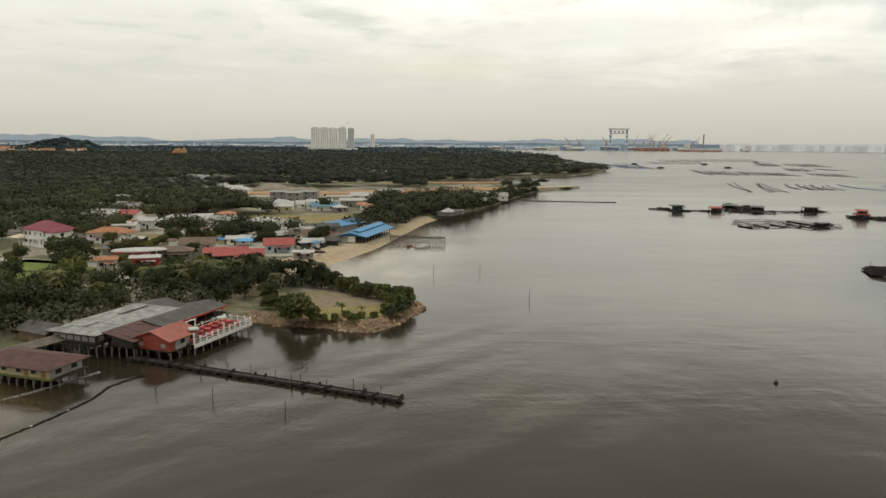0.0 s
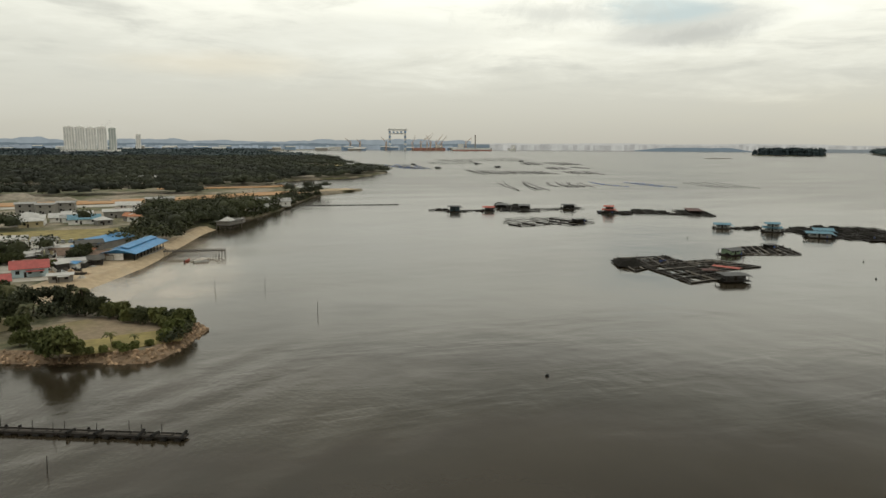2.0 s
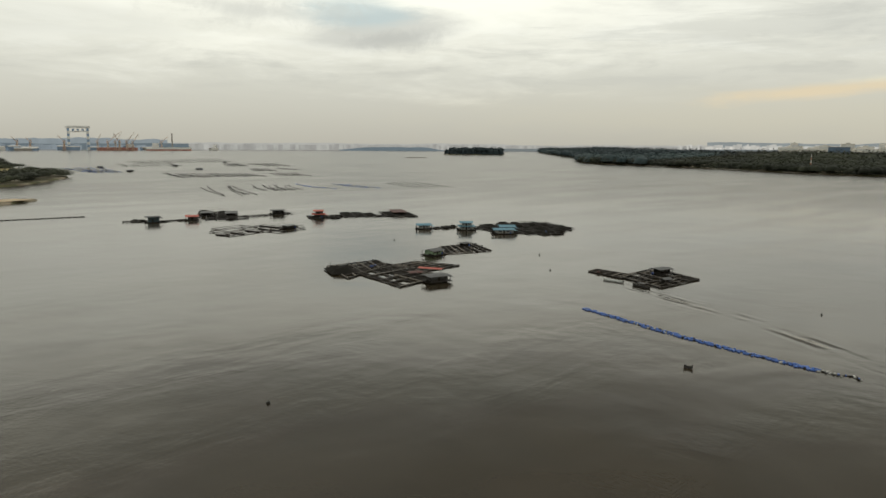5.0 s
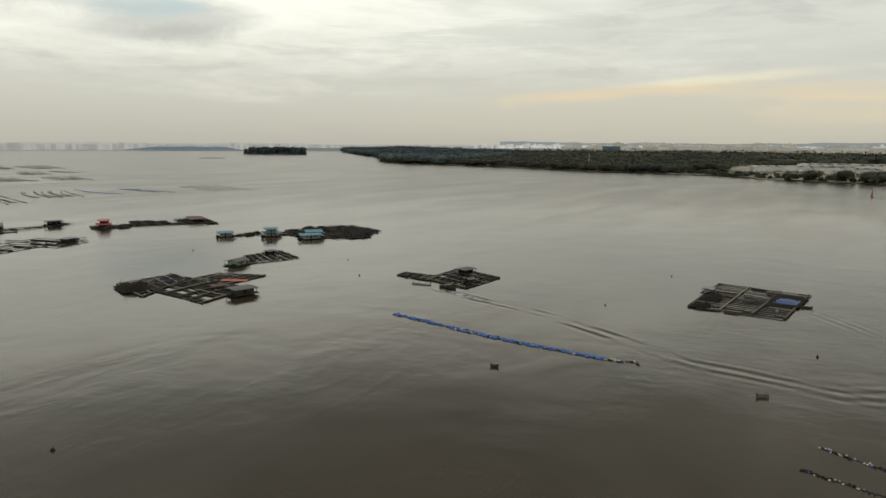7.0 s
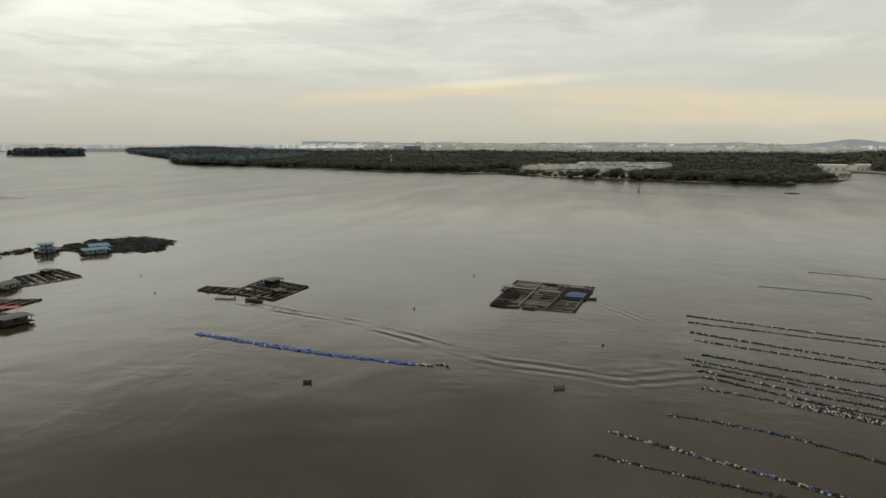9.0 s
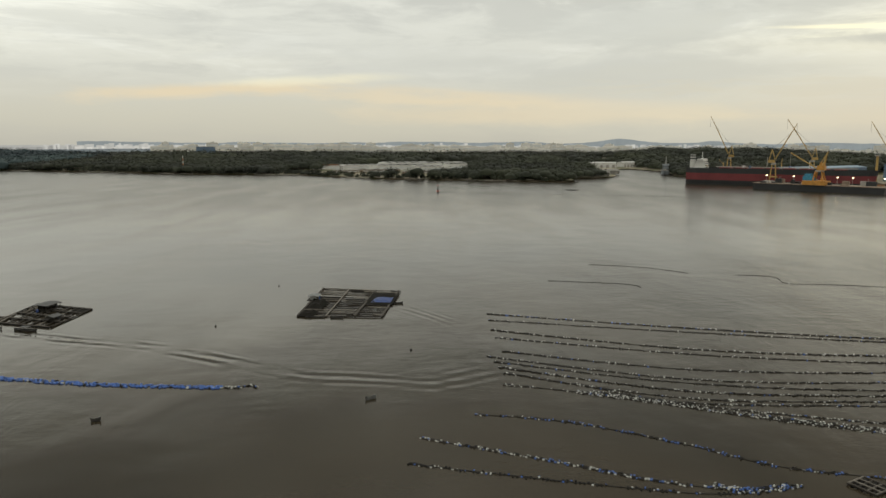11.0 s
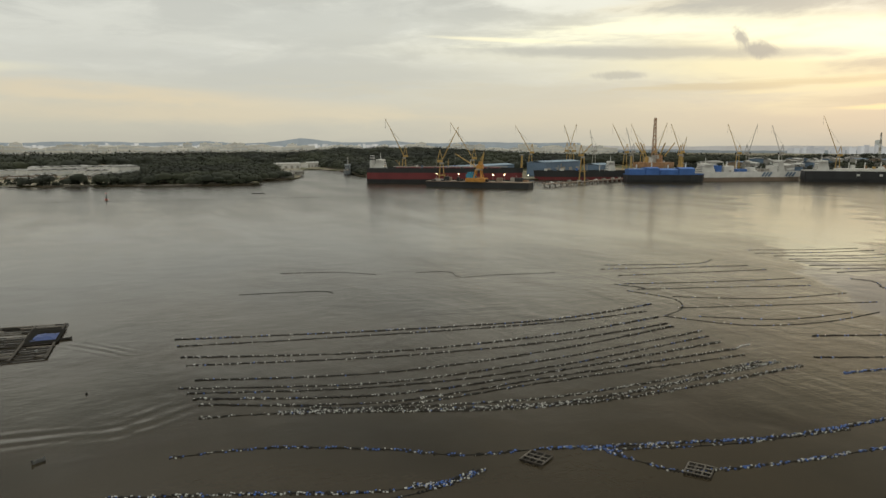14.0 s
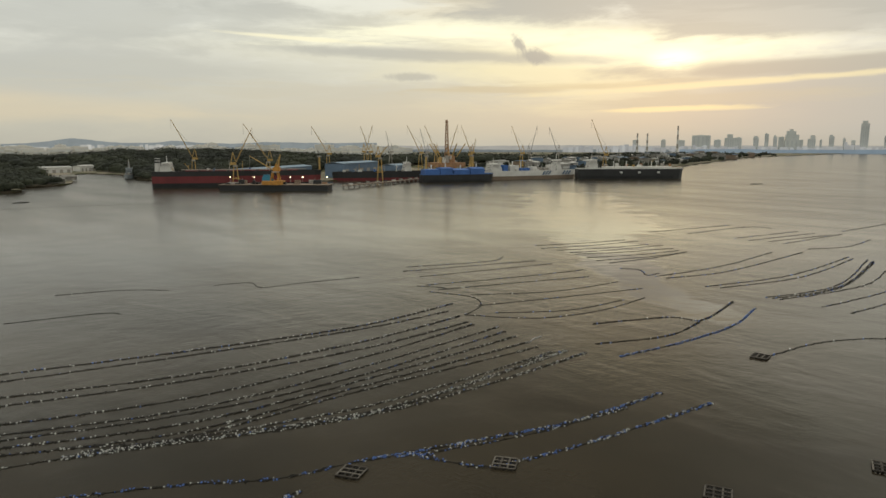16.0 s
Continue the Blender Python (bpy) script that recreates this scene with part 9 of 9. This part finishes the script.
    # grey patrol ship by the inlet and the quay sheds
    s, ln = ship(1468, -452, 1392, -424, 15, 9, "patrol_ship", "grey patrol ship in the inlet", mat("navy_grey", (0.20, 0.22, 0.235), 0.6, 0.1), HULL_BLACK, 1.5, CRANE_GREY)
    deckhouse(s, 2, 26, 11, 9, 3, mat("navy_grey", (0.20, 0.22, 0.235)))
    part("lattice_mast", G().rod((0, 0, 20), (0, 0, 37), 2.2, 0.6, 6), CRANE_GREY, s)
    part("gun_house", G().rod((24, 0, 9), (24, 0, 12), 2.5, 2.0, 8), CRANE_GREY, s)
    for x, y, lx, ly, h, rz, m in ((1775, -380, 74, 26, 12, -90, ROOF_PALE), (1838, -466, 56, 24, 12, -60, ROOF_PALE), (1556, -520, 64, 30, 13, -62, ROOF_PALE), (1320, -262, 72, 34, 7, -104, QUAY), (1405, -300, 70, 26, 7, -80, QUAY),
                                   (1200, -620, 250, 34, 20, -60, SHED_BLUE), (1180, -790, 150, 40, 27, -62, SHED_BLUE), (1120, -850, 60, 30, 22, -62, SHED_BLUE)):
        t = thing("yard_shed", x, y, 1.7, rz, "long low shipyard shed with a shallow roof", "shed", "shipyard sheds")
        part("wall", G().box(0, 0, 0, lx, ly, h), m if m in (SHED_BLUE, QUAY) else HULL_WHITE, t)
        part("roof", G().gable(0, 0, h, lx, ly, 2.5, 0.4, 0.8), m if m is not SHED_BLUE else mat("pale_blue_roof", (0.20, 0.27, 0.34), 0.6, 0.1, 0.05), t)
        for i in range(5):
            part("door", G().box(-lx * 0.4 + i * lx * 0.2, -ly / 2 - 0.2, 0, lx * 0.09, 0.5, h * 0.6), CRANE_GREY, t)
    y1 = "yellow luffing dock crane with a raised jib"
    g1 = "slender dock crane with a raised jib"
    crane(1240, -490, (1252, -458, 110), y1, 2, 44)
    crane(1021, -467, (1009, -491, 91), y1, 2, 40)
    crane(1114, -571, (1132, -536, 101), y1, 2, 42)
    crane(1191, -740, (1207, -714, 100), g1, 2, 50)
    crane(1227, -866, (1237, -851, 102), g1, 2, 52)
    crane(1248, -870, (1239, -883, 105), g1, 2, 52)
    crane(996, -723, (986, -734, 64), y1, 2, 48, z=0)
    crane(1320, -992, (1326, -984, 95), g1, 2, 50, CRANE_GREY)
    crane(1161, -951, (1178, -930, 104), g1, 2, 50)
    crane(1229, -1026, (1238, -1015, 99), g1, 2, 50, CRANE_GREY)
    crane(1177, -1009, (1193, -991, 105), g1, 2, 50)
    crane(1106, -984, (1094, -998, 105), g1, 2, 50)
    crane(1103, -1046, (1118, -1031, 104), g1, 2, 50)
    crane(1001, -951, (996, -956, 76), y1, 2, 48)
    crane(1046, -1144, (1062, -1129, 104), g1, 2, 48)
    crane(1065, -1194, (1054, -1204, 104), g1, 2, 48, CRANE_GREY)
    crane(1018, -1234, (1033, -1222, 101), g1, 2, 48, CRANE_GREY)
    crane(878, -1216, (901, -1199, 116), y1, 2, 46)
    for x, y in ((1060, -640), (950, -790), (928, -880)):
        t = thing("mooring_column", x, y, 0, 0, "tall yellow steel column beside the ships", "column", "steel columns")
        part("column", G().rod((0, 0, -1), (0, 0, 44), 1.8, 1.6, 8), CRANE_YELLOW, t)
        part("cap", G().box(0, 0, 44, 6, 6, 2), CRANE_GREY, t)
    # deck gear of the moored ships
    for s, half, wide, z in fleet:
        for i in range(11):
            x, y = r.uniform(-half, half) * 0.8, r.uniform(-wide, wide)
            k = r.random()
            if k < 0.4:
                part("deck_house", G().box(x, y, z, r.uniform(3, 8), r.uniform(3, 7), r.uniform(2.5, 6)), r.choice((HULL_WHITE, CRANE_GREY, HULL_WHITE, CRANE_YELLOW)), s)
            elif k < 0.75:
                part("deck_mast", G().rod((x, y, z), (x, y, z + r.uniform(8, 18)), 0.6, 0.3, 6).beam((x, y, z + 6), (x + r.uniform(-7, 7), y, z + r.uniform(8, 14)), 0.5), r.choice((CRANE_GREY, HULL_WHITE, CRANE_YELLOW)), s)
            else:
                part("container", G().box(x, y, z, 6.1, 2.5, 2.6 * r.choice((1, 2)), r.choice((0, 90))), r.choice((HULL_BLUE, RIG_RUST, HULL_WHITE, SHED_BLUE)), s)
    # works and tank farm towards the city
    for i in range(120):
        u = r.random()
        x, y = 980 + u * 480 + r.uniform(0, 420), -1300 - u * 1900 + r.uniform(-120, 120)
        h, lx = r.uniform(7, 22), r.uniform(25, 80)
        m = r.choice((ROOF_PALE, CRANE_GREY, SHED_BLUE, QUAY, ROOF_GREY, HULL_TAN, WALL_GREY))
        t = thing("works_building", x, y, 1.7, r.uniform(-75, -45), "pale industrial building on the far shore", "building", "industrial buildings")
        part("wall", G().box(0, 0, 0, lx, lx * 0.5, h), m, t)
        part("roof", G().gable(0, 0, h, lx, lx * 0.5, 2.5, 0.4, 0.8), r.choice((ROOF_PALE, ROOF_GREY, ROOF_DARK, ROOF_GREY, SHED_BLUE)), t)
        part("window_band", G().box(0, -lx * 0.25 - 0.1, h * 0.5, lx * 0.9, 0.4, h * 0.2), SHADE, t)
    for x, y, h in ((2262, -3889, 164), (2420, -3700, 118), (2370, -3730, 118)):
        t = thing("chimney", x, y, 1.7, 0, "tall banded power station chimney", "chimney", "chimneys")
        for k in range(6):
            part("band", G().rod((0, 0, h * k / 6), (0, 0, h * (k + 1) / 6), 7 - 0.5 * k, 6.5 - 0.5 * k, 10), CRANE_GREY if k % 2 else HULL_WHITE, t)
    # resort and works along the far shore
    t = thing("terrace_building", 1600, 285, 1.7, -75, "row building with red roofs and white bays", "building")
    part("wall", G().box(0, 0, 0, 62, 14, 9), HULL_WHITE, t)
    for i in range(8):
        part("roof", G().gable(-27 + i * 7.7, 0, 9, 14, 7, 3.5, 0.3, 0.3, 90), ROOF_TERRA, t)
        part("bay_shadow", G().box(-27 + i * 7.7, -7.1, 1.5, 3.5, 0.3, 5.5), SHADE, t)
    for x, y, lx, ly, h, rz in ((1640, 205, 110, 40, 9, -62), (1600, 120, 120, 50, 11, -62), (1690, 110, 120, 40, 14, -62), (1560, 30, 100, 40, 10, -58), (1640, 20, 110, 40, 15, -60), (1490, -10, 46, 24, 18, -56), (1480, 150, 90, 12, 5, -62), (1410, 60, 80, 10, 4, -58), (1440, 215, 60, 10, 4, -62), (1350, 130, 30, 8, 4, -60)):
        t = thing("white_works", x, y, 1.7, rz, "long white works building behind the far shore", "building", "white works")
        part("wall", G().box(0, 0, 0, lx, ly, h), HULL_TAN if ly < 20 else HULL_WHITE, t)
        for k in range(6):
            part("roof", G().gable(-lx * 0.417 + k * lx * 0.1667, 0, h, ly, lx * 0.1667, 2.2, 0.3, 0.2, 90), WORKS_ROOF, t)
        part("window_band", G().box(0, -ly / 2 - 0.1, h * 0.4, lx * 0.9, 0.4, h * 0.25), SHADE, t)
    t = thing("signal_mast", 1480, 566, 0, 0, "red and white banded lattice signal mast on the shore", "mast")
    for k in range(6):
        part("section", G().rod((0, 0, 1.5 + k * 5.6), (0, 0, 7.1 + k * 5.6), 1.5 - 0.18 * k, 1.35 - 0.18 * k, 6), HULL_WHITE if k % 2 else ROOF_TERRA, t)
    line = curve_through([(1538, 990), (1474, 770), (1386, 530), (1356, 310), (1226, 140), (1176, -40), (1137, -185)], 20.0)
    i = 2
    while i < len(line) - 6:
        n = r.randint(3, 6)
        strip("far_shore_sand", SAND_PALE, [tuple(p) for p in line[i:i + n]], r.uniform(5, 10), "pale strip of sand on the far shore", 1.0, "beach")
        i += n + r.randint(1, 5)


yard()


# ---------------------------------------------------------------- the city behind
# distance haze is mixed into these paints: low contrast between wall and window
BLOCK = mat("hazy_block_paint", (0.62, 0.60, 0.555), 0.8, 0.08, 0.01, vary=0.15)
HAZE_TOWER = mat("hazed_grey_tower", (0.54, 0.55, 0.53), 0.8, 0.06, 0.02)
HAZE_BAND = mat("hazed_glass_band", (0.47, 0.485, 0.48), 0.6, 0.06, 0.02)


def city():
    r = random.Random(77)
    protos = []
    for w, d, h, n in ((46, 14, 34, 2), (60, 14, 30, 2), (30, 16, 44, 2), (52, 13, 38, 2)):
        t = thing("apartment_block", 0, 0, -200, 0, "pale slab apartment block in the distant town", "apartment block", "distant apartment blocks")
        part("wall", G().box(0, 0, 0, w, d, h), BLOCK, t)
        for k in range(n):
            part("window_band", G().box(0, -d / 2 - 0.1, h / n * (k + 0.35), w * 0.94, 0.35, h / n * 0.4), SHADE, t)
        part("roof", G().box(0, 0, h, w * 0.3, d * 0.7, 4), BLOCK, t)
        protos.append(t)
    first = set()

    def put(i, x, y, k, rz):
        m = pose(x, y, 1.7, 0, 0, rz)
        if i in first:
            copy_thing(protos[i], m @ Matrix.Diagonal((r.uniform(1.1, 2.2), 1, k, 1)))
        else:
            protos[i].matrix_world = m
            first.add(i)
    for _ in range(260):
        az = radians(r.uniform(66, 128))
        D = r.uniform(3300, 4550) if az > radians(84) else r.uniform(4000, 4600)
        x, y = math.sin(az) * D, math.cos(az) * D
        if y > 2000 and x < 3300:
            continue
        put(r.randrange(4), x, y, r.uniform(0.9, 1.3) * (0.9 + 0.2 * (D > 3800)), 90 - math.degrees(az) - 90 + r.uniform(-30, 30))
    # high-rises across the water: place, width, height, and the shape of the top
    for x, y, w, h, top in ((2253, -4156, 104, 110, 0), (2168, -4201, 40, 82, 0), (2107, -4232, 55, 113, 2), (2063, -4254, 42, 95, 0), (1970, -4297, 29, 102, 1), (1917, -4322, 22, 119, 0), (1873, -4341, 22, 105, 1), (1843, -4353, 31, 98, 0), (1780, -4379, 97, 141, 3), (1691, -4414, 42, 104, 2), (1645, -4431, 12, 80, 0), (1593, -4450, 26, 106, 1), (1532, -4472, 14, 90, 1), (1488, -4486, 20, 76, 0), (1437, -4503, 42, 185, 1), (1332, -4535, 22, 101, 0), (2357, -4099, 41, 79, 0), (2452, -4043, 28, 83, 1), (2597, -3952, 35, 80, 0)):
        t = thing("office_tower", x, y, 1.7, -math.degrees(math.atan2(x, y)) + r.uniform(-8, 8), "hazy grey high-rise in the distant city", "tower", "distant city towers")
        cut = (0.97, 0.92, 0.80, 0.55)[top]
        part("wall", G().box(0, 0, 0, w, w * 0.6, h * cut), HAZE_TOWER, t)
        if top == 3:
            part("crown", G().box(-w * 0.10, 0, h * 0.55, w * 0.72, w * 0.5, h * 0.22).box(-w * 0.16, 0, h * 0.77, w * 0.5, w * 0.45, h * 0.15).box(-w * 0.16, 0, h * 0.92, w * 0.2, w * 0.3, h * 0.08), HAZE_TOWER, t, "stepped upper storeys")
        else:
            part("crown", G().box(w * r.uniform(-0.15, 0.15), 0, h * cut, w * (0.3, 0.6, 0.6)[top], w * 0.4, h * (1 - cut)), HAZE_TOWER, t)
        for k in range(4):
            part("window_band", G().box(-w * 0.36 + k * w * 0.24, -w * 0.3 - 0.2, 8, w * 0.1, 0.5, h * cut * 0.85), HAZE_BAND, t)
    t = thing("blue_block", 2458, 856, 1.7, -70, "large blue-grey block rising over the woods", "building")
    part("wall", G().box(0, 0, 0, 62, 30, 46), SHED_BLUE, t)
    part("roof", G().box(0, 0, 46, 63, 31, 2), ROOF_PALE, t)


city()
